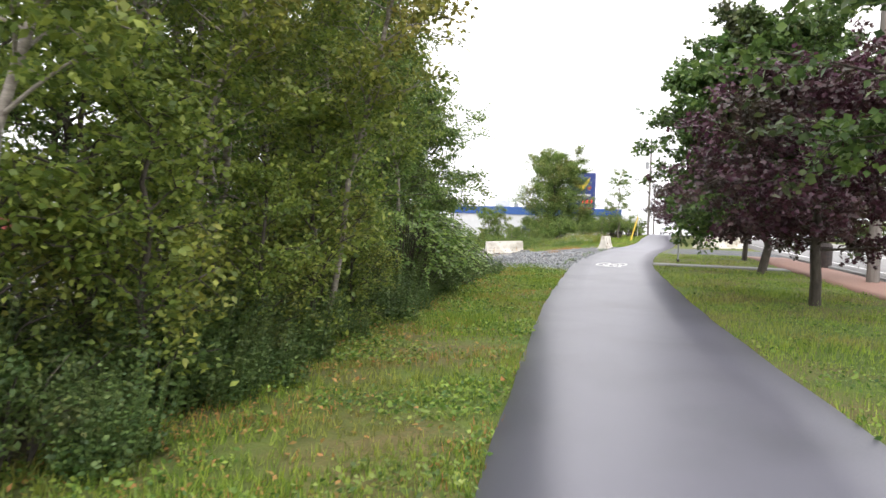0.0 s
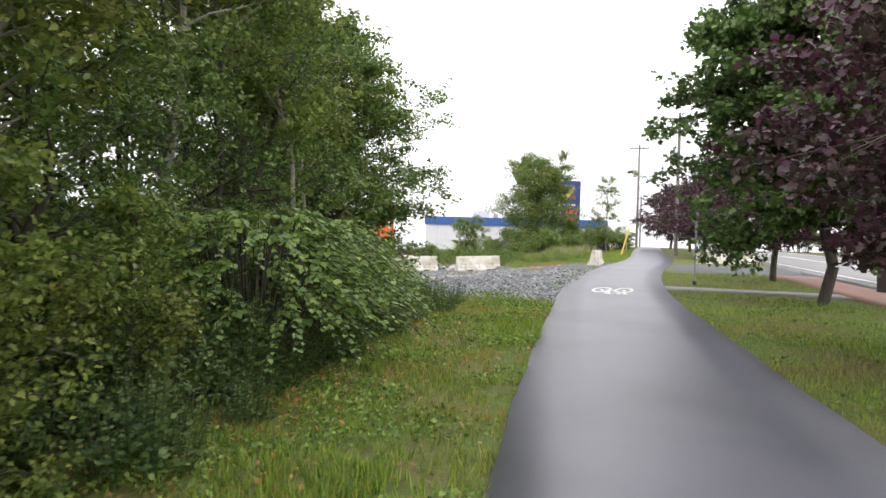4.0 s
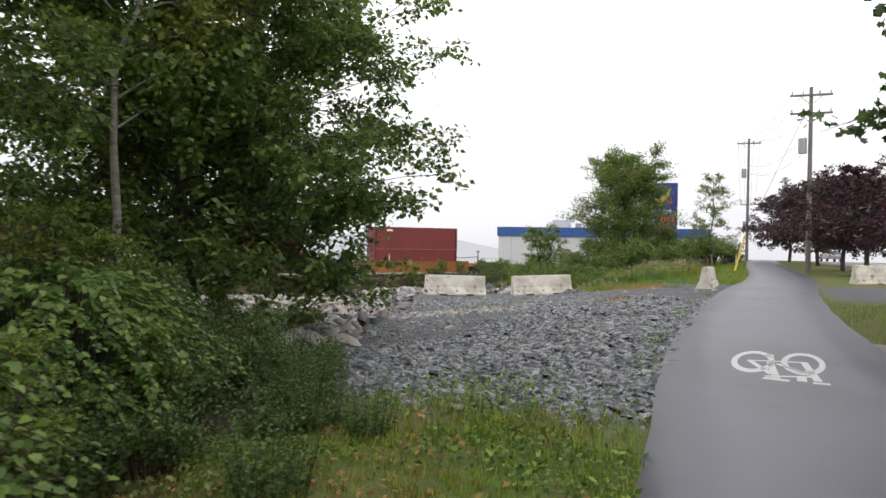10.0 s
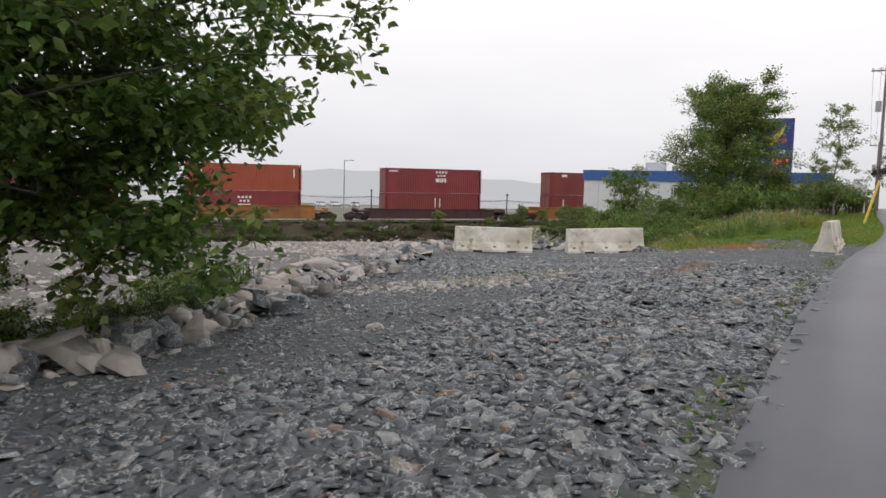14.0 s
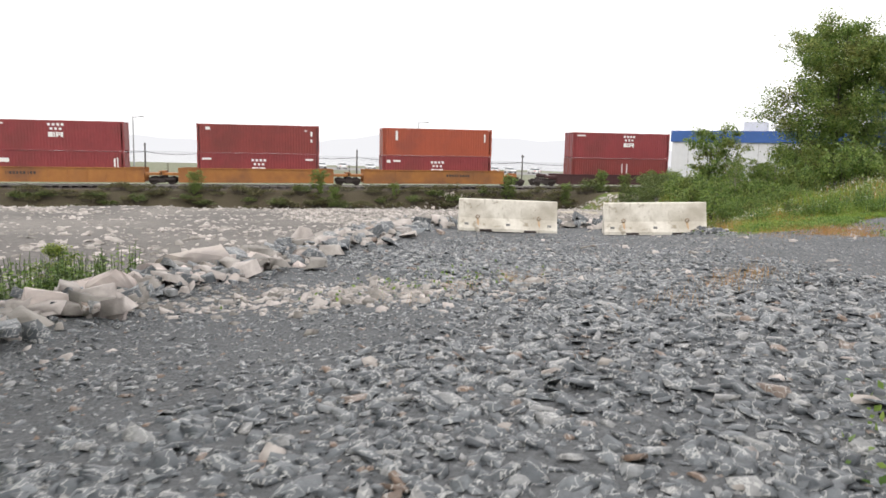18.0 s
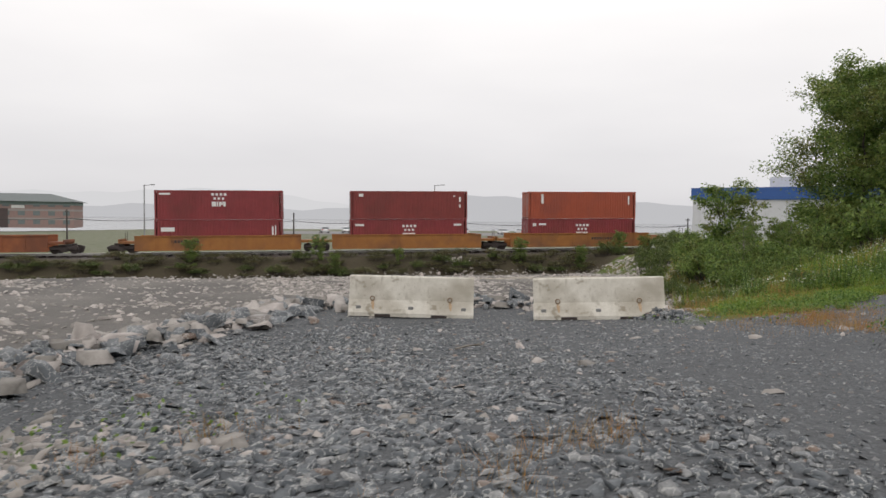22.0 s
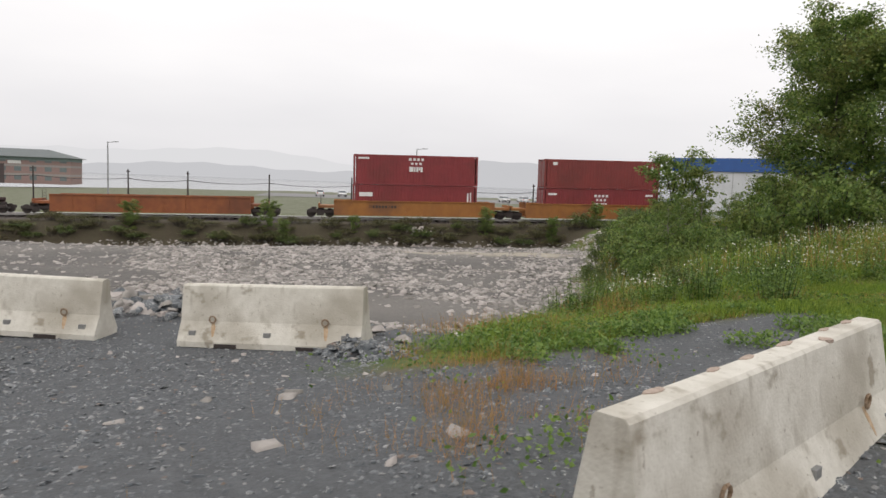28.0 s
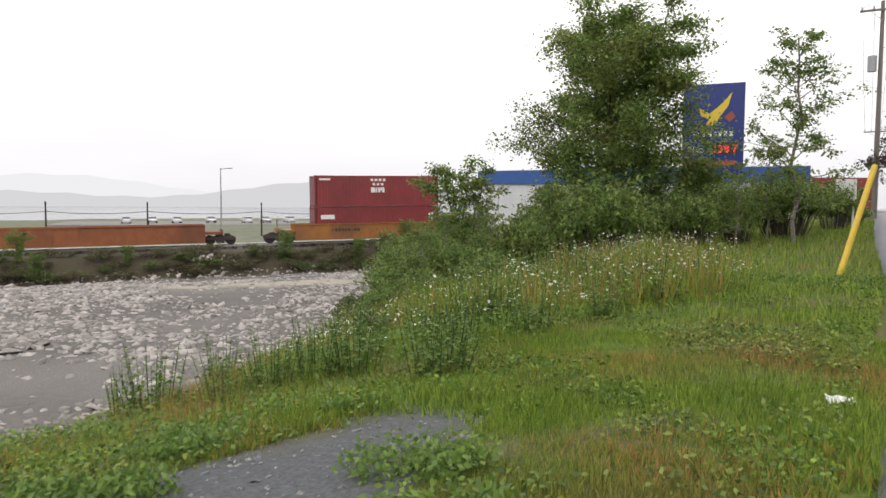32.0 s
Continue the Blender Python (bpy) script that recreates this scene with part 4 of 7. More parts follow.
def spray_shrub(name, seed, height, width, sprays, label, group):
    """A broad-leaved bush of arching canes that end in long flat drooping sprays, tier over tier, with leaves in two ranks."""
    rng = np.random.default_rng(seed)
    segs, places, sizes, heads = [], [], [], []
    for k in range(sprays):
        ang = k * 2.4 + rng.uniform(-0.6, 0.6)
        tier = (k % 5 + rng.uniform(0.0, 0.45)) / 5
        reach = width * 0.36 * (1.05 - 0.75 * tier ** 2) * rng.uniform(0.55, 1.1)
        o = np.array([np.cos(ang) * reach, np.sin(ang) * reach, height * (0.38 + 0.58 * tier) + rng.normal(0, 0.05)])
        turn = ang + rng.normal(0, 0.6)
        way = np.array([np.cos(turn), np.sin(turn), rng.uniform(-0.1, 0.3)])
        length = rng.uniform(0.6, 1.2)
        segs += [(np.array([o[0] * 0.25, o[1] * 0.25, -0.1]), o, 0.014, 0.007)]
        last = o
        for j in range(14):
            f = (j + 1) / 14
            p = o + way * length * f - np.array([0, 0, 0.5 * length * f * f])
            segs.append((last, p, 0.006, 0.004))
            last = p
            for side in (-1, 1):
                places.append(p + rng.normal(0, 0.012, 3))
                sizes.append(0.118 * (1 - 0.5 * f) * rng.uniform(0.7, 1.2))
                heads.append(turn - math.pi / 2 + side * rng.uniform(0.7, 1.25) * (1 - 0.45 * f))
    ob = thing(name, Matrix(), label, "shrub", group)
    v, f = tubes_np(segs, 3)
    tagged(link_np("stem", v, f, M["bark"], ob), kind="stuff")
    v, f = scatter("broad", np.array(places), np.array(sizes), rng, 0.35, 0.93, np.array(heads))
    link_np("foliage", v, f, M["leaf_knot"], ob)
    return ob


knot = spray_shrub("knotweed_shrub", 41, 2.1, 3.0, 165, "large light green broad-leaved shrub before the wood", SHRUBS)
plant_at(knot, -5.9, 13.6, 0)
for x, y, turn, size in ((-6.6, 15.8, 100, 1.0), (-7.2, 11.8, 220, 0.95), (-6.7, 17.8, 30, 0.75), (-8.4, 18.6, 260, 0.9), (-8.3, 14.6, 170, 1.1), (-7.6, 16.8, 300, 1.0), (-8.2, 20.3, 140, 0.78), (-9.3, 20.8, 20, 0.8)):
    plant_copy(knot, x, y, turn, size)
weed = shrub("undergrowth_shrub", 42, 1.05, 1.6, 36, 17, "oval", 0.066, M["leaf_weed"], "low tangled green undergrowth at the wood's edge", "undergrowth")
plant_at(weed, -4.9, 4.0, 0)


def stalk_plant(name, seed, height, width, stalks, label, group, leaves="leaf_fern"):
    """A clump of upright leafy stalks, such as goldenrod."""
    rng = np.random.default_rng(seed)
    segs, places, sizes, heads = [], [], [], []
    for _ in range(stalks):
        ang, out = rng.uniform(0, 2 * np.pi), width * 0.5 * rng.uniform(0, 1) ** 0.5
        foot = np.array([np.cos(ang), np.sin(ang), 0]) * out * 0.7
        top = np.array([np.cos(ang) * out * 1.25, np.sin(ang) * out * 1.25, height * rng.uniform(0.5, 1.1)])
        segs.append((foot - np.array([0, 0, 0.08]), top, 0.007, 0.003))
        n = 24 if stalks > 30 else 16
        for k in range(n):
            f = 0.15 + 0.85 * k / n
            places.append(foot + (top - foot) * f + rng.normal(0, 0.012, 3))
            sizes.append(0.095 * (1.05 - 0.6 * f) * rng.uniform(0.7, 1.2))
            heads.append(k * 2.4 + rng.uniform(-0.4, 0.4))
    ob = thing(name, Matrix(), label, "weed", group)
    v, f = tubes_np(segs, 3)
    tagged(link_np("stem", v, f, M["leaf_weed"], ob), kind="stuff")
    v, f = scatter("oval", np.array(places), np.array(sizes), rng, -0.1, 0.7, np.array(heads))
    v2 = v.copy()
    link_np("foliage", v2, f, M[leaves], ob)
    return ob


sapling = tree("alder_sapling", 51, 2.7, 0.95, 0.12, 26, 12, "oval", 0.078, M["leaf_birch"], M["bark"], "young leafy sapling at the wood's edge", group="undergrowth", up=0.8, twigs=3)
plant_at(sapling, -4.3, 4.6, 0)
lean_birch = tree("birch_sapling", 52, 6.0, 1.3, 0.38, 30, 10, "oval", 0.085, M["leaf_birch"], M["birch"], "young leaning birch with a pale trunk before the wood", group=WOOD, up=0.7, lean=(0.16, 0.05), girth=0.006)
plant_at(lean_birch, -4.6, 8.0, 0)
for x, y, turn, size in ((-5.3, 6.0, 40, 1.1), (-6.0, 10.2, 100, 1.0), (-4.2, 2.8, 35, 1.0), (-7.4, 17.6, 200, 1.3), (-10.3, 22.6, 120, 1.35)):
    plant_copy(lean_birch, x, y, turn, size)
for x, y, turn, size in ((-4.4, 6.4, 60, 0.8), (-4.6, 7.8, 180, 1.1), (-5.0, 9.6, 240, 0.75), (-5.4, 5.0, 300, 1.25), (-5.6, 11.4, 20, 0.7), (-5.0, 3.6, 80, 1.2), (-6.6, 19.0, 140, 0.4), (-7.4, 20.6, 200, 0.34)):
    plant_copy(sapling, x, y, turn, size)
goldenrod = stalk_plant("goldenrod_plant", 45, 0.95, 0.9, 46, "clump of upright leafy green weeds", "undergrowth")
plant_at(goldenrod, -4.3, 5.6, 0)
rng = np.random.default_rng(5)
for y in np.arange(-1.0, 24.0, 1.0):
    low = 1 - 0.32 * smooth(15.5, 19.5, y)
    edge = path_mid(y) - 1.45 - np.interp(y, [-2, 4, 9, 14, 18, 21, 22, 24], [2.5, 2.3, 2.1, 2.1, 2.4, 2.0, 2.2, 3.6])
    plant_copy(goldenrod, edge - 0.15 + rng.uniform(-0.3, 0.2), y + rng.uniform(-0.5, 0.5), rng.uniform(0, 360), rng.uniform(0.5, 1.0) * low)
    plant_copy(goldenrod, edge - 0.9 + rng.uniform(-0.4, 0.4), y + rng.uniform(-0.5, 0.5), rng.uniform(0, 360), rng.uniform(0.8, 1.35) * low)
    for k in (0.35, 1.2, 2.2):
        if rng.uniform() < 0.15:
            continue
        plant_copy(weed, edge - 0.6 - k * 1.0 + rng.uniform(-0.25, 0.25), y + rng.uniform(-0.3, 0.3), rng.uniform(0, 360), (rng.uniform(0.55, 0.95) + 0.2 * k) * low)
for x, y, size in ((-8.3, 24.0, 0.5), (-9.8, 23.6, 0.6), (-10.6, 26.4, 0.4), (-11.0, 27.3, 0.55), (-11.8, 28.5, 0.55), (-12.4, 29.4, 0.5), (-12.2, 27.6, 0.6), (-13.2, 29.8, 0.6), (-11.6, 25.8, 0.5), (-9.4, 21.8, 1.25), (-9.0, 22.6, 1.1), (-10.0, 22.4, 1.35), (-10.8, 22.8, 1.4), (-8.6, 21.6, 1.0), (-9.8, 23.4, 1.15), (-10.4, 23.6, 1.2), (-11.2, 21.6, 1.5), (-11.4, 23.4, 1.3), (-9.2, 23.5, 0.8), (-10.9, 25.2, 0.85), (-11.4, 25.7, 0.85), (-11.8, 26.5, 0.8), (-10.5, 24.6, 0.85), (-12.3, 27.4, 0.6), (-12.7, 28.2, 0.55), (-12.2, 26.8, 0.75), (-15.0, 32.3, 0.75), (-14.6, 31.4, 0.5), (-15.6, 33.2, 0.5)):
    plant_copy(weed, x, y, rng.uniform(0, 360), size)
for x, y, size in ((-15.2, 31.2, 1.0), (-15.9, 31.9, 1.15), (-16.6, 32.5, 1.1), (-15.6, 32.6, 0.9), (-16.4, 33.3, 0.85), (-14.6, 30.4, 0.9), (-17.2, 33.0, 0.9), (-14.0, 29.4, 0.8), (-15.0, 30.2, 1.0)):
    plant_copy(goldenrod, x, y, rng.uniform(0, 360), size)
for x, y, turn, size in ((-9.6, 22.0, 20, 0.62), (-10.6, 22.0, 90, 0.75), (-11.2, 23.0, 150, 0.8), (-12.0, 22.6, 210, 0.85), (-10.2, 23.2, 280, 0.5), (-11.5, 25.6, 30, 0.5), (-12.2, 26.4, 100, 0.6), (-11.9, 27.2, 200, 0.36)):
    plant_copy(sapling, x, y, turn, size)
plant_copy(sapling, -18.2, 33.1, 60, 0.55)
plant_copy(sapling, -15.3, 30.4, 160, 0.5)
BANK = "bushes by the river"
bank_bush = shrub("river_bush", 43, 2.1, 2.7, 90, 8, "oval", 0.135, M["leaf_far"], "green willow bush on the river bank", BANK)
plant_at(bank_bush, -16.5, 66.5, 0)
for x, y, turn, size in ((-18, 69.5, 90, 0.85), (-15.5, 63.5, 200, 0.8), (-20.5, 73, 20, 0.8), (-16, 71.5, 10, 1.0), (-14.2, 65.5, 250, 1.1), (-12.2, 66.8, 70, 1.2), (-10.6, 69.5, 70, 0.85), (-9.5, 72, 170, 0.85),
                         (-23.5, 78, 140, 0.7), (-27, 82, 30, 0.6), (-22, 74.5, 130, 0.6), (-11.5, 74, 300, 0.85), (-8.6, 76.5, 30, 1.2), (-7.4, 82, 60, 0.9), (-7.2, 87, 160, 0.9), (-19.5, 78, 60, 0.8), (-15, 78, 260, 1.0), (-12, 79, 60, 1.4), (-10, 84, 160, 1.4),
                         (-13.6, 59.6, 15, 0.5), (-14.8, 60.8, 75, 0.62), (-15.9, 62.3, 135, 0.7), (-16.9, 64.2, 195, 0.85), (-18.2, 67.0, 255, 0.9), (-19.4, 68.6, 315, 0.8), (-20.4, 70.4, 45, 0.8), (-21.8, 72.2, 105, 0.8), (-23.4, 74.6, 165, 0.9), (-25.2, 76.4, 225, 0.7), (-28.6, 80.0, 285, 0.6), (-31.5, 83.5, 35, 0.6), (-35.5, 86.6, 75, 0.6), (-39.5, 89.5, 15, 0.6), (-13.2, 62.0, 95, 0.7), (-13.9, 63.6, 155, 0.85), (-25.5, 80.5, 195, 0.7), (-30, 87, 95, 0.7), (-34.5, 88, 10, 0.7)):
    if river_sd(x, y) > 0.5:
        continue
    b = plant_copy(bank_bush, x, y, turn, size)
    b.scale = (size * rng.uniform(0.8, 1.15), size * rng.uniform(0.8, 1.15), size * rng.uniform(0.55, 1.35))
for x, y, turn, size in ((-16.4, 63.2, 10, 0.42), (-17.4, 66.0, 120, 0.45), (-15.2, 65.2, 200, 0.4), (-18.8, 70.5, 70, 0.45), (-20.6, 73.5, 160, 0.42), (-9.2, 70.6, 250, 0.4), (-9.0, 75.0, 20, 0.55)):
    if river_sd(x, y) < 0.5:
        plant_copy(young, x, y, turn, size, "small sparse birch among the river bushes")
willow = tree("willow_tree", 33, 4.7, 1.9, 0.04, 44, 6, "oval", 0.16, M["leaf_far"], M["bark"], "bushy young willow at the river's end", group=BANK, stems=4, up=0.6, fuzz=0.12)
plant_at(willow, -21.0, 72.6, 0)
for x, y, turn, size in ((-22.6, 75.0, 70, 0.38), (-18.2, 73.0, 130, 0.5), (-19.5, 76.5, 190, 0.5), (-15.4, 70.8, 310, 0.7), (-16.6, 74.5, 20, 0.65), (-11.8, 75.5, 80, 0.7), (-20.6, 68.8, 200, 0.45), (-19.3, 66.6, 260, 0.4)):
    if river_sd(x, y) < 0.5:
        plant_copy(willow, x, y, turn, size)
for x, y, turn, size in ((-15.4, 60.6, 10, 0.7), (-16.2, 62.2, 70, 0.85), (-17.2, 63.8, 130, 0.95), (-18.6, 65.2, 190, 0.95), (-19.8, 67.0, 250, 1.0), (-15.0, 62.6, 310, 0.9), (-16.4, 64.8, 40, 0.85), (-17.8, 67.2, 100, 0.9), (-14.4, 61.0, 160, 0.55), (-13.6, 58.6, 220, 0.4), (-21.0, 69.0, 280, 1.0)):
    if river_sd(x, y) > 0.5:
        continue
    b = plant_copy(bank_bush, x, y, turn, size)
    b.scale = (size * rng.uniform(0.9, 1.2), size * rng.uniform(0.9, 1.2), size * rng.uniform(0.75, 1.25))
small_bush = shrub("bank_bush", 44, 1.7, 2.4, 38, 7, "oval", 0.14, M["leaf_bank"], "low olive-green bush on the railway bank", "bushes on the railway bank")
dry_bush = shrub("low_bush", 47, 1.1, 2.2, 32, 5, "oval", 0.11, M["leaf_dull"], "low brownish-green weeds on the railway bank", "weeds on the railway bank")
rng = np.random.default_rng(6)


def on_bank(src, s, off, wide, high, label=""):
    p = TRACK + ALONG * s + TOWARDS * off
    b = plant_copy(src, p[0], p[1], rng.uniform(0, 360), 1.0, label)
    b.scale = (wide * rng.uniform(0.8, 1.25), wide * rng.uniform(0.8, 1.25), high)


p = TRACK + ALONG * 40 + TOWARDS * 8
plant_at(small_bush, p[0], p[1], 0, 0.6)
p = TRACK + ALONG * 37 + TOWARDS * 7
plant_at(dry_bush, p[0], p[1], 0, 0.7)
for k in range(190):
    s = -80 + k * 0.68 + rng.uniform(-0.9, 0.9)
    on_bank(dry_bush, s, rng.uniform(4.8, 8.8), rng.uniform(0.6, 1.3), rng.uniform(0.4, 0.95))
for k in range(46):
    s = -76 + k * 2.6 + rng.uniform(-1.3, 1.3)
    on_bank(small_bush, s, rng.uniform(6.2, 9.0), rng.uniform(0.5, 1.0), rng.uniform(0.35, 0.7))
# taller saplings that reach up before the train
for s, size in ((-36, 0.42), (-21, 0.36), (0.5, 0.48), (12.0, 0.5), (13.4, 0.36), (19.5, 0.3), (31.5, 0.5), (37.5, 0.42), (42, 0.5), (44.5, 0.42), (48, 0.5)):
    p = TRACK + ALONG * s + TOWARDS * rng.uniform(6.4, 7.8)
    plant_copy(willow, p[0], p[1], rng.uniform(0, 360), size, "ragged young willow on the railway bank")
slope = np.array(RIVER[17:23], float)
run = np.concatenate([[0], np.cumsum(np.hypot(*np.diff(slope, axis=0).T))])
for k in range(64):
    d = run[-1] * (k + rng.uniform(0, 1)) / 64
    x, y = np.interp(d, run, slope[:, 0]) + rng.uniform(-2.4, 1.6), np.interp(d, run, slope[:, 1]) + rng.uniform(-0.6, 0.6)
    plant_copy(small_bush, x, y, rng.uniform(0, 360), rng.uniform(0.4, 0.75) * (0.5 + 0.75 * k / 64), "leafy green bush on the slope above the river bed")
# hedge beyond the road and at the path's far end
for k in range(15):
    plant_copy(small_bush, float(ROAD_L(30 + k * 5.4)) + 13.5 + rng.uniform(-1, 1.5), 30 + k * 5.4, rng.uniform(0, 360), rng.uniform(1.3, 1.9), "green roadside hedge bush")
for k in range(9):
    plant_copy(small_bush, -9.5 - k * 1.3 + rng.uniform(-0.5, 0.5), 108 + rng.uniform(-3, 3), rng.uniform(0, 360), rng.uniform(1.3, 1.8), "green hedge bush at the path's end")

# ---- stones, boulders and low cover ----


def fill(x0, x1, y0, y1, n, rng, keep):
    """n random places of a rectangle, kept by keep(x, y) in 0..1, on the ground."""
    x, y = rng.uniform(x0, x1, n), rng.uniform(y0, y1, n)
    k = keep(x, y) > rng.uniform(0, 1, n)
    x, y = x[k], y[k]
    return np.stack([x, y, ground_z(x, y)], -1)


def stuff(name, vf, material, label, category, kind="stuff"):
    return tagged(link_np(name, vf[0], vf[1], material), label, category, kind=kind)


rng = np.random.default_rng(8)
on_pad = lambda x, y: pad_mask(x, y) * (river_sd(x, y) < 1.6)
worn = lambda x, y: smooth(-7.7, -8.9, x + 0.5 * wave(x, y, 0.8, 1.0)) * smooth(35.0, 32.5, y + 0.4 * (x + 9)) + smooth(0.1, 0.6, wave(x * 0.9, y * 0.7, 0.55, 2.6)) * smooth(30, 38, y - 0.3 * (x + 8)) + smooth(37, 42, y + 0.5 * (x + 8)) * 0.75 + (y > 46.5) * 1.0
p1 = fill(-20, -4, 21, 52, 115000, rng, lambda x, y: on_pad(x, y) * (1 - (0.45 + 0.35 * smooth(35, 40, y)) * np.clip(worn(x, y), 0, 1)))
size = (0.045 + 0.125 * rng.uniform(0, 1, len(p1)) ** 2.8) * (1 - 0.35 * smooth(34, 42, p1[:, 1])) * (1 - 0.45 * np.clip(worn(p1[:, 0], p1[:, 1]), 0, 1))
p1[:, 2] += size * 0.1
stuff("crushed_stone", stones_np(p1, size, rng, 0.4), M["stone"], "blue-grey crushed slate stones covering the pad", "gravel")
p2 = fill(-20, -4, 21, 52, 95000, rng, lambda x, y: on_pad(x, y) * (1 - 0.85 * (y > 46.8)))
stuff("fine_gravel", stones_np(p2, rng.uniform(0.025, 0.075, len(p2)), rng, 0.6, True), M["chips"], "fine grey gravel between the larger stones", "gravel")
# pale rubble streak across the pad and at its river edge
p3 = fill(-20, -5, 24, 48, 42000, rng, lambda x, y: on_pad(x, y) * (1.2 * np.exp(-(((x + 10.9) * 0.55 + (y - 33.9) * 0.83) / 2.2) ** 2 - (((x + 10.9) * 0.83 - (y - 33.9) * 0.55) / 0.8) ** 2) + 0.5 * smooth(-1.3, -0.1, river_sd(x, y)) + 0.01))
stuff("pale_rubble", stones_np(p3, 0.05 + 0.16 * rng.uniform(0, 1, len(p3)) ** 2, rng, 0.6), M["rock"], "pale broken stones strewn over the pad", "gravel")
patch = lambda x, y: smooth(-0.15, 0.5, wave(x, y, 0.16, 0.4) + 0.7 * wave(x, y, 0.5, 1.5))
p4 = fill(-66, -11, 5, 92, 190000, rng, lambda x, y: (river_sd(x, y) > 0.5) * (track_side(x, y) > 8) * (0.05 + 0.4 * patch(x, y) * smooth(25, 55, y) + 0.5 * smooth(3.5, 0.5, river_sd(x, y)) + 0.4 * smooth(-0.3, 0.4, wave(x, y, 0.45, 2.0)) * smooth(44, 52, y) * smooth(-34, -26, x)))
size = 0.1 + 0.3 * rng.uniform(0, 1, len(p4)) ** 2.2
stuff("river_stones", stones_np(p4, size, rng, 0.6), M["rock"], "pale rounded stones lying in the shallow river bed", "river stones")


for material, n, label in ((M["rock"], 9000, "pale broken rocks heaped between the boulders"), (M["stone"], 9000, "dark slate rubble heaped between the boulders")):
    p5 = fill(-20, -9, 25, 47, n, rng, lambda x, y: np.exp(-((river_sd(x, y) + 0.15) / 0.75) ** 2) * 0.9)
    size = 0.13 + 0.36 * rng.uniform(0, 1, len(p5)) ** 2.4
    p5[:, 2] += 0.12 * size + rng.uniform(0, 0.12, len(p5))
    stuff("edge_rubble", stones_np(p5, size, rng, 0.65), material, label, "rubble")


def boulder(seed, size):
    """A weathered angular boulder."""
    r = random.Random(seed)
    bm = bmesh.new()
    bmesh.ops.create_icosphere(bm, subdivisions=3, radius=0.5)
    cuts = [(Vector((r.uniform(-1, 1), r.uniform(-1, 1), r.uniform(-0.5, 1))).normalized(), r.uniform(0.1, 0.25)) for _ in range(10)]
    for v in bm.verts:
        for n, d in cuts:
            k = v.co.dot(n) - d
            if k > 0:
                v.co -= n * k
        v.co += Vector((r.uniform(-1, 1), r.uniform(-1, 1), r.uniform(-1, 1))) * 0.007
        v.co.z *= 0.62
    bmesh.ops.scale(bm, vec=(size, size * 0.85, size), verts=bm.verts)
    me = bpy.data.meshes.new("boulder")
    bm.to_mesh(me)
    bm.free()
    me.materials.append(M["boulder"])
    return me


shapes = [boulder(k, 1.0) for k in range(6)]
edge_pts = np.array(RIVER[5:15], float)
seg = np.hypot(*np.diff(edge_pts, axis=0).T)
dist = np.concatenate([[0], np.cumsum(seg)])
for k in range(205):
    d = dist[-1] * (k + rng.uniform(0, 1)) / 205
    x, y = np.interp(d, dist, edge_pts[:, 0]), np.interp(d, dist, edge_pts[:, 1])
    near = 27 < y < 44
    big = 26 < y < 36
    x, y = x + rng.normal(0.1 if big else -0.35, 0.55), y + rng.normal(0, 0.5)
    s = (0.38 + 0.85 * rng.uniform(0, 1) ** 1.8) if big else (0.28 + 0.5 * rng.uniform(0, 1) ** 2.2) * (0.9 if near and y < 36 else 0.68)
    ob = tagged(new("boulder", shapes[k % 6]), "large pale weathered boulder at the water's edge", "boulder", "river boulders")
    ob.matrix_world = pose(x, y, float(ground_z(x, y)) + 0.1 * s, rng.uniform(-15, 15), rng.uniform(-15, 15), rng.uniform(0, 360)) @ Matrix.Scale(float(s), 4)
for x, y, s, turn, label in ((-14.6, 34.1, 1.9, 30, "large whitish boulder at the water's edge"), (-13.2, 32.0, 1.35, 100, "pinkish boulder at the water's edge"), (-12.6, 30.9, 1.4, 210, "pinkish boulder at the water's edge"), (-8.8, 29.1, 0.32, 70, "white stone lying on the dark slate")):
    ob = tagged(new("boulder", shapes[int(turn) % 6]), label, "boulder", "river boulders")
    ob.matrix_world = pose(x, y, float(ground_z(x, y)) + 0.12 * s, 6, -5, turn) @ Matrix.Scale(s, 4)
for k in range(64):
    sx = -60 + k * 2.05
    p = TRACK + ALONG * (sx + rng.uniform(-1, 1)) + TOWARDS * rng.uniform(9.0, 10.6)
    s = 0.4 + 0.8 * rng.uniform(0, 1) ** 2
    ob = tagged(new("boulder", shapes[k % 6]), "pale boulder at the foot of the railway bank", "boulder", "river boulders")
    ob.matrix_world = pose(p[0], p[1], float(ground_z(p[0], p[1])) + 0.1 * s, rng.uniform(-15, 15), rng.uniform(-15, 15), rng.uniform(0, 360)) @ Matrix.Scale(float(s), 4)

for k in range(26):
    p = np.array((-51.5, 82.6)) + ALONG * rng.normal(0, 1.3) + TOWARDS * rng.uniform(-0.6, 2.4)
    s = 0.35 + 0.7 * rng.uniform(0, 1) ** 2
    ob = tagged(new("boulder", shapes[k % 6]), "grey boulder tipped on the railway bank", "boulder", "river boulders")
    ob.matrix_world = pose(p[0], p[1], float(ground_z(p[0], p[1])) + 0.12 * s, rng.uniform(-15, 15), rng.uniform(-15, 15), rng.uniform(0, 360)) @ Matrix.Scale(float(s), 4)

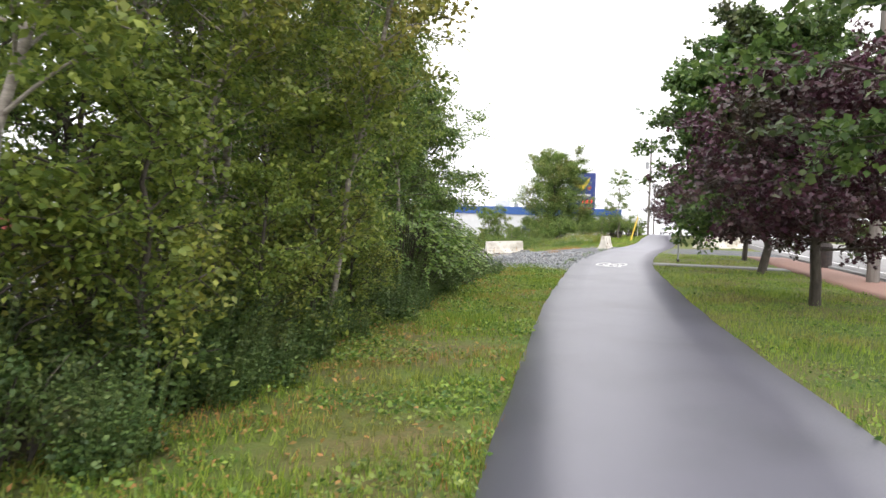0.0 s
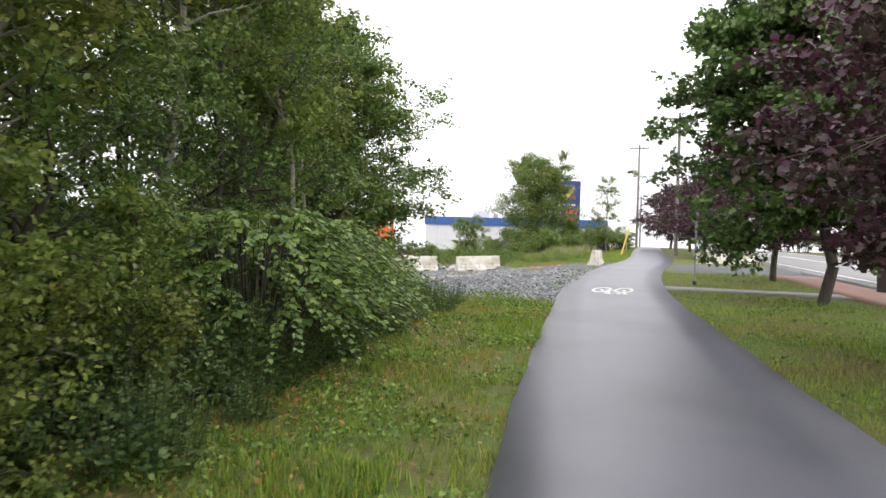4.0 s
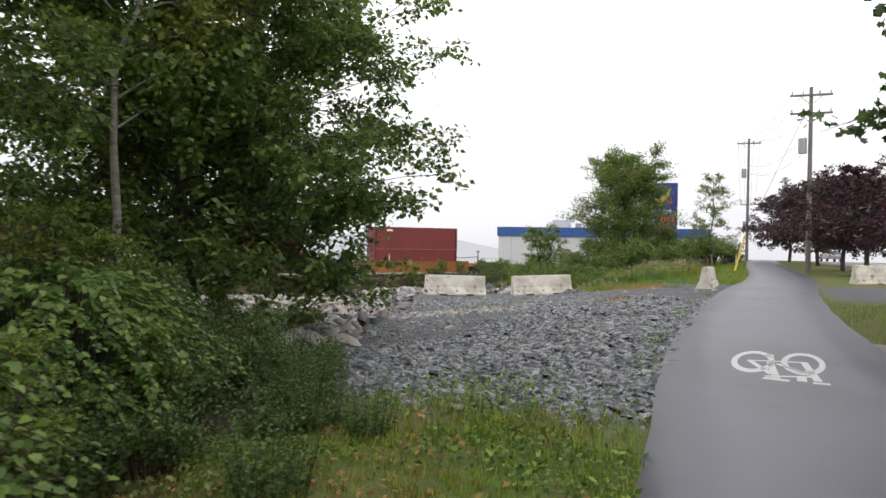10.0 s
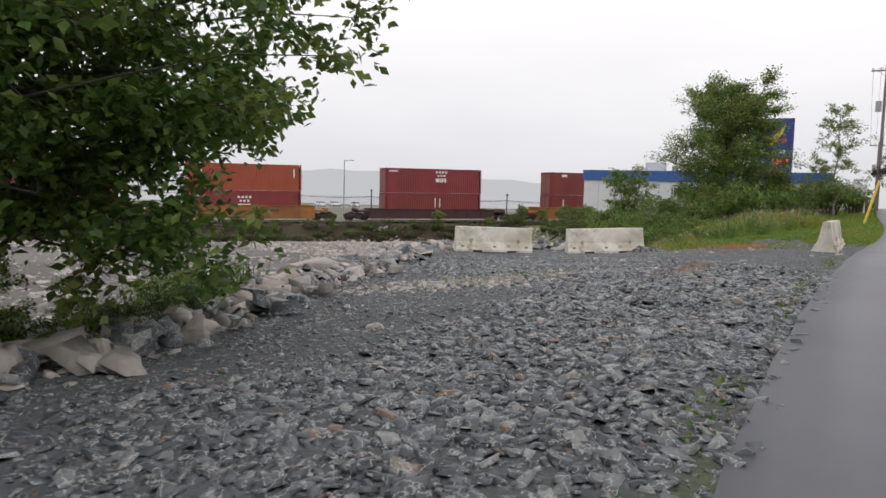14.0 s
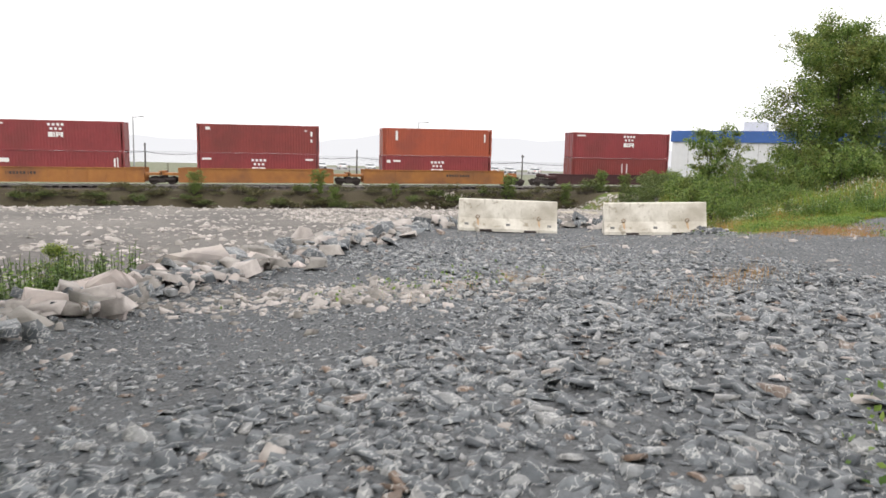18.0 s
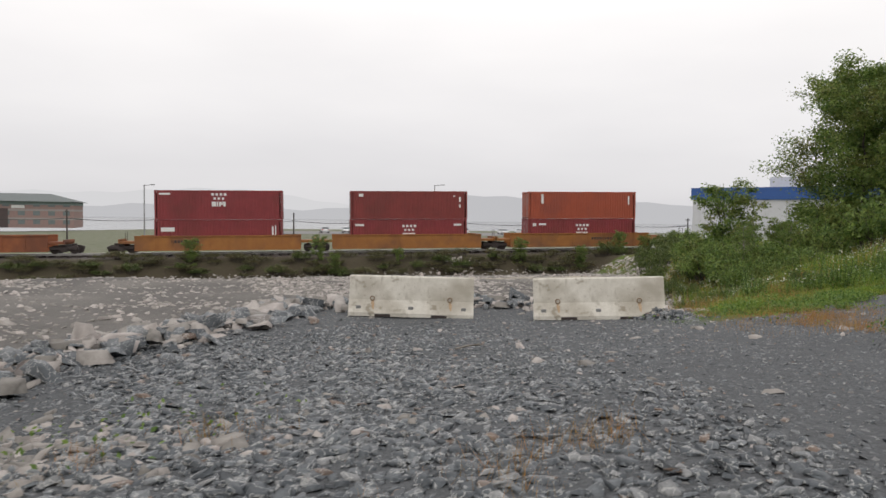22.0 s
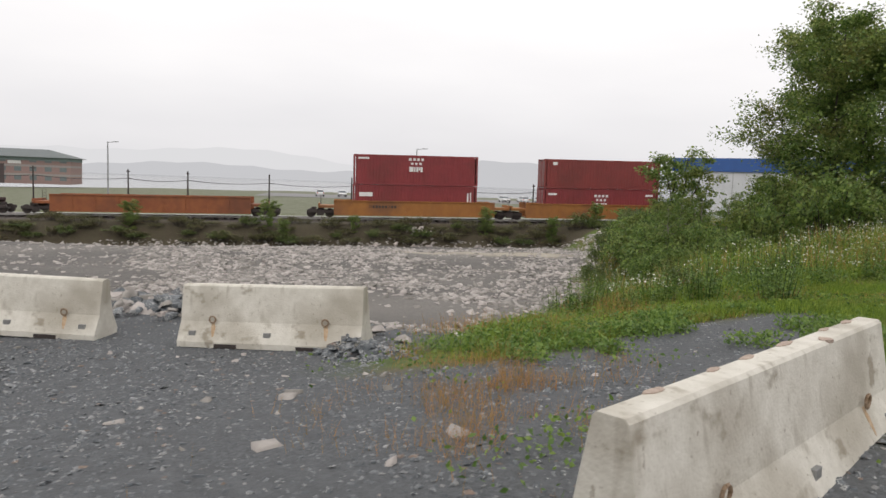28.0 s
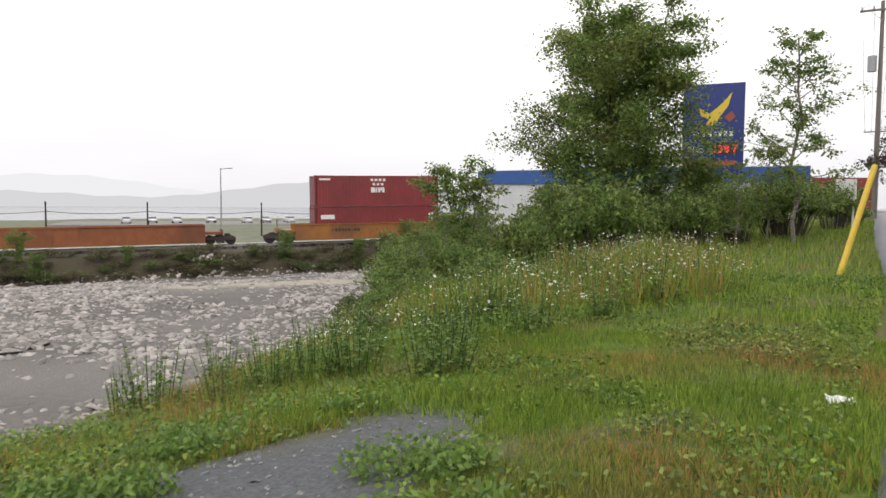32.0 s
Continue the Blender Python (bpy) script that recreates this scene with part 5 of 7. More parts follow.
# mown grass and clover beside the path
lawn_l = lambda x, y: ((path_mid(y) - x > PATH_HALF) & (path_mid(y) - x < 4.6)) * (1 - pad_mask(x, y)) * (river_sd(x, y) < -0.3)
lawn_r = lambda x, y: ((x - path_mid(y) > PATH_HALF) & (x < ROAD_L(y) - 2.05)) * (1 - smooth(27.3, 27.8, y) * smooth(29.8, 29.3, y)) * (1 - smooth(39, 39.8, y) * smooth(48.4, 47.6, y))
a = fill(-10, 2, 1.5, 23.5, 230000, rng, lambda x, y: lawn_l(x, y) * (0.35 + 0.65 * smooth(-0.4, 0.4, wave(x, y, 3.1, 1.0) + 0.5 * wave(x, y, 8.0, 2.0))))
b = fill(-3, 7, 2, 40, 150000, rng, lambda x, y: lawn_r(x, y) * (0.35 + 0.65 * smooth(30, 12, y)))
bank = lambda x, y: ((path_mid(y) - x > PATH_HALF) & (y > 46)) * (1 - pad_mask(x, y)) * (river_sd(x, y) < -0.2)
c = fill(-16, -4.8, 46, 62, 110000, rng, bank)
d = fill(-24, -4.8, 56, 92, 50000, rng, bank)
near_bank = fill(-9, -4.4, 46.5, 55, 150000, rng, lambda x, y: bank(x, y) * (0.3 + 0.7 * smooth(-0.5, 0.4, wave(x, y, 2.6, 1.0) + 0.4 * wave(x, y, 7.0, 2.0))))
a, near_bank = (np.repeat(q[::4], 5, 0) + rng.normal(0, 0.022, (len(q[::4]) * 5, 3)) * (1, 1, 0) for q in (a, near_bank))
g = np.concatenate([a, b, c, near_bank])
stuff("lawn_grass", scatter("blade", g, rng.uniform(0.04, 0.11, len(g)) * (1 + 0.5 * wave(g[:, 0], g[:, 1], 1.3, 1.0)), rng), M["grass"], "short mown green grass beside the path", "grass")
dg = np.concatenate([near_bank, a])
dg = dg[rng.uniform(0, 1, len(dg)) < 0.3 * smooth(-0.1, 0.6, wave(dg[:, 0], dg[:, 1], 1.9, 4.0))]
stuff("dry_grass", scatter("blade", dg, rng.uniform(0.05, 0.11, len(dg)), rng), M["dry"], "yellowed dry blades in the mown grass", "grass")
stuff("bank_grass", scatter("blade", d, rng.uniform(0.1, 0.25, len(d)), rng), M["grass"], "longer rough green grass on the bank", "grass")
cl = np.concatenate([fill(-10, 2, 1.5, 23.5, 190000, rng, lambda x, y: lawn_l(x, y) * smooth(-0.3, 0.5, wave(x, y, 2.2, 5.0) + 0.5 * wave(x, y, 6.0, 1.0))),
                     fill(-16, -4.8, 46, 62, 150000, rng, lambda x, y: bank(x, y) * smooth(-0.3, 0.5, wave(x, y, 1.6, 3.0) + 0.5 * wave(x, y, 5.0, 1.0))),
                     fill(-3, 7, 2, 26, 50000, rng, lambda x, y: lawn_r(x, y) * smooth(-0.2, 0.6, wave(x, y, 2.2, 5.0)))])
cl[:, 2] += rng.uniform(0.01, 0.1, len(cl))
stuff("clover", scatter("oval", cl, 0.028 + 0.045 * rng.uniform(0, 1, len(cl)) ** 2, rng, 0.0, 0.45), M["clover"], "clover and plantain leaves in the grass", "clover")
li = fill(-10, 2, 1.5, 23.5, 17000, rng, lambda x, y: lawn_l(x, y) * (0.15 + 0.85 * smooth(2.4, 3.2, path_mid(y) - x)))
li[:, 2] += 0.03
stuff("fallen_leaves", scatter("oval", li, rng.uniform(0.04, 0.08, len(li)), rng, 0.0, 0.8), M["dry"], "dry brown fallen leaves along the wood's edge", "leaves")
# weeds with white flowers between grass and river
high = lambda x, y: (0.2 + 0.34 * smooth(52, 57, y)) * (1 + 0.45 * wave(x, y, 1.1, 0.7) + 0.3 * wave(x, y, 3.1, 1.9))
tall = lambda x, y: smooth(1.6 + 1.4 + 2.6 * smooth(54, 58, y), 1.6 + 1.6 * smooth(54, 58, y), np.abs(river_sd(x, y) + 1.4 + 1.8 * smooth(54, 58, y))) * (y > 46.3) * (x < -8.2 + 1.6 * smooth(55, 60, y)) * (1 - pad_mask(x, y))
w = fill(-26, -6, 46, 84, 30000, rng, tall)
w6 = np.repeat(w, 5, 0) + rng.normal(0, 0.07, (len(w) * 5, 3)) * (1, 1, 0)
stuff("tall_grass", scatter("stalk", w6, rng.uniform(0.4, 1.35, len(w6)) * high(w6[:, 0], w6[:, 1]), rng), M["grass"], "tall thin grass along the river's edge", "grass")
wd = w6[rng.uniform(0, 1, len(w6)) < 0.5 * smooth(-0.4, 0.5, wave(w6[:, 0], w6[:, 1], 0.9, 2.0))]
wd = np.concatenate([wd, fill(-12.6, -8.8, 47, 53, 13000, rng, lambda x, y: np.exp(-((x + 10.7) / 0.8) ** 2) * smooth(-0.3, 0.4, wave(x, y, 2.0, 1.0)))])
stuff("dry_stalks", scatter("stalk", wd, rng.uniform(0.5, 1.4, len(wd)) * high(wd[:, 0], wd[:, 1]), rng), M["dry"], "dry brown stalks among the weeds", "weeds")
wl = fill(-26, -6, 46, 84, 260000, rng, lambda x, y: tall(x, y) * (0.25 + 0.75 * smooth(-0.4, 0.5, wave(x, y, 1.5, 2.0))))
wl[:, 2] += rng.uniform(0.02, 1, len(wl)) * high(wl[:, 0], wl[:, 1]) * (0.65 + 0.35 * wave(wl[:, 0], wl[:, 1], 1.5, 2.0))
stuff("leafy_weeds", scatter("oval", wl, rng.uniform(0.03, 0.085, len(wl)), rng), M["leaf_knot"], "leafy green weeds along the river's edge", "weeds")
fl = fill(-24, -6.5, 51.5, 76, 20000, rng, lambda x, y: tall(x, y) * smooth(51.5, 56, y) * (wave(x, y, 0.8, 3.0) > -0.2))
fl[:, 2] += high(fl[:, 0], fl[:, 1]) * rng.uniform(0.75, 1.25, len(fl))
stuff("wild_flowers", scatter("broad", fl, rng.uniform(0.02, 0.055, len(fl)), rng, 0.0, 0.95), M["flower"], "white umbel flowers over the weeds", "flowers")
meadow = stalk_plant("meadow_weed", 46, 0.75, 0.7, 26, "clump of leafy weeds with brown stalks by the river", "riverside weeds", "leaf_knot")
spots = fill(-17, -7.5, 51, 66, 1400, rng, lambda x, y: tall(x, y) * smooth(-0.2, 0.3, wave(x, y, 0.7, 2.2)))[:70]
plant_at(meadow, float(spots[0, 0]), float(spots[0, 1]), 0, 1.0)
for x, y, _ in spots[1:]:
    plant_copy(meadow, float(x), float(y), rng.uniform(0, 360), float(rng.uniform(0.55, 1.25)))
for x, y, size in ((-14.5, 31.3, 1.0), (-14.9, 32.0, 1.0), (-15.3, 32.9, 1.0), (-14.1, 30.6, 0.9), (-15.9, 32.7, 1.3), (-16.1, 32.2, 1.5), (-15.5, 31.9, 1.3), (-16.6, 32.9, 1.5), (-15.2, 31.3, 1.4), (-15.8, 31.3, 1.6), (-16.9, 32.3, 1.6), (-16.2, 33.4, 1.3), (-15.4, 32.4, 1.0), (-17.6, 33.2, 1.5), (-14.7, 30.6, 1.3), (-15.3, 30.4, 1.5)):
    plant_copy(meadow, x, y, rng.uniform(0, 360), size * 1.25, "clump of bright green leafy weeds behind the boulders")
# russet weeds on the stones
rus = lambda x, y: smooth(-0.5, 0.5, wave(x, y, 4.0, 1.0)) * np.maximum.reduce([0.6 * np.exp(-(((x + 7.25) / 0.28) ** 2 + ((y - 36.6) / 1.1) ** 2)), 0.9 * np.exp(-(((x + 9.5) / 0.8) ** 2 + ((y - 46.1) / 0.45) ** 2)), np.exp(-(((x + 8.2) / 0.6) ** 2 + ((y - 45.2) / 1.2) ** 2)), 0.9 * np.exp(-(((x + 7.2) / 0.6) ** 2 + ((y - 44.2) / 0.6) ** 2)), 0.35 * np.exp(-(((x + 9.85) / 0.3) ** 2 + ((y - 35.3) / 0.9) ** 2))])
ru = fill(-13, -5, 30, 47, 200000, rng, rus)
stuff("russet_weeds", scatter("stalk", ru, rng.uniform(0.06, 0.2, len(ru)) * 1.2, rng), M["dry"], "dry russet weeds growing through the stones", "weeds")
clumps = ((-9.2, 47.4, 0.6), (-8.8, 48.6, 0.6), (-9.1, 49.8, 0.5), (-7.2, 48.4, 0.35), (-7.0, 50.1, 0.5), (-6.5, 49.3, 0.5), (-8.9, 46.5, 0.35), (-8.3, 47.3, 0.25), (-8.6, 51.0, 0.22))
gw = fill(-13, -4, 22, 51.5, 120000, rng, lambda x, y: np.maximum.reduce([0.1 * np.exp(-(((x + 10.6) / 0.8) ** 2 + ((y - 35.3) / 1.4) ** 2)), np.exp(-(((x + 9.4) / 1.2) ** 2 + ((y - 46.8) / 1.3) ** 2)) * (wave(x, y, 3.0, 0.7) > 0.1), 0.7 * np.exp(-(((x + 6.65) / 0.35) ** 2 + ((y - 44.2) / 0.7) ** 2)), 0.8 * np.exp(-(((x + 5.6) / 0.7) ** 2 + ((y - 23.2) / 0.6) ** 2)), 0.3 * np.exp(-((path_mid(y) - PATH_HALF - x - 0.22) / 0.12) ** 2) * (wave(x, y, 1.4, 0.3) > 0.1)]))
more = fill(-10, -5.5, 45.5, 51.5, 90000, rng, lambda x, y: (0.3 + 0.7 * smooth(-0.2, 0.5, wave(x, y, 5.0, 2.0))) * np.maximum.reduce([smooth(1.1, 0.7, np.hypot(x - a, y - b) / r + 0.35 * wave(x, y, 3.5, 1.0)) for a, b, r in clumps]))
gw = np.concatenate([gw, more])
gw[:, 2] += rng.uniform(0, 0.14, len(gw))
stuff("green_weeds", scatter("oval", gw, rng.uniform(0.03, 0.07, len(gw)), rng, -0.5, 0.4), M["leaf_knot"], "green weeds growing through the stones", "weeds")

# ---- concrete barriers ----
BARRIER = [(-0.3, 0.0), (-0.3, 0.075), (-0.17, 0.33), (-0.085, 0.79), (-0.065, 0.81), (0.065, 0.81), (0.085, 0.79), (0.17, 0.33), (0.3, 0.075), (0.3, 0.0)]


def stained(m, colour, big=5.0):
    """Adds sharp-edged dirt blotches and thin runs to a material."""
    n, l = m.node_tree.nodes, m.node_tree.links
    p = n["Principled BSDF"]
    below = p.inputs["Base Color"].links[0].from_socket
    tc = n.new("ShaderNodeTexCoord")
    for scale, stretch, lo, hi, amount in ((big, (1, 1, 1.4), 0.6, 0.68, 0.75), (9.0, (1, 1, 0.12), 0.62, 0.72, 0.4), (22.0, (1, 1, 1), 0.66, 0.7, 0.6)):
        mp = n.new("ShaderNodeMapping")
        mp.inputs["Scale"].default_value = stretch
        l.new(tc.outputs["Object"], mp.inputs[0])
        t = n.new("ShaderNodeTexNoise")
        t.inputs["Scale"].default_value, t.inputs["Detail"].default_value = scale, 7
        l.new(mp.outputs[0], t.inputs["Vector"])
        r = n.new("ShaderNodeMapRange")
        r.inputs["From Min"].default_value, r.inputs["From Max"].default_value, r.inputs["To Max"].default_value = lo, hi, amount
        l.new(t.outputs[0], r.inputs[0])
        mx = n.new("ShaderNodeMixRGB")
        mx.inputs[2].default_value = (*colour, 1)
        l.new(r.outputs[0], mx.inputs[0])
        l.new(below, mx.inputs[1])
        below = mx.outputs[0]
    l.new(below, p.inputs["Base Color"])


stained(M["concrete"], (0.25, 0.21, 0.15), 3.2)
M["socket"] = mat("rusty_socket_rim", (0.3, 0.22, 0.15), (0.2, 0.13, 0.08), 30, 0.85)
M["run"] = mat("rust_run_on_concrete", (0.42, 0.27, 0.15), (0.55, 0.42, 0.29), 25, 0.9)


def barrier(length, m, label, group="concrete barriers"):
    """A precast safety-shape barrier: body, dark blocks for the shade in the forklift notches, lifting rings and
    pockets; its length runs along y.
    """
    ob = thing("concrete_barrier", m, label, "barrier", group)
    h = length / 2
    bm = loft([(-h, 0.985), (-h + 0.02, 1), (-h * 0.5, 1), (0, 1), (h * 0.5, 1), (h - 0.02, 1), (h, 0.985)], BARRIER)
    part("body", bm, M["concrete"], ob)
    for side in (-1, 1):
        for y in (-h * 0.62, h * 0.62):
            ring = bmesh.new()
            for k in range(10):
                a0, a1 = k * math.tau / 10, (k + 1) * math.tau / 10
                add_tube(ring, (side * 0.205, y + 0.045 * math.cos(a0), 0.36 + 0.045 * math.sin(a0)), (side * 0.205, y + 0.045 * math.cos(a1), 0.36 + 0.045 * math.sin(a1)), 0.011, None, 5)
            part("lifting_ring", ring, M["socket"], ob, "rusted steel lifting ring")
            run = bmesh.new()
            rows = []
            for k, z in enumerate((0.318, 0.26, 0.2, 0.14)):
                w, x = (0.02, 0.03, 0.024, 0.01)[k], 0.17 + 0.13 * (0.33 - z) / 0.255
                rows.append([run.verts.new((side * (x + out), y + w * e + 0.008 * k, z)) for out, e in ((-0.004, -1), (0.002, -1), (0.002, 1), (-0.004, 1))])
            for r0, r1 in zip(rows, rows[1:]):
                for i in range(4):
                    run.faces.new((r0[i], r0[(i + 1) % 4], r1[(i + 1) % 4], r1[i]))
            run.faces.new(rows[0])
            run.faces.new(rows[-1][::-1])
            bmesh.ops.recalc_face_normals(run, faces=run.faces)
            part("rust_run", run, M["run"], ob, "brown rust run below the ring")
        for y in (-h * 0.84, 0.0, h * 0.84):
            part("pocket", box(min(side * 0.18, side * 0.262), max(side * 0.18, side * 0.262), y - 0.05, y + 0.05, 0.1, 0.21, 0.006), M["pavement"], ob, "grey recessed pocket")
    # the slots are not cut out; solid dark blocks imitate their shade
    for y in (-h * 0.45, h * 0.45):
        part("slot_shade_block", box(-0.304, 0.304, y - 0.16, y + 0.16, -0.004, 0.055), M["dark"], ob, "dark block painted as the shade in a forklift slot")
    return ob


def along(a, b, z=None):
    """The pose of a thing whose y axis runs from a to b on the ground."""
    x, y = (a[0] + b[0]) / 2, (a[1] + b[1]) / 2
    return pose(x, y, float(ground_z(x, y)) - 0.02 if z is None else z, 0, 0, math.degrees(math.atan2(-(b[0] - a[0]), b[1] - a[1])))


barrier(2.55, along((-16.13, 42.12), (-14.26, 43.85)) @ pose(0, 0, 0.05, -0.6, 0, 0), "stained pale concrete barrier, tilted, on the crushed stone")
barrier(2.55, along((-13.26, 44.62), (-11.2, 46.07)) @ pose(0, 0, 0.04, 2.6, 0, 0), "stained pale concrete barrier at the pad's river end")
lone = barrier(3.5, along((-5.5, 42.9), (-5.56, 46.4)) @ pose(0, 0, -0.05), "chipped pale concrete barrier beside the path")
M["chip"] = mat("broken_concrete_edge", (0.5, 0.4, 0.33), (0.36, 0.28, 0.23), 20, 0.95, bump=0.6, bump_scale=60)
r = random.Random(9)
for y in (-1.3, -0.72, -0.3, 0.25, 0.62, 0.95, 1.4):
    bm = bmesh.new()
    w, h = r.uniform(0.06, 0.14), r.uniform(0.02, 0.045)
    x0 = -0.058 if r.random() < 0.7 else 0.05
    ring = [bm.verts.new((x0 + h * math.sin(k * 0.7) * r.uniform(0.6, 1.1), y + w * math.cos(k * 0.7) * r.uniform(0.7, 1.1), 0.8135 + r.uniform(0, 0.003))) for k in range(9)]
    face = bm.faces.new(ring)
    face.normal_update()
    ext = bmesh.ops.extrude_face_region(bm, geom=[face])
    bmesh.ops.translate(bm, verts=[v for v in ext["geom"] if isinstance(v, bmesh.types.BMVert)], vec=(0, 0, -0.02))
    part("chip", bm, M["chip"], lone, "rough reddish chip in the top edge")
barrier(3.6, along((-0.4, 50.9), (2.9, 52.6)), "long pale concrete barrier across the drive")

heap = np.array([-11.0, 45.75]) + rng.normal(0, 1, (260, 2)) * (0.42, 0.26)
heap_z = ground_z(heap[:, 0], heap[:, 1]) + 0.22 * np.exp(-(((heap[:, 0] + 11.0) / 0.42) ** 2 + ((heap[:, 1] - 45.75) / 0.26) ** 2)) * rng.uniform(0.2, 1, 260)
stuff("slate_heap", stones_np(np.column_stack([heap, heap_z]), rng.uniform(0.05, 0.14, 260), rng, 0.6), M["stone"], "small heap of dark slate against the barrier's foot", "gravel")
for x, y, size in ((-13.5, 41.9, 0.42), (-13.2, 41.7, 0.3), (-13.75, 42.05, 0.26)):
    ob = tagged(new("flat_rock", shapes[int(size * 100) % 6].copy()), "flat dark slate slab lying on the gravel", "rock", "flat rocks")
    ob.data.materials[0] = M["stone"]
    ob.matrix_world = pose(x, y, float(ground_z(x, y)) + 0.02, 0, 0, size * 900) @ Matrix.Diagonal((size, size * 0.8, size * 0.5, 1))
stick = thing("fallen_stick", pose(-11.42, 40.63, float(ground_z(-11.42, 40.63)) + 0.05, 0, 0, 0), "bare pale fallen stick on the gravel", "stick")
v, f = tubes_np([((-0.03, -0.26, 0), (0.0, 0.0, 0.02), 0.016, 0.014), ((0.0, 0.0, 0.02), (0.04, 0.24, 0.01), 0.014, 0.008), ((0.0, 0.02, 0.02), (0.1, 0.12, 0.05), 0.008, 0.004)], 6)
link_np("wood", v, f, M["birch"], stick, smooth=True)

# ---- the painted bicycle on the path ----
cycle = thing("bicycle_marking", pose(-3.05, 26.1, float(path_z(26.1)) + 0.035, math.degrees(math.atan(0.018)), 0, 0), "white painted bicycle symbol on the wet asphalt", "road marking")


def flat_bar(bm, a, b, w):
    a, b = Vector((*a, 0)), Vector((*b, 0))
    d = (b - a).normalized()
    n = Vector((-d.y, d.x, 0)) * w / 2
    lo = [bm.verts.new(p) for p in (a - n, b - n, b + n, a + n)]
    hi = [bm.verts.new(v.co + Vector((0, 0, 0.003))) for v in lo]
    bm.faces.new(hi)
    for i in range(4):
        bm.faces.new((lo[i], lo[(i + 1) % 4], hi[(i + 1) % 4], hi[i]))


for cx, cy in ((-0.285, 0.42), (0.29, 0.56)):
    bm = bmesh.new()
    rings = [[bm.verts.new((cx + f * 0.215 * math.cos(k * math.tau / 40), cy + f * 0.8 * math.sin(k * math.tau / 40) + 0.25 * f * 0.215 * math.cos(k * math.tau / 40), z)) for k in range(40)] for f, z in ((1.16, 0.003), (0.84, 0.003), (0.84, 0.0), (1.16, 0.0))]
    for q in range(4):
        for k in range(40):
            bm.faces.new((rings[q][k], rings[q][(k + 1) % 40], rings[(q + 1) % 4][(k + 1) % 40], rings[(q + 1) % 4][k]))
    part("wheel", bm, M["paint"], cycle)
for name, w, bars in (("frame", 0.075, (((-0.34, 0.44), (0.34, 0.62)), ((-0.33, 0.44), (-0.06, -0.5)), ((0.0, 0.32), (0.3, -0.27)), ((-0.12, -0.68), (0.36, -0.45)))), ("seat_tube", 0.085, (((-0.09, 0.46), (0.0, -0.82)),)),
                      ("fork", 0.085, (((0.3, 0.6), (0.41, -0.72)),)), ("handlebar", 0.1, (((0.355, -0.85), (0.52, -0.85)),)), ("saddle", 0.12, (((-0.14, -0.8), (0.125, -0.86)),))):
    bm = bmesh.new()
    for a, b in bars:
        flat_bar(bm, a, b, w)
    part(name, bm, M["paint"], cycle)
for cx, cy in ((-0.1, 0.98), (0.25, -0.68)):
    bm = bmesh.new()
    flat_bar(bm, (cx, cy - 0.14), (cx, cy + 0.14), 0.1)
    part("pedal", bm, M["paint"], cycle)

# ---- the container train ----
RIDE = []
HEAD = math.degrees(math.atan2(-ALONG[0], ALONG[1]))


def container(s, level, paint, label, marks=()):
    """A 40-foot corrugated container whose rear end is at s along the train, on the given floor height over the rail."""
    ob = thing("shipping_container", Matrix(), label, "container", "containers on the train")
    L, W, H = 12.19, 2.44, 2.82
    ribs = 42
    prof = []
    for k in range(ribs):
        y0 = 0.25 + (L - 0.5) * k / ribs
        w = (L - 0.5) / ribs
        prof += [(y0, 0.0), (y0 + w * 0.35, 0.0), (y0 + w * 0.5, 0.036), (y0 + w * 0.85, 0.036)]
    for side, name in ((1, "side_wall"), (-1, "side_wall")):
        bm = bmesh.new()
        low = [bm.verts.new((side * (W / 2 - 0.045 + d), y, 0.16)) for y, d in prof]
        high = [bm.verts.new((side * (W / 2 - 0.045 + d), y, H - 0.1)) for y, d in prof]
        for i in range(len(prof) - 1):
            bm.faces.new((low[i], low[i + 1], high[i + 1], high[i]))
        part(name, bm, paint, ob)
    frame_bm = bmesh.new()
    for x in (-W / 2 + 0.06, W / 2 - 0.06):
        for y in (0.08, L - 0.08):
            add_box(frame_bm, x - 0.06, x + 0.06, y - 0.08, y + 0.08, 0, H + 0.08)
        add_box(frame_bm, x - 0.06, x + 0.06, 0.16, L - 0.16, 0, 0.16)
        add_box(frame_bm, x - 0.05, x + 0.05, 0.16, L - 0.16, H - 0.1, H)
    part("corner_frame", frame_bm, paint, ob)
    part("roof", box(-W / 2 + 0.13, W / 2 - 0.13, 0.17, L - 0.17, H - 0.04, H + 0.07), paint, ob)
    for x0, x1 in ((-W / 2 + 0.12, -0.02), (0.02, W / 2 - 0.12)):
        door = part("door", box(x0, x1, 0.03, 0.09, 0.1, H - 0.1), paint, ob)
        for f in (0.35, 0.75):
            part("locking_bar", tube((x0 + (x1 - x0) * f, 0.02, 0.1), (x0 + (x1 - x0) * f, 0.02, H - 0.1), 0.02, None, 6), M["steel"], door)
    part("end_wall", box(-W / 2 + 0.12, W / 2 - 0.12, L - 0.09, L - 0.03, 0.1, H - 0.1), paint, ob)
    for y0, y1, z0, z1 in marks:
        part("marking", box(W / 2 - 0.004, W / 2 + 0.008, y0, y1, z0, z1), M["mark"], ob, "white painted marking")
    RIDE.append((ob, s, level))
    return ob


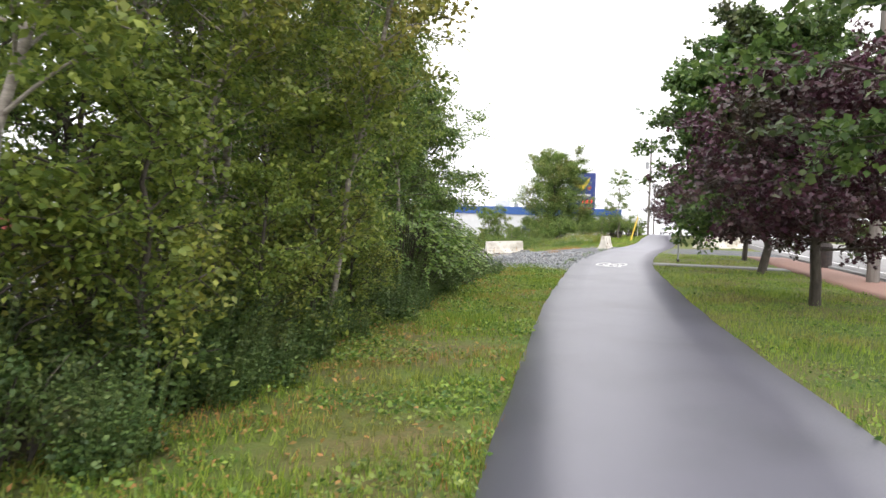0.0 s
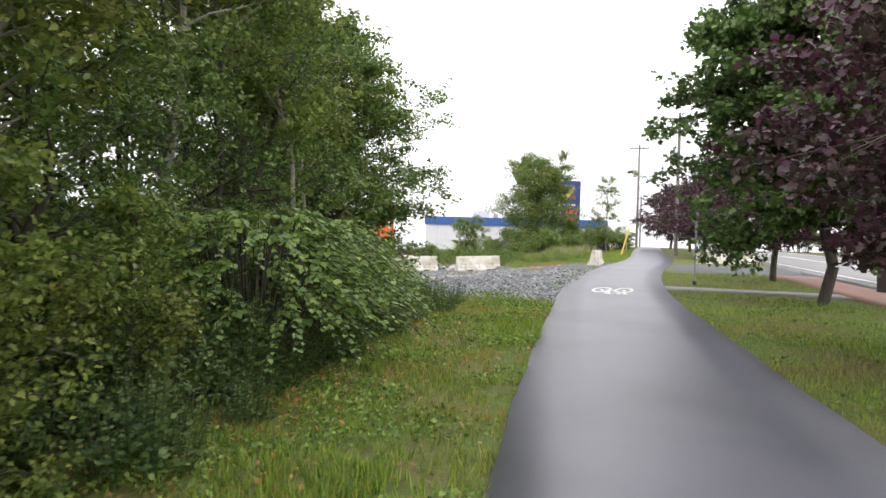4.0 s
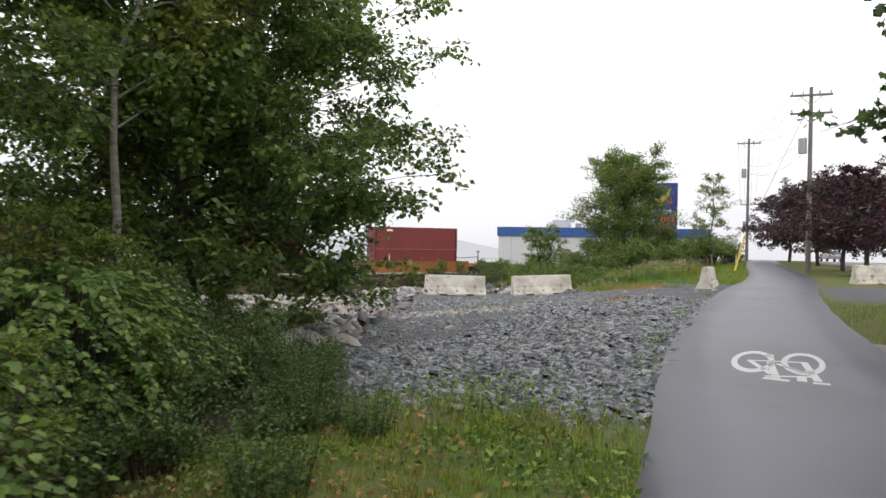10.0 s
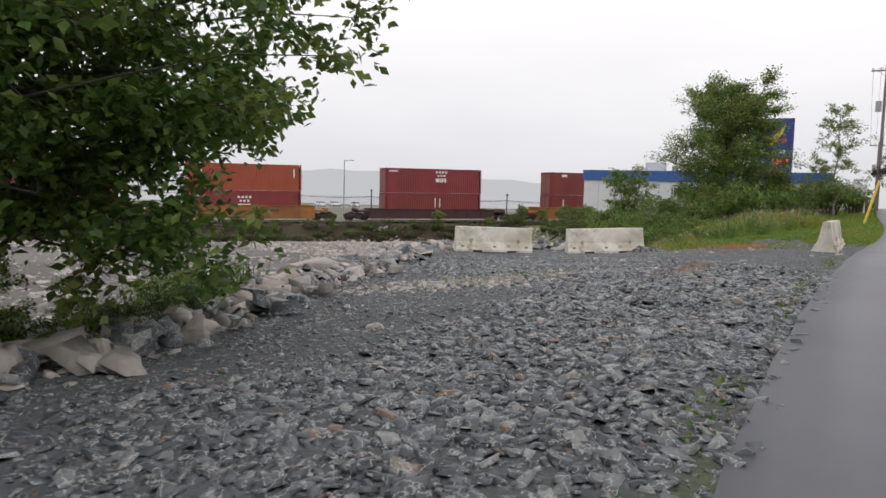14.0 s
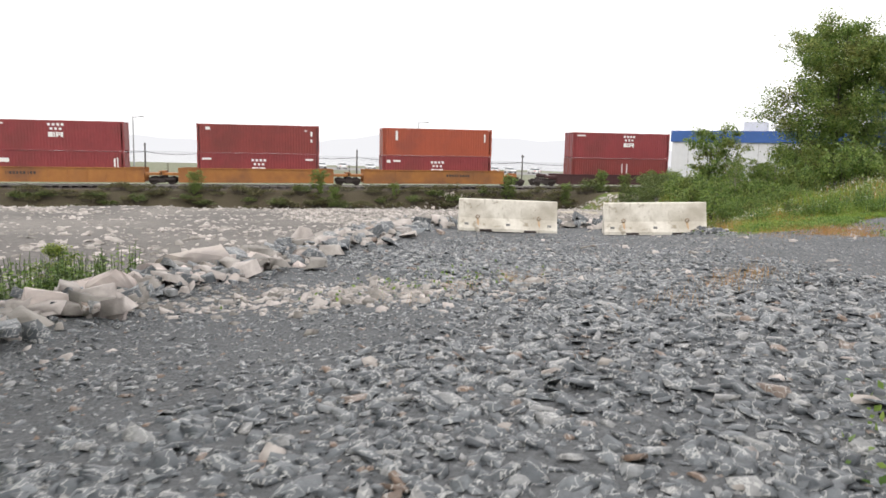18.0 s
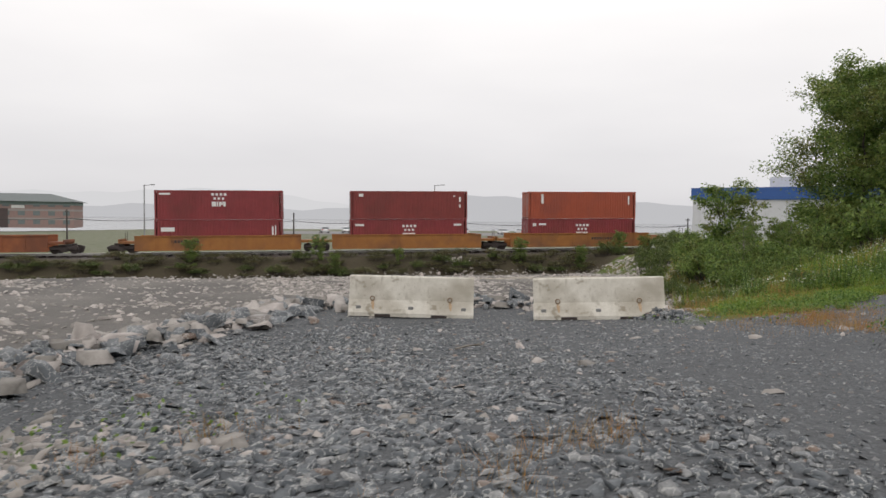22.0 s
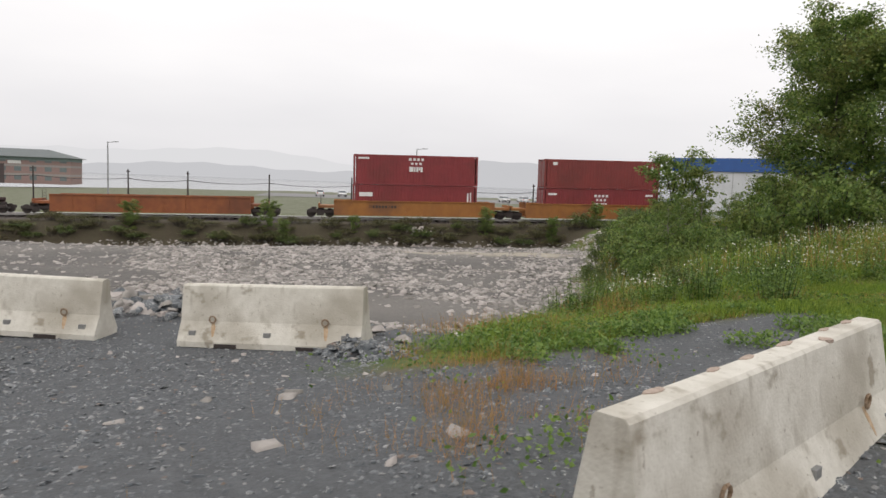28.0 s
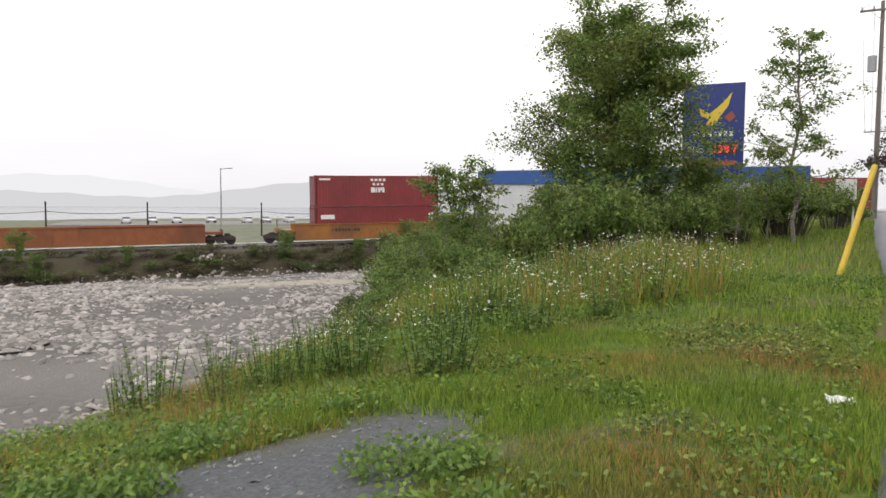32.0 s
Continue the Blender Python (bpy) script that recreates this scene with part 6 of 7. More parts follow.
def logo(mid, z):
    """Plain white shapes: two rows of dots over three blocks."""
    out = [(mid - 0.75 + k * 0.4, mid - 0.5 + k * 0.4, z + 0.62, z + 0.86) for k in range(4)]
    out += [(mid - 0.55 + k * 0.4, mid - 0.32 + k * 0.4, z + 0.22, z + 0.44) for k in range(3)]
    out += [(mid - 0.72, mid - 0.3, z - 0.45, z + 0.02), (mid - 0.24, mid - 0.1, z - 0.45, z + 0.02), (mid - 0.02, mid + 0.16, z - 0.45, z + 0.02), (mid + 0.2, mid + 0.34, z - 0.3, z + 0.02), (mid + 0.38, mid + 0.6, z - 0.45, z + 0.02)]
    return tuple(out)


LOW, HIGH = 0.38, 3.29
ID = ((0.45, 1.5, 2.45, 2.62),)
container(0.0, LOW, M["red_c"], "maroon shipping container in the lower tier", ((0.6, 1.9, 1.75, 2.15), (11.2, 11.35, 1.0, 2.2), (11.5, 11.6, 1.0, 2.3)))
container(0.0, HIGH, M["red_c"], "maroon shipping container with white shapes, stacked on top", ID + logo(6.1, 1.75))
container(19.0, LOW, M["red_c"], "maroon shipping container in the lower tier", ((0.5, 1.4, 2.2, 2.4), (10.8, 11.6, 2.2, 2.4)) + logo(6.1, 1.45))
container(19.0, HIGH, M["red_d"], "dull red shipping container stacked on top", ((0.85, 1.3, 2.3, 2.6), (11.3, 11.5, 1.2, 1.5), (11.3, 11.5, 1.8, 2.3), (10.7, 10.9, 2.3, 2.45)))
container(37.9, LOW, M["red_c"], "maroon shipping container in the lower tier", ((0.5, 0.9, 2.1, 2.4), (1.2, 2.0, 2.2, 2.4)) + logo(6.1, 1.45))
container(37.9, HIGH, M["red_o"], "orange-red shipping container stacked on top", ((1.4, 1.65, 1.6, 2.6), (11.3, 11.45, 1.5, 2.4)))
container(59.8, LOW, M["red_d"], "dull red shipping container in the lower tier", ((6.2, 6.32, 1.2, 2.3), (6.8, 6.92, 1.2, 2.3)))
container(59.8, HIGH, M["red_c"], "maroon shipping container with white shapes, stacked on top", ID + logo(7.0, 1.75))
container(81.6, LOW, M["red_d"], "dull red shipping container in the lower tier", ((2.0, 2.15, 0.9, 2.3),))
container(81.6, HIGH, M["red_d"], "dull red shipping container stacked on top", ((1.7, 2.5, 2.3, 2.6),))
container(102.4, LOW, M["red_o"], "orange-red shipping container in the lower tier")
container(102.4, HIGH, M["orange_c"], "bright orange shipping container stacked on top", ((11.2, 11.6, 1.0, 2.2),))


def truck(parent, y):
    """A rail bogie of two axles."""
    ob = new("bogie")
    ob.parent, ob.location = parent, (0, y, 0)
    for x in (-0.98, 0.98):
        bm = bmesh.new()
        add_box(bm, x - 0.09, x + 0.09, -1.3, 1.3, 0.42, 0.72, 0.04)
        add_box(bm, x - 0.12, x + 0.12, -0.32, 0.32, 0.2, 0.85, 0.04)
        part("side_frame", bm, M["dark"], ob)
    for yy in (-0.88, 0.88):
        bm = bmesh.new()
        for x in (-0.75, 0.75):
            add_tube(bm, (x - 0.065, yy, 0.42), (x + 0.065, yy, 0.42), 0.42, None, 20)
        add_tube(bm, (-0.8, yy, 0.42), (0.8, yy, 0.42), 0.08, None, 8)
        part("wheelset", bm, M["dark"], ob)
    part("bolster", box(-1.1, 1.1, -0.25, 0.25, 0.6, 0.9, 0.03), M["dark"], ob)
    return ob


def well_car(s0, wells, paint, label, top=1.62, low=0.35, marks=()):
    """An articulated well car: wells as (start, end) from s0, bogies at the joints."""
    ob = thing("well_car", Matrix(), label, "rail car", "cars of the train")
    for k, (a, b) in enumerate(wells):
        for side in (-1, 1):
            x0, x1 = sorted((side * 1.3, side * 1.42))
            bm = bmesh.new()
            add_box(bm, x0, x1, a + 1.6, b - 1.6, low, top)
            add_box(bm, min(side * 1.24, side * 1.5), max(side * 1.24, side * 1.5), a + 1.6, b - 1.6, top, top + 0.1)
            add_box(bm, min(side * 1.24, side * 1.48), max(side * 1.24, side * 1.48), a + 1.6, b - 1.6, low - 0.1, low)
            part("side_sill", bm, paint, ob)
            for j in range(1, 9):
                y = a + 1.6 + (b - a - 3.2) * j / 9
                part("rib", box(min(side * 1.42, side * 1.47), max(side * 1.42, side * 1.47), y - 0.05, y + 0.05, low, top), paint, ob)
        part("floor", box(-1.3, 1.3, a + 1.6, b - 1.6, low - 0.08, low), paint, ob)
        for y0, y1 in ((a + 0.1, a + 1.6), (b - 1.6, b - 0.1)):
            bm = box(-1.3, 1.3, y0, y1, 0.95, 1.2, 0.03)
            add_box(bm, -1.42, 1.42, y0 if y0 < (a + b) / 2 - 3 else y1 - 0.12, y0 + 0.12 if y0 < (a + b) / 2 - 3 else y1, 1.0, 1.4)
            part("end_platform", bm, paint, ob)
        bm = bmesh.new()
        for z in (1.3, 1.6, 1.9, 2.15):
            add_tube(bm, (-1.3, a + 0.3, z), (-0.5, a + 0.3, z), 0.015, None, 5)
        add_tube(bm, (-1.3, a + 0.3, 1.2), (-1.3, a + 0.3, 2.15), 0.02, None, 5)
        add_tube(bm, (-0.5, a + 0.3, 1.2), (-0.5, a + 0.3, 2.15), 0.02, None, 5)
        part("grab_rail", bm, M["dark"], ob)
    for y in [wells[0][0] + 0.3] + [w[1] for w in wells[:-1]] + [wells[-1][1] - 0.3]:
        truck(ob, y)
    for y in (wells[0][0] - 0.6, wells[-1][1] + 0.1):
        part("coupler", box(-0.12, 0.12, y, y + 0.5, 0.75, 1.0, 0.03), M["dark"], ob)
    for y0, y1, z0, z1, dark in marks:
        part("marking", box(1.425, 1.432, y0, y1, z0, z1), M["dark" if dark else "mark"], ob)
    RIDE.append((ob, s0, 0.0))
    return ob


def code_bars(y, z, n=9):
    return tuple((y + 0.3 * k, y + 0.3 * k + 0.2, z, z + 0.26, True) for k in range(n))


well_car(0.0, ((-3.4, 15.6), (15.6, 34.3), (34.3, 53.2)), M["well"], "ochre articulated well car carrying stacked containers", marks=code_bars(1.6, 1.0) + code_bars(45.0, 1.0))
well_car(0.0, ((56.4, 75.4),), M["maroon"], "dark maroon well car carrying two containers", top=1.3)
well_car(0.0, ((78.4, 97.2),), M["well"], "ochre well car carrying two containers")
well_car(0.0, ((99.2, 118.0),), M["maroon"], "dark maroon well car carrying two containers", top=1.3)
well_car(0.0, ((-29.0, -8.0),), M["rust"], "empty rust-orange ribbed well car", top=1.75)
well_car(0.0, ((-51.0, -32.2),), M["maroon"], "empty low dark maroon rail car", top=1.2)
well_car(0.0, ((-75.0, -54.2),), M["rust"], "empty rust-orange ribbed well car", top=1.6)
well_car(0.0, ((-98.0, -78.0),), M["rust"], "empty rust-orange ribbed well car", top=1.6)
# rails and ties
for off in (-0.75, 0.75):
    bm = box(-0.035, 0.035, -220, 260, -0.14, -0.004)
    ob = tagged(part("rail", bm, M["rail"], None), kind="structure")
    p = TRACK + TOWARDS * off
    ob.matrix_world = pose(p[0], p[1], RAIL_Z, CLIMB, 0, HEAD)
sleepers = bmesh.new()
for k in range(-150, 200):
    add_box(sleepers, -1.3, 1.3, k * 0.9 - 0.12, k * 0.9 + 0.12, -0.36, -0.15)
ob = tagged(part("sleepers", sleepers, M["dark"], None), "dark timber railway sleepers under the rails", "sleepers", kind="stuff")
ob.matrix_world = pose(TRACK[0], TRACK[1], RAIL_Z, CLIMB, 0, HEAD)

# ---- filling station and its sign ----
STATION = pose(-34.3, 96.5, 0.2, 0, 0, 9)
station = thing("station_building", STATION, "white flat-roofed shop with a blue fascia behind bushes", "building")
bm = box(0, 24, 0, 8, -0.6, 3.9)
part("wall", bm, M["white"], station)
part("fascia", box(-0.15, 24.15, -0.15, 8.15, 3.9, 5.0), M["blue"], station, "blue fascia band")
part("roof_unit", box(6.2, 8.2, 2, 4, 5.0, 6.0, 0.04), M["white"], station, "white rooftop air unit")
part("roof_vent", box(9.0, 9.6, 2, 3, 5.0, 5.6, 0.03), M["steel"], station)
for k in range(7):
    part("wall_joint", box(3.2 * k + 1.6, 3.2 * k + 1.64, -0.02, 0.0, -0.5, 3.9), M["steel"], station)
for x in (13.5, 17.0):
    part("window", box(x, x + 2.6, -0.05, 0.02, 0.9, 3.2), M["window"], station)
part("wall_sign", box(10.6, 12.2, -0.1, -0.02, 1.7, 3.4), M["navy"], station, "small navy wall sign with a yellow shape")
part("sign_shape", box(11.0, 11.8, -0.13, -0.1, 2.2, 2.9, 0.02), M["gold"], station)

sign = thing("price_sign", pose(-14.0, 87.8, 1.35, 0, 0, 10), "tall navy filling-station price sign with a yellow emblem", "sign")
part("panel", box(-1.6, 1.6, -0.2, 0.2, 2.6, 7.85, 0.03), M["navy"], sign)
for x in (-1.2, 1.2):
    part("post", box(x - 0.12, x + 0.12, -0.12, 0.12, -0.4, 2.6), M["steel"], sign)


def sign_part(name, pts, material, z_off=-0.215, label=""):
    bm = bmesh.new()
    f = bm.faces.new([bm.verts.new((x, z_off, z)) for x, z in pts])
    ext = bmesh.ops.extrude_face_region(bm, geom=[f])
    bmesh.ops.translate(bm, verts=[v for v in ext["geom"] if isinstance(v, bmesh.types.BMVert)], vec=(0, 0.02, 0))
    bmesh.ops.recalc_face_normals(bm, faces=bm.faces)
    return part(name, bm, material, sign, label)


sign_part("emblem_wing", [(-0.75, 6.55), (-0.2, 6.2), (0.45, 6.75), (0.95, 7.35), (0.75, 6.6), (0.3, 5.95), (0.1, 5.6), (-0.45, 5.55), (-0.2, 5.9), (-0.7, 6.1)], M["gold"], label="yellow bird-like emblem")
sign_part("emblem_spot", [(0.55, 6.0), (0.95, 6.3), (1.15, 6.0), (0.85, 5.7)], M["red_o"])
for k in range(8):
    part("letter_bar", box(-1.05 + k * 0.27, -0.87 + k * 0.27, -0.225, -0.205, 4.95, 5.2), M["mark"], sign)
part("price_box", box(-0.1, 1.3, -0.23, -0.205, 3.95, 4.6), M["dark"], sign)
PRICE = glow("red_price_lamps", (1.0, 0.03, 0.06), 1.6)


def text_part(words, x, z, size, material, parent, y=-0.235):
    cu = bpy.data.curves.new("words", "FONT")
    cu.body, cu.size, cu.extrude = words, size, 0.004
    tmp = bpy.data.objects.new("words", cu)
    me = bpy.data.meshes.new_from_object(tmp)
    bpy.data.objects.remove(tmp)
    me.materials.clear()
    me.materials.append(material)
    ob = new("lettering", me)
    ob.parent = parent
    ob.matrix_local = pose(x, y, z, 90, 0, 0)
    return ob


text_part("138.7", -0.02, 4.05, 0.6, PRICE, sign)
text_part("Reg", -1.2, 4.1, 0.45, M["mark"], sign)
part("lower_strip", box(-0.5, 1.2, -0.225, -0.205, 3.3, 3.6), M["red_o"], sign, "orange strip")

# ---- poles ----


def utility_pole(x, y, height, arms, label):
    z = float(ground_z(x, y))
    ob = thing("utility_pole", pose(x, y, z, 0, 0, 5), label, "utility pole", "utility poles")
    part("pole", tube((0, 0, -0.3), (0, 0, height), 0.16, 0.1, 12), M["pole"], ob)
    for k in range(arms):
        zz = height - 0.5 - 1.1 * k
        arm = part("crossarm", box(-1.15, 1.15, -0.16, -0.06, zz - 0.06, zz + 0.06, 0.01), M["pole"], ob)
        for xx in (-1.05, -0.45, 0.45, 1.05):
            part("insulator", tube((xx, -0.11, zz + 0.06), (xx, -0.11, zz + 0.26), 0.045, 0.03, 8), M["steel"], arm)
        br = bmesh.new()
        for sx in (-0.6, 0.6):
            add_tube(br, (sx, -0.11, zz - 0.05), (0, -0.11, zz - 0.6), 0.02, None, 5)
        part("brace", br, M["steel"], arm)
    part("transformer", tube((-0.42, 0, height - 4.0), (-0.42, 0, height - 3.1), 0.24, None, 12), M["steel"], ob, "grey transformer can")
    return ob


utility_pole(-1.7, 64.4, 11.2, 2, "grey wooden utility pole with two crossarms")
utility_pole(-6.45, 95.0, 12.6, 1, "grey wooden utility pole with crossarm and transformer")
utility_pole(-8.2, 135.0, 11.0, 1, "distant grey wooden utility pole")

spans = (((-1.7, 64.4), (-6.45, 95.0), 10.7, 12.1), ((-6.45, 95.0), (-8.2, 135.0), 12.1, 10.5))
for (ax, ay), (bx, by), ha, hb in spans:
    bm = bmesh.new()
    za, zb = float(ground_z(ax, ay)) + ha, float(ground_z(bx, by)) + hb
    for o, drop in ((-1.0, 0.2), (-0.4, 0.2), (0.4, 0.2), (1.0, 0.2), (0.0, -2.2), (0.1, -3.0)):
        k = 0.25 if (by < 30) else 1.0
        pts = [Vector((ax + (bx - ax) * q / 8 + o * (1 + (k - 1) * q / 8), ay + (by - ay) * q / 8, za + (zb - za) * q / 8 + drop - 0.9 * (1 - (q / 4 - 1) ** 2))) for q in range(9)]
        for a, b in zip(pts, pts[1:]):
            add_tube(bm, a, b, 0.011, None, 4)
    tagged(part("overhead_wire", bm, M["wire"], None), "thin dark wires strung between the utility poles", "wire", "road wires")
guy = thing("guy_guard", pose(-5.7, 62.5, 1.08), "yellow plastic guard on a slanting guy wire", "guy wire")
part("guard", tube((0, 0, -0.1), (0.5, 1.1, 2.2), 0.06, None, 10), M["yellow"], guy)
part("wire", tube((0.5, 1.1, 2.2), (3.8, 2.2, 10.0), 0.012, None, 5), M["wire"], guy)

post = thing("sign_post", pose(-0.85, 30.9, float(ground_z(-0.85, 30.9))), "thin grey steel sign post seen edge-on", "sign post")
part("post", tube((0, 0, -0.2), (0, 0, 2.9), 0.035, None, 8), M["steel"], post)
part("footing", tube((0, 0, -0.1), (0, 0, 0.12), 0.06, None, 8), M["dark"], post)
part("sign_plate", box(0.02, 0.05, -0.02, 0.5, 2.15, 2.85), M["steel"], post)
short = thing("timber_post", pose(4.8, 23.7, float(ground_z(4.8, 23.7))), "thick weathered timber pole by the pavement", "utility pole")
part("pole", tube((0, 0, -0.3), (0, 0, 9.0), 0.18, 0.13, 12), M["pole"], short)
bin_ = thing("litter_bin", pose(4.6, 31.0, float(ground_z(4.6, 31.0))), "dark round litter bin on the brick pavement", "bin")
part("body", tube((0, 0, 0), (0, 0, 0.85), 0.26, 0.28, 16), M["dark"], bin_)
part("lid", tube((0, 0, 0.85), (0, 0, 1.0), 0.29, 0.2, 16), M["dark"], bin_)

# ---- beyond the railway: lamp posts, parking, brick blocks ----


def lamp_post(x, y, h, arm=1.0):
    ob = thing("lamp_post", pose(x, y, -1.9, 0, 0, 30), "slim grey lamp post beyond the railway", "lamp post", "lamp posts")
    part("pole", tube((0, 0, -0.2), (0, 0, h), 0.11, 0.07, 8), M["steel"], ob)
    part("arm", tube((0, 0, h - 0.1), (arm, 0, h), 0.05, 0.04, 6), M["steel"], ob)
    part("head", box(arm - 0.1, arm + 0.5, -0.13, 0.13, h - 0.06, h + 0.06, 0.02), M["steel"], ob)
    return ob


lamp_post(-94.9, 70.2, 7.7)
lamp_post(-76.8, 104.4, 8.7)


def line_pole(s, off, h):
    p = TRACK + ALONG * s - TOWARDS * off
    ob = thing("line_pole", pose(p[0], p[1], -1.9, 0, 0, HEAD), "dark railway line pole with a short crossarm", "pole", "line poles")
    part("pole", tube((0, 0, -0.2), (0, 0, h), 0.12, 0.09, 8), M["dark"], ob)
    part("crossarm", box(-0.6, 0.6, -0.06, 0.06, h - 0.35, h - 0.22), M["dark"], ob)
    return p


last = None
for s in (-58, -46, -34, -22, -10.1, -2.4, 8.4, 19.7, 33.7, 46, 58, 70):
    p = line_pole(s, 30.0, 4.45)
    if last is not None:
        bm = bmesh.new()
        for o in (-0.5, 0.5):
            pts = [Vector((last[0] + (p[0] - last[0]) * q / 6 + o * TOWARDS[0], last[1] + (p[1] - last[1]) * q / 6 + o * TOWARDS[1], 1.35 - 0.3 * (1 - (q / 3 - 1) ** 2))) for q in range(7)]
            for a, b in zip(pts, pts[1:]):
                add_tube(bm, a, b, 0.028, None, 4)
        tagged(part("overhead_wire", bm, M["wire"], None), "sagging dark wires between the line poles", "wire", "line wires")
    last = p


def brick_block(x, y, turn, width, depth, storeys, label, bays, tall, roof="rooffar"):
    """A hip-roofed block of red brick with pale bands at each floor, tall glazed grey bays, balconies before dark shade
    plates and rows of windows.
    """
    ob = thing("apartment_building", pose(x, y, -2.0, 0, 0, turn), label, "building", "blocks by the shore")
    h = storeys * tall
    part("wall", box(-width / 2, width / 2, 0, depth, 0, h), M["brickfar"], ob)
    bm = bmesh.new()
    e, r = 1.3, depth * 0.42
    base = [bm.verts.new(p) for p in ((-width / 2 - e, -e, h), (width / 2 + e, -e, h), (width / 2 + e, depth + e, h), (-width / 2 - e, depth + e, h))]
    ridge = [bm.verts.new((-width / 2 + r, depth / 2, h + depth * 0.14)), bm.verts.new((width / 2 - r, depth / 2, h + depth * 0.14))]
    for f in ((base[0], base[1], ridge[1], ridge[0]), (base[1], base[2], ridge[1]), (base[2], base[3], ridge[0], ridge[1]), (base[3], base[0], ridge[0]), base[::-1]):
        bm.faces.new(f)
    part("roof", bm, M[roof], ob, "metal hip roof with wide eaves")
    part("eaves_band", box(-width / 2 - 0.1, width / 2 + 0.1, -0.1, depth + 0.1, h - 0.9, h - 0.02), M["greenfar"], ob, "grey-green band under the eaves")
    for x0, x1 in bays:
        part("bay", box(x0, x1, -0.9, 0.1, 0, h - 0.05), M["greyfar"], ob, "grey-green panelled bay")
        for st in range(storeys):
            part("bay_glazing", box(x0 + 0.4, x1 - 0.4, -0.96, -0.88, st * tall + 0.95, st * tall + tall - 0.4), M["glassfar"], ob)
        # flat dark plate on the wall; the recess's shade is only its colour
        part("balcony_shade_plate", box(x0 - 2.6, x0 - 0.2, -0.05, 0.1, 0, h - 1.0), M["shadefar"], ob, "dark plate painted as the shade of a balcony recess")
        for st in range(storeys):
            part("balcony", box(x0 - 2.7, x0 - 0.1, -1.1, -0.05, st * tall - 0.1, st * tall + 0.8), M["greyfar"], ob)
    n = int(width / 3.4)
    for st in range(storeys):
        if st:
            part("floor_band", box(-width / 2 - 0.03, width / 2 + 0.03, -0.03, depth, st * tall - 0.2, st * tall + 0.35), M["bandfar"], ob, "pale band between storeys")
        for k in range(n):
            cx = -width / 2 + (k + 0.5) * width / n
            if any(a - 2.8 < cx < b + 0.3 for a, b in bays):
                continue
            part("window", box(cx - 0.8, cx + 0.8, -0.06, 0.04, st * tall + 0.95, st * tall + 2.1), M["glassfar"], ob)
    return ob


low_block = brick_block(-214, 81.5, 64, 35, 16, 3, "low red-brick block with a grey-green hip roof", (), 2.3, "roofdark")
# entrance shade as a dark plate, no opening is cut
part("entrance_shade_plate", box(-2.6, 2.2, -0.12, 0.1, 0, 5.0), M["shadefar"], low_block, "dark plate painted as the shade of the entrance bay")
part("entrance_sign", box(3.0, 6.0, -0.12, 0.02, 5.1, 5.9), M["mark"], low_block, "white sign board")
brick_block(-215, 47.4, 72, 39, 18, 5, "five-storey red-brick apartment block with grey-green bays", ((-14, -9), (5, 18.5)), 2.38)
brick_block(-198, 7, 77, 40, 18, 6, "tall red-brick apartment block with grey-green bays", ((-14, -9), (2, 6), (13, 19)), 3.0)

# ---- road traffic and small things ----
M["car_white"] = mat("white_car_paint", (0.75, 0.75, 0.75), (0.7, 0.7, 0.7), 2, 0.25)
M["car_silver"] = mat("silver_car_paint", (0.32, 0.34, 0.37), (0.28, 0.3, 0.33), 2, 0.25, 0.4)
M["tyre"] = mat("black_tyre_rubber", (0.025, 0.025, 0.025), (0.035, 0.035, 0.035), 8, 0.85)
M["lamp_glass"] = mat("clear_lamp_glass", (0.7, 0.7, 0.68), (0.6, 0.6, 0.6), 3, 0.15)
M["tail"] = mat("red_lamp_glass", (0.45, 0.02, 0.02), (0.35, 0.02, 0.02), 3, 0.2)


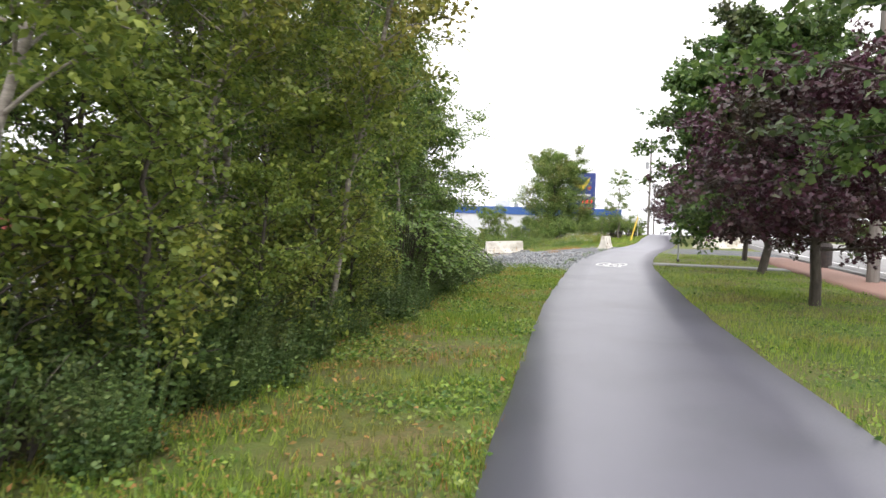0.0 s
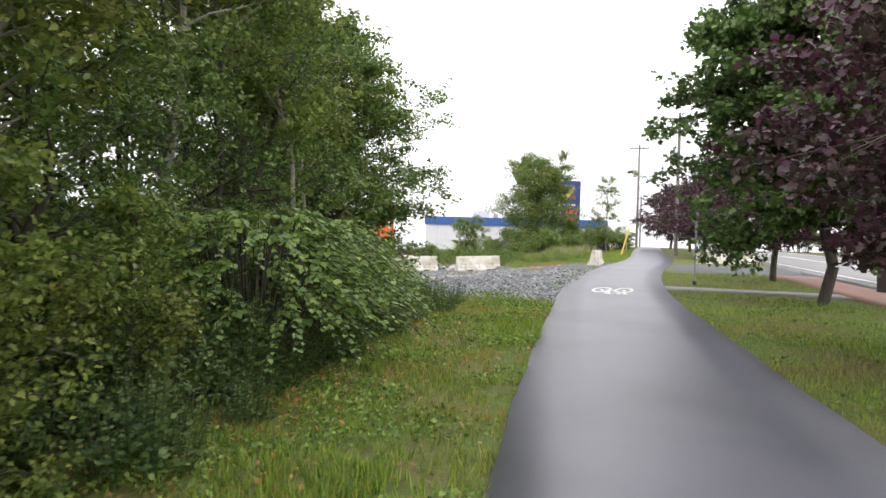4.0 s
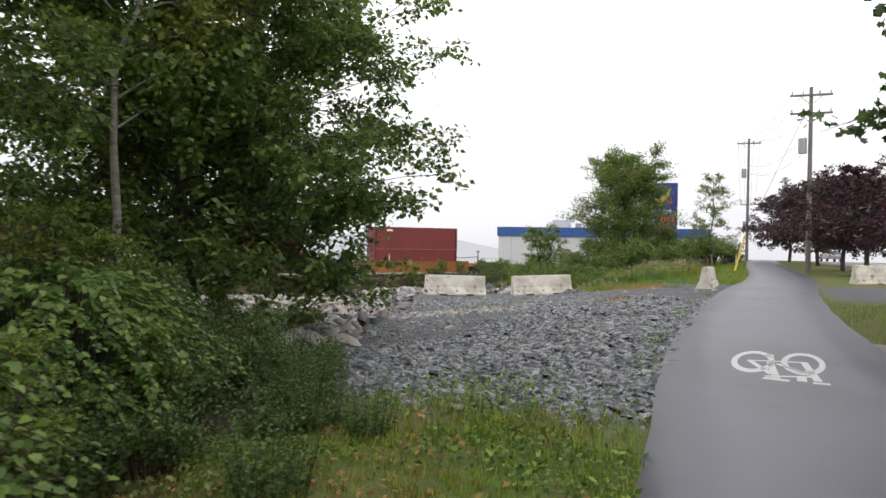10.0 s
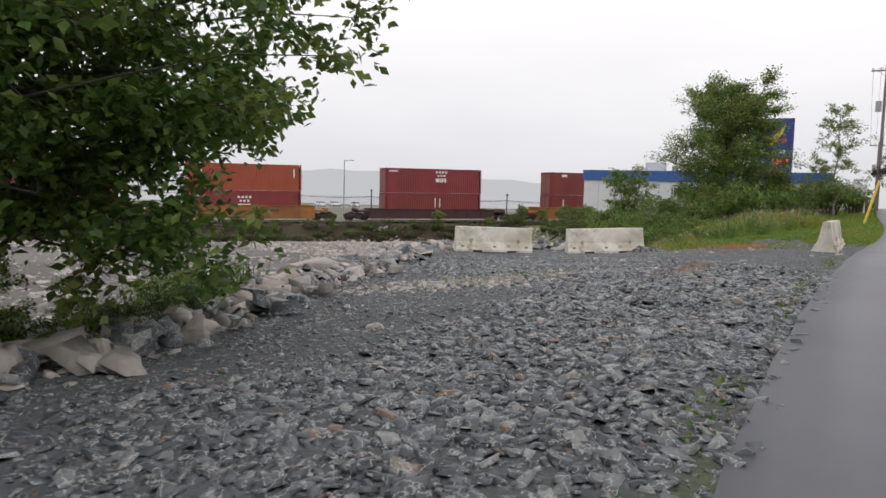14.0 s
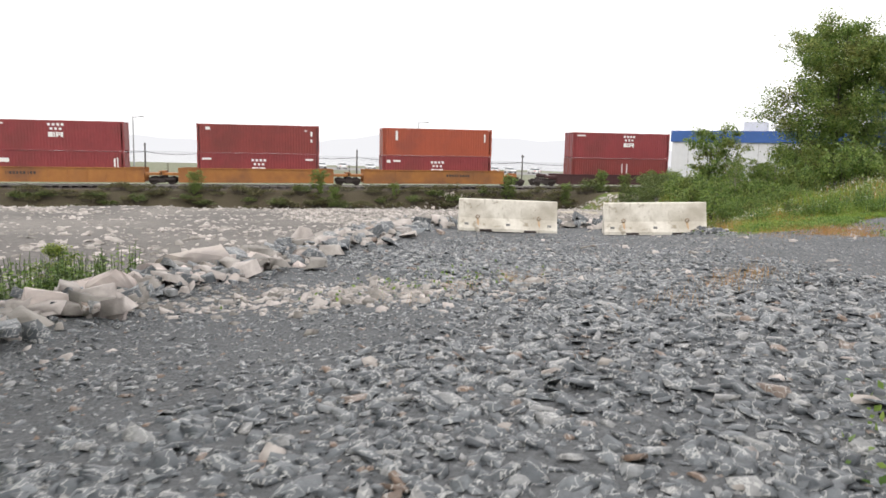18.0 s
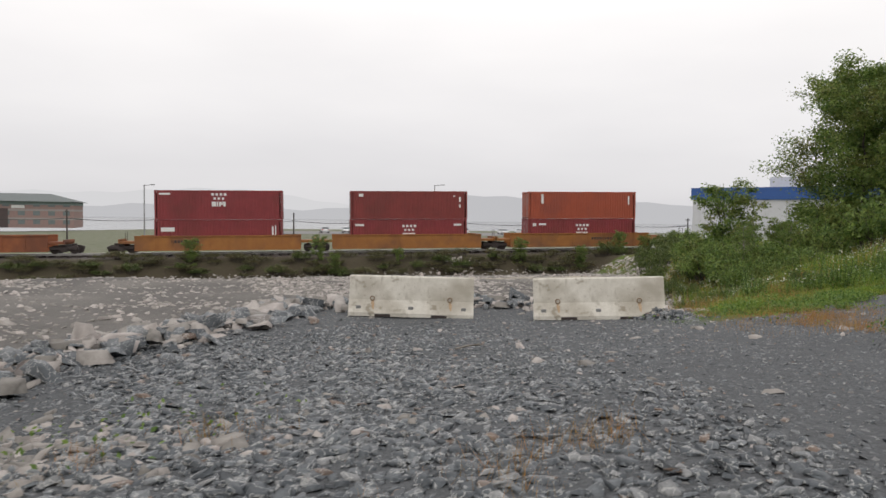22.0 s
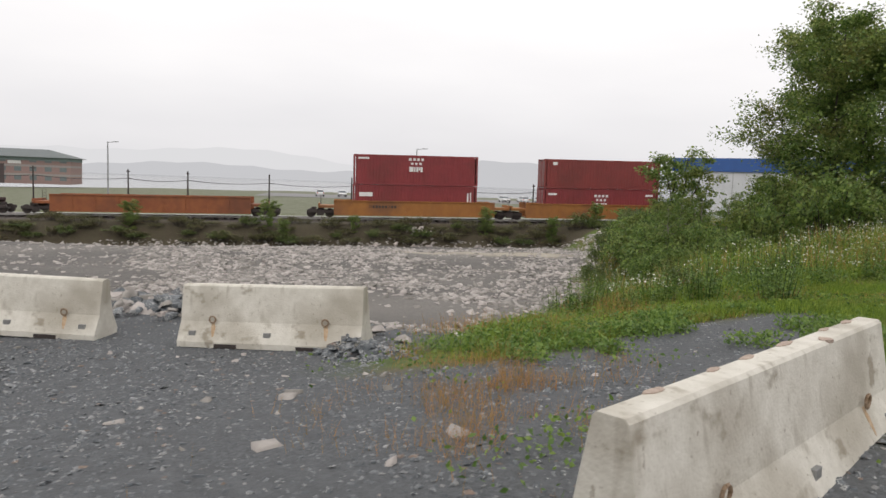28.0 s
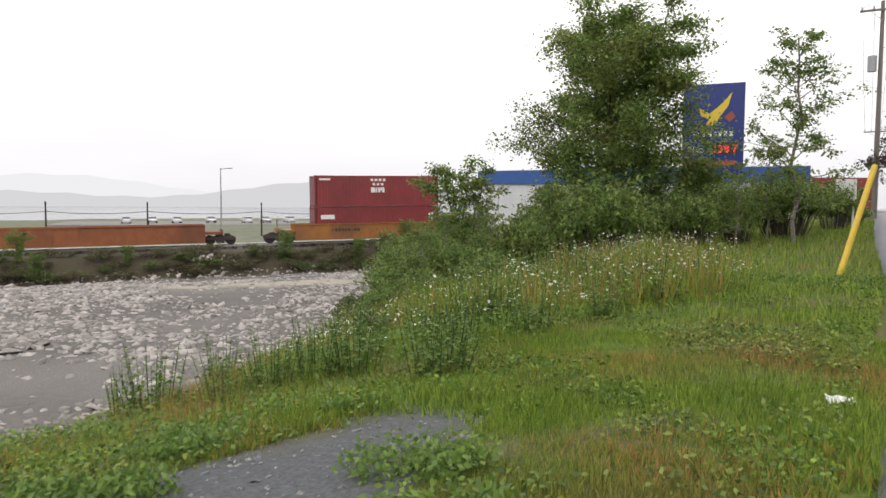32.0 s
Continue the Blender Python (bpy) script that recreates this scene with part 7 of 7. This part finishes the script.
def car(m, paint, label, group):
    """A small hatchback that drives towards +y: body, glasshouse, wheels, lamps, bumpers."""
    ob = thing("car", m, label, "car", group)
    side = [(-2.1, 0.35), (-2.15, 0.75), (-2.0, 0.95), (-0.9, 0.98), (0.95, 0.95), (1.9, 0.82), (2.1, 0.65), (2.1, 0.35)]
    bm = bmesh.new()
    rings = [[bm.verts.new((x, y, z)) for y, z in side] for x in (-0.86, 0.86)]
    n = len(side)
    for i in range(n):
        bm.faces.new((rings[0][i], rings[0][(i + 1) % n], rings[1][(i + 1) % n], rings[1][i]))
    bm.faces.new(rings[0][::-1])
    bm.faces.new(rings[1])
    bmesh.ops.recalc_face_normals(bm, faces=bm.faces)
    bmesh.ops.bevel(bm, geom=list(bm.edges), offset=0.05, segments=2, affect="EDGES", profile=0.5)
    part("body", bm, paint, ob)
    for name, material, cut, grow_by in (("glasshouse", M["window"], 0.0, 0.0), ("roof", paint, 1.0, 0.02)):
        bm = bmesh.new()
        z0, z1 = (0.93, 1.4) if cut == 0 else (1.38, 1.46)
        y = (-1.85, 1.05, -1.5, 0.3) if cut == 0 else (-1.55, 0.35, -1.4, 0.15)
        w0, w1 = (0.8, 0.64) if cut == 0 else (0.66, 0.58)
        lo = [bm.verts.new(p) for p in ((-w0, y[0], z0), (w0, y[0], z0), (w0, y[1], z0), (-w0, y[1], z0))]
        hi = [bm.verts.new(p) for p in ((-w1, y[2], z1), (w1, y[2], z1), (w1, y[3], z1), (-w1, y[3], z1))]
        for i in range(4):
            bm.faces.new((lo[i], lo[(i + 1) % 4], hi[(i + 1) % 4], hi[i]))
        bm.faces.new(hi)
        bm.faces.new(lo[::-1])
        bmesh.ops.bevel(bm, geom=list(bm.edges), offset=0.02, segments=1, affect="EDGES", profile=0.5)
        part(name, bm, material, ob)
    for x in (-0.8, 0.8):
        for y in (-1.3, 1.3):
            wheel = part("wheel", tube((x - 0.1, y, 0.31), (x + 0.1, y, 0.31), 0.31, None, 18), M["tyre"], ob)
            part("rim", tube((x - 0.115, y, 0.31), (x + 0.115, y, 0.31), 0.18, None, 12), M["steel"], wheel)
        part("headlight", box(x * 0.8 - 0.16, x * 0.8 + 0.16, 2.0, 2.12, 0.6, 0.76, 0.02), M["lamp_glass"], ob)
        part("tail_light", box(x * 0.85 - 0.1, x * 0.85 + 0.1, -2.16, -2.06, 0.65, 0.9, 0.02), M["tail"], ob)
    part("bumper", box(-0.84, 0.84, 2.04, 2.16, 0.35, 0.55, 0.03), M["dark"], ob)
    part("number_plate", box(-0.22, 0.22, 2.16, 2.175, 0.4, 0.5), M["mark"], ob)
    return ob


def road_pose(y, off, back):
    x0, x1 = float(ROAD_L(y - 1)) + off, float(ROAD_L(y + 1)) + off
    return pose((x0 + x1) / 2, y, float(path_z(y)) + 0.03, 0, 0, math.degrees(math.atan2(-(x1 - x0), 2)) + (180 if back else 0))


white_car = car(road_pose(138, 3, True), M["car_white"], "white hatchback driving down the road", "road traffic")
silver_car = car(road_pose(108, 8, False), M["car_silver"], "silver hatchback driving away along the road", "road traffic")
rng = np.random.default_rng(17)
for k in range(11):
    s = TRACK + ALONG * (12 + 6.2 * k + rng.uniform(-2, 2)) - TOWARDS * (96 + rng.uniform(-2, 2))
    copy_thing(white_car, pose(s[0], s[1], -1.85, 0, 0, 60 + (180 if k % 2 else 0)))["label"] = "white car parked beyond the railway"

litter = thing("paper_litter", pose(-4.9, 52.5, float(ground_z(-4.9, 52.5)) + 0.05, 0, 0, 20), "crumpled white paper on the grass", "litter")
bm = bmesh.new()
bmesh.ops.create_grid(bm, x_segments=7, y_segments=5, size=0.09)
r = random.Random(3)
for v in bm.verts:
    v.co.z += r.uniform(-0.03, 0.04)
    v.co.y *= 0.7
bmesh.ops.solidify(bm, geom=bm.faces, thickness=0.003)
part("sheet", bm, M["mark"], litter)
box_sign = thing("notice_box", pose(-7.0, 82.0, float(ground_z(-7.0, 82)) + 0.3), "small white notice box on two legs", "sign")
part("panel", box(-0.4, 0.4, -0.08, 0.08, 1.0, 1.9, 0.02), M["mark"], box_sign)
for x in (-0.3, 0.3):
    part("leg", box(x - 0.04, x + 0.04, -0.04, 0.04, -0.2, 1.0), M["mark"], box_sign)

# ---- things that move ----


LAG = lambda t: float(np.interp(t, [0, 6, 9, 13, 16, 19, 23, 26, 32], [11.2, 7.2, 5.1, 2.9, 1.5, 0.35, 0.0, -0.1, -0.3]))


def motions():
    for ob, s, z in RIDE:
        rows = []
        for k in range(17):
            t = k * 2.0
            at = s + 3.92 * (t - 23.0) + LAG(t)
            p = TRACK + ALONG * at
            rows.append((t, pose(p[0], p[1], RAIL_Z + GRADE * at + z, CLIMB, 0, HEAD)))
        walk(ob, rows)
    times = (0, 1, 2, 2.5, 4, 5.5, 6, 8, 9.5, 11, 12, 13, 16, 20, 26, 32)
    for ob, off, back, where in ((white_car, 3.0, True, lambda t: 138 - 6.5 * min(t, 1) - 9.2 * max(0.0, t - 1)),
                                 (silver_car, 8.0, False, lambda t: float(np.interp(t, [0, 3, 9.5, 11, 13, 32], [107, 109, 122, 125, 133, 215])))):
        walk(ob, [(t, road_pose(max(-28.0, where(t)), off, back)) for t in times])


motions()
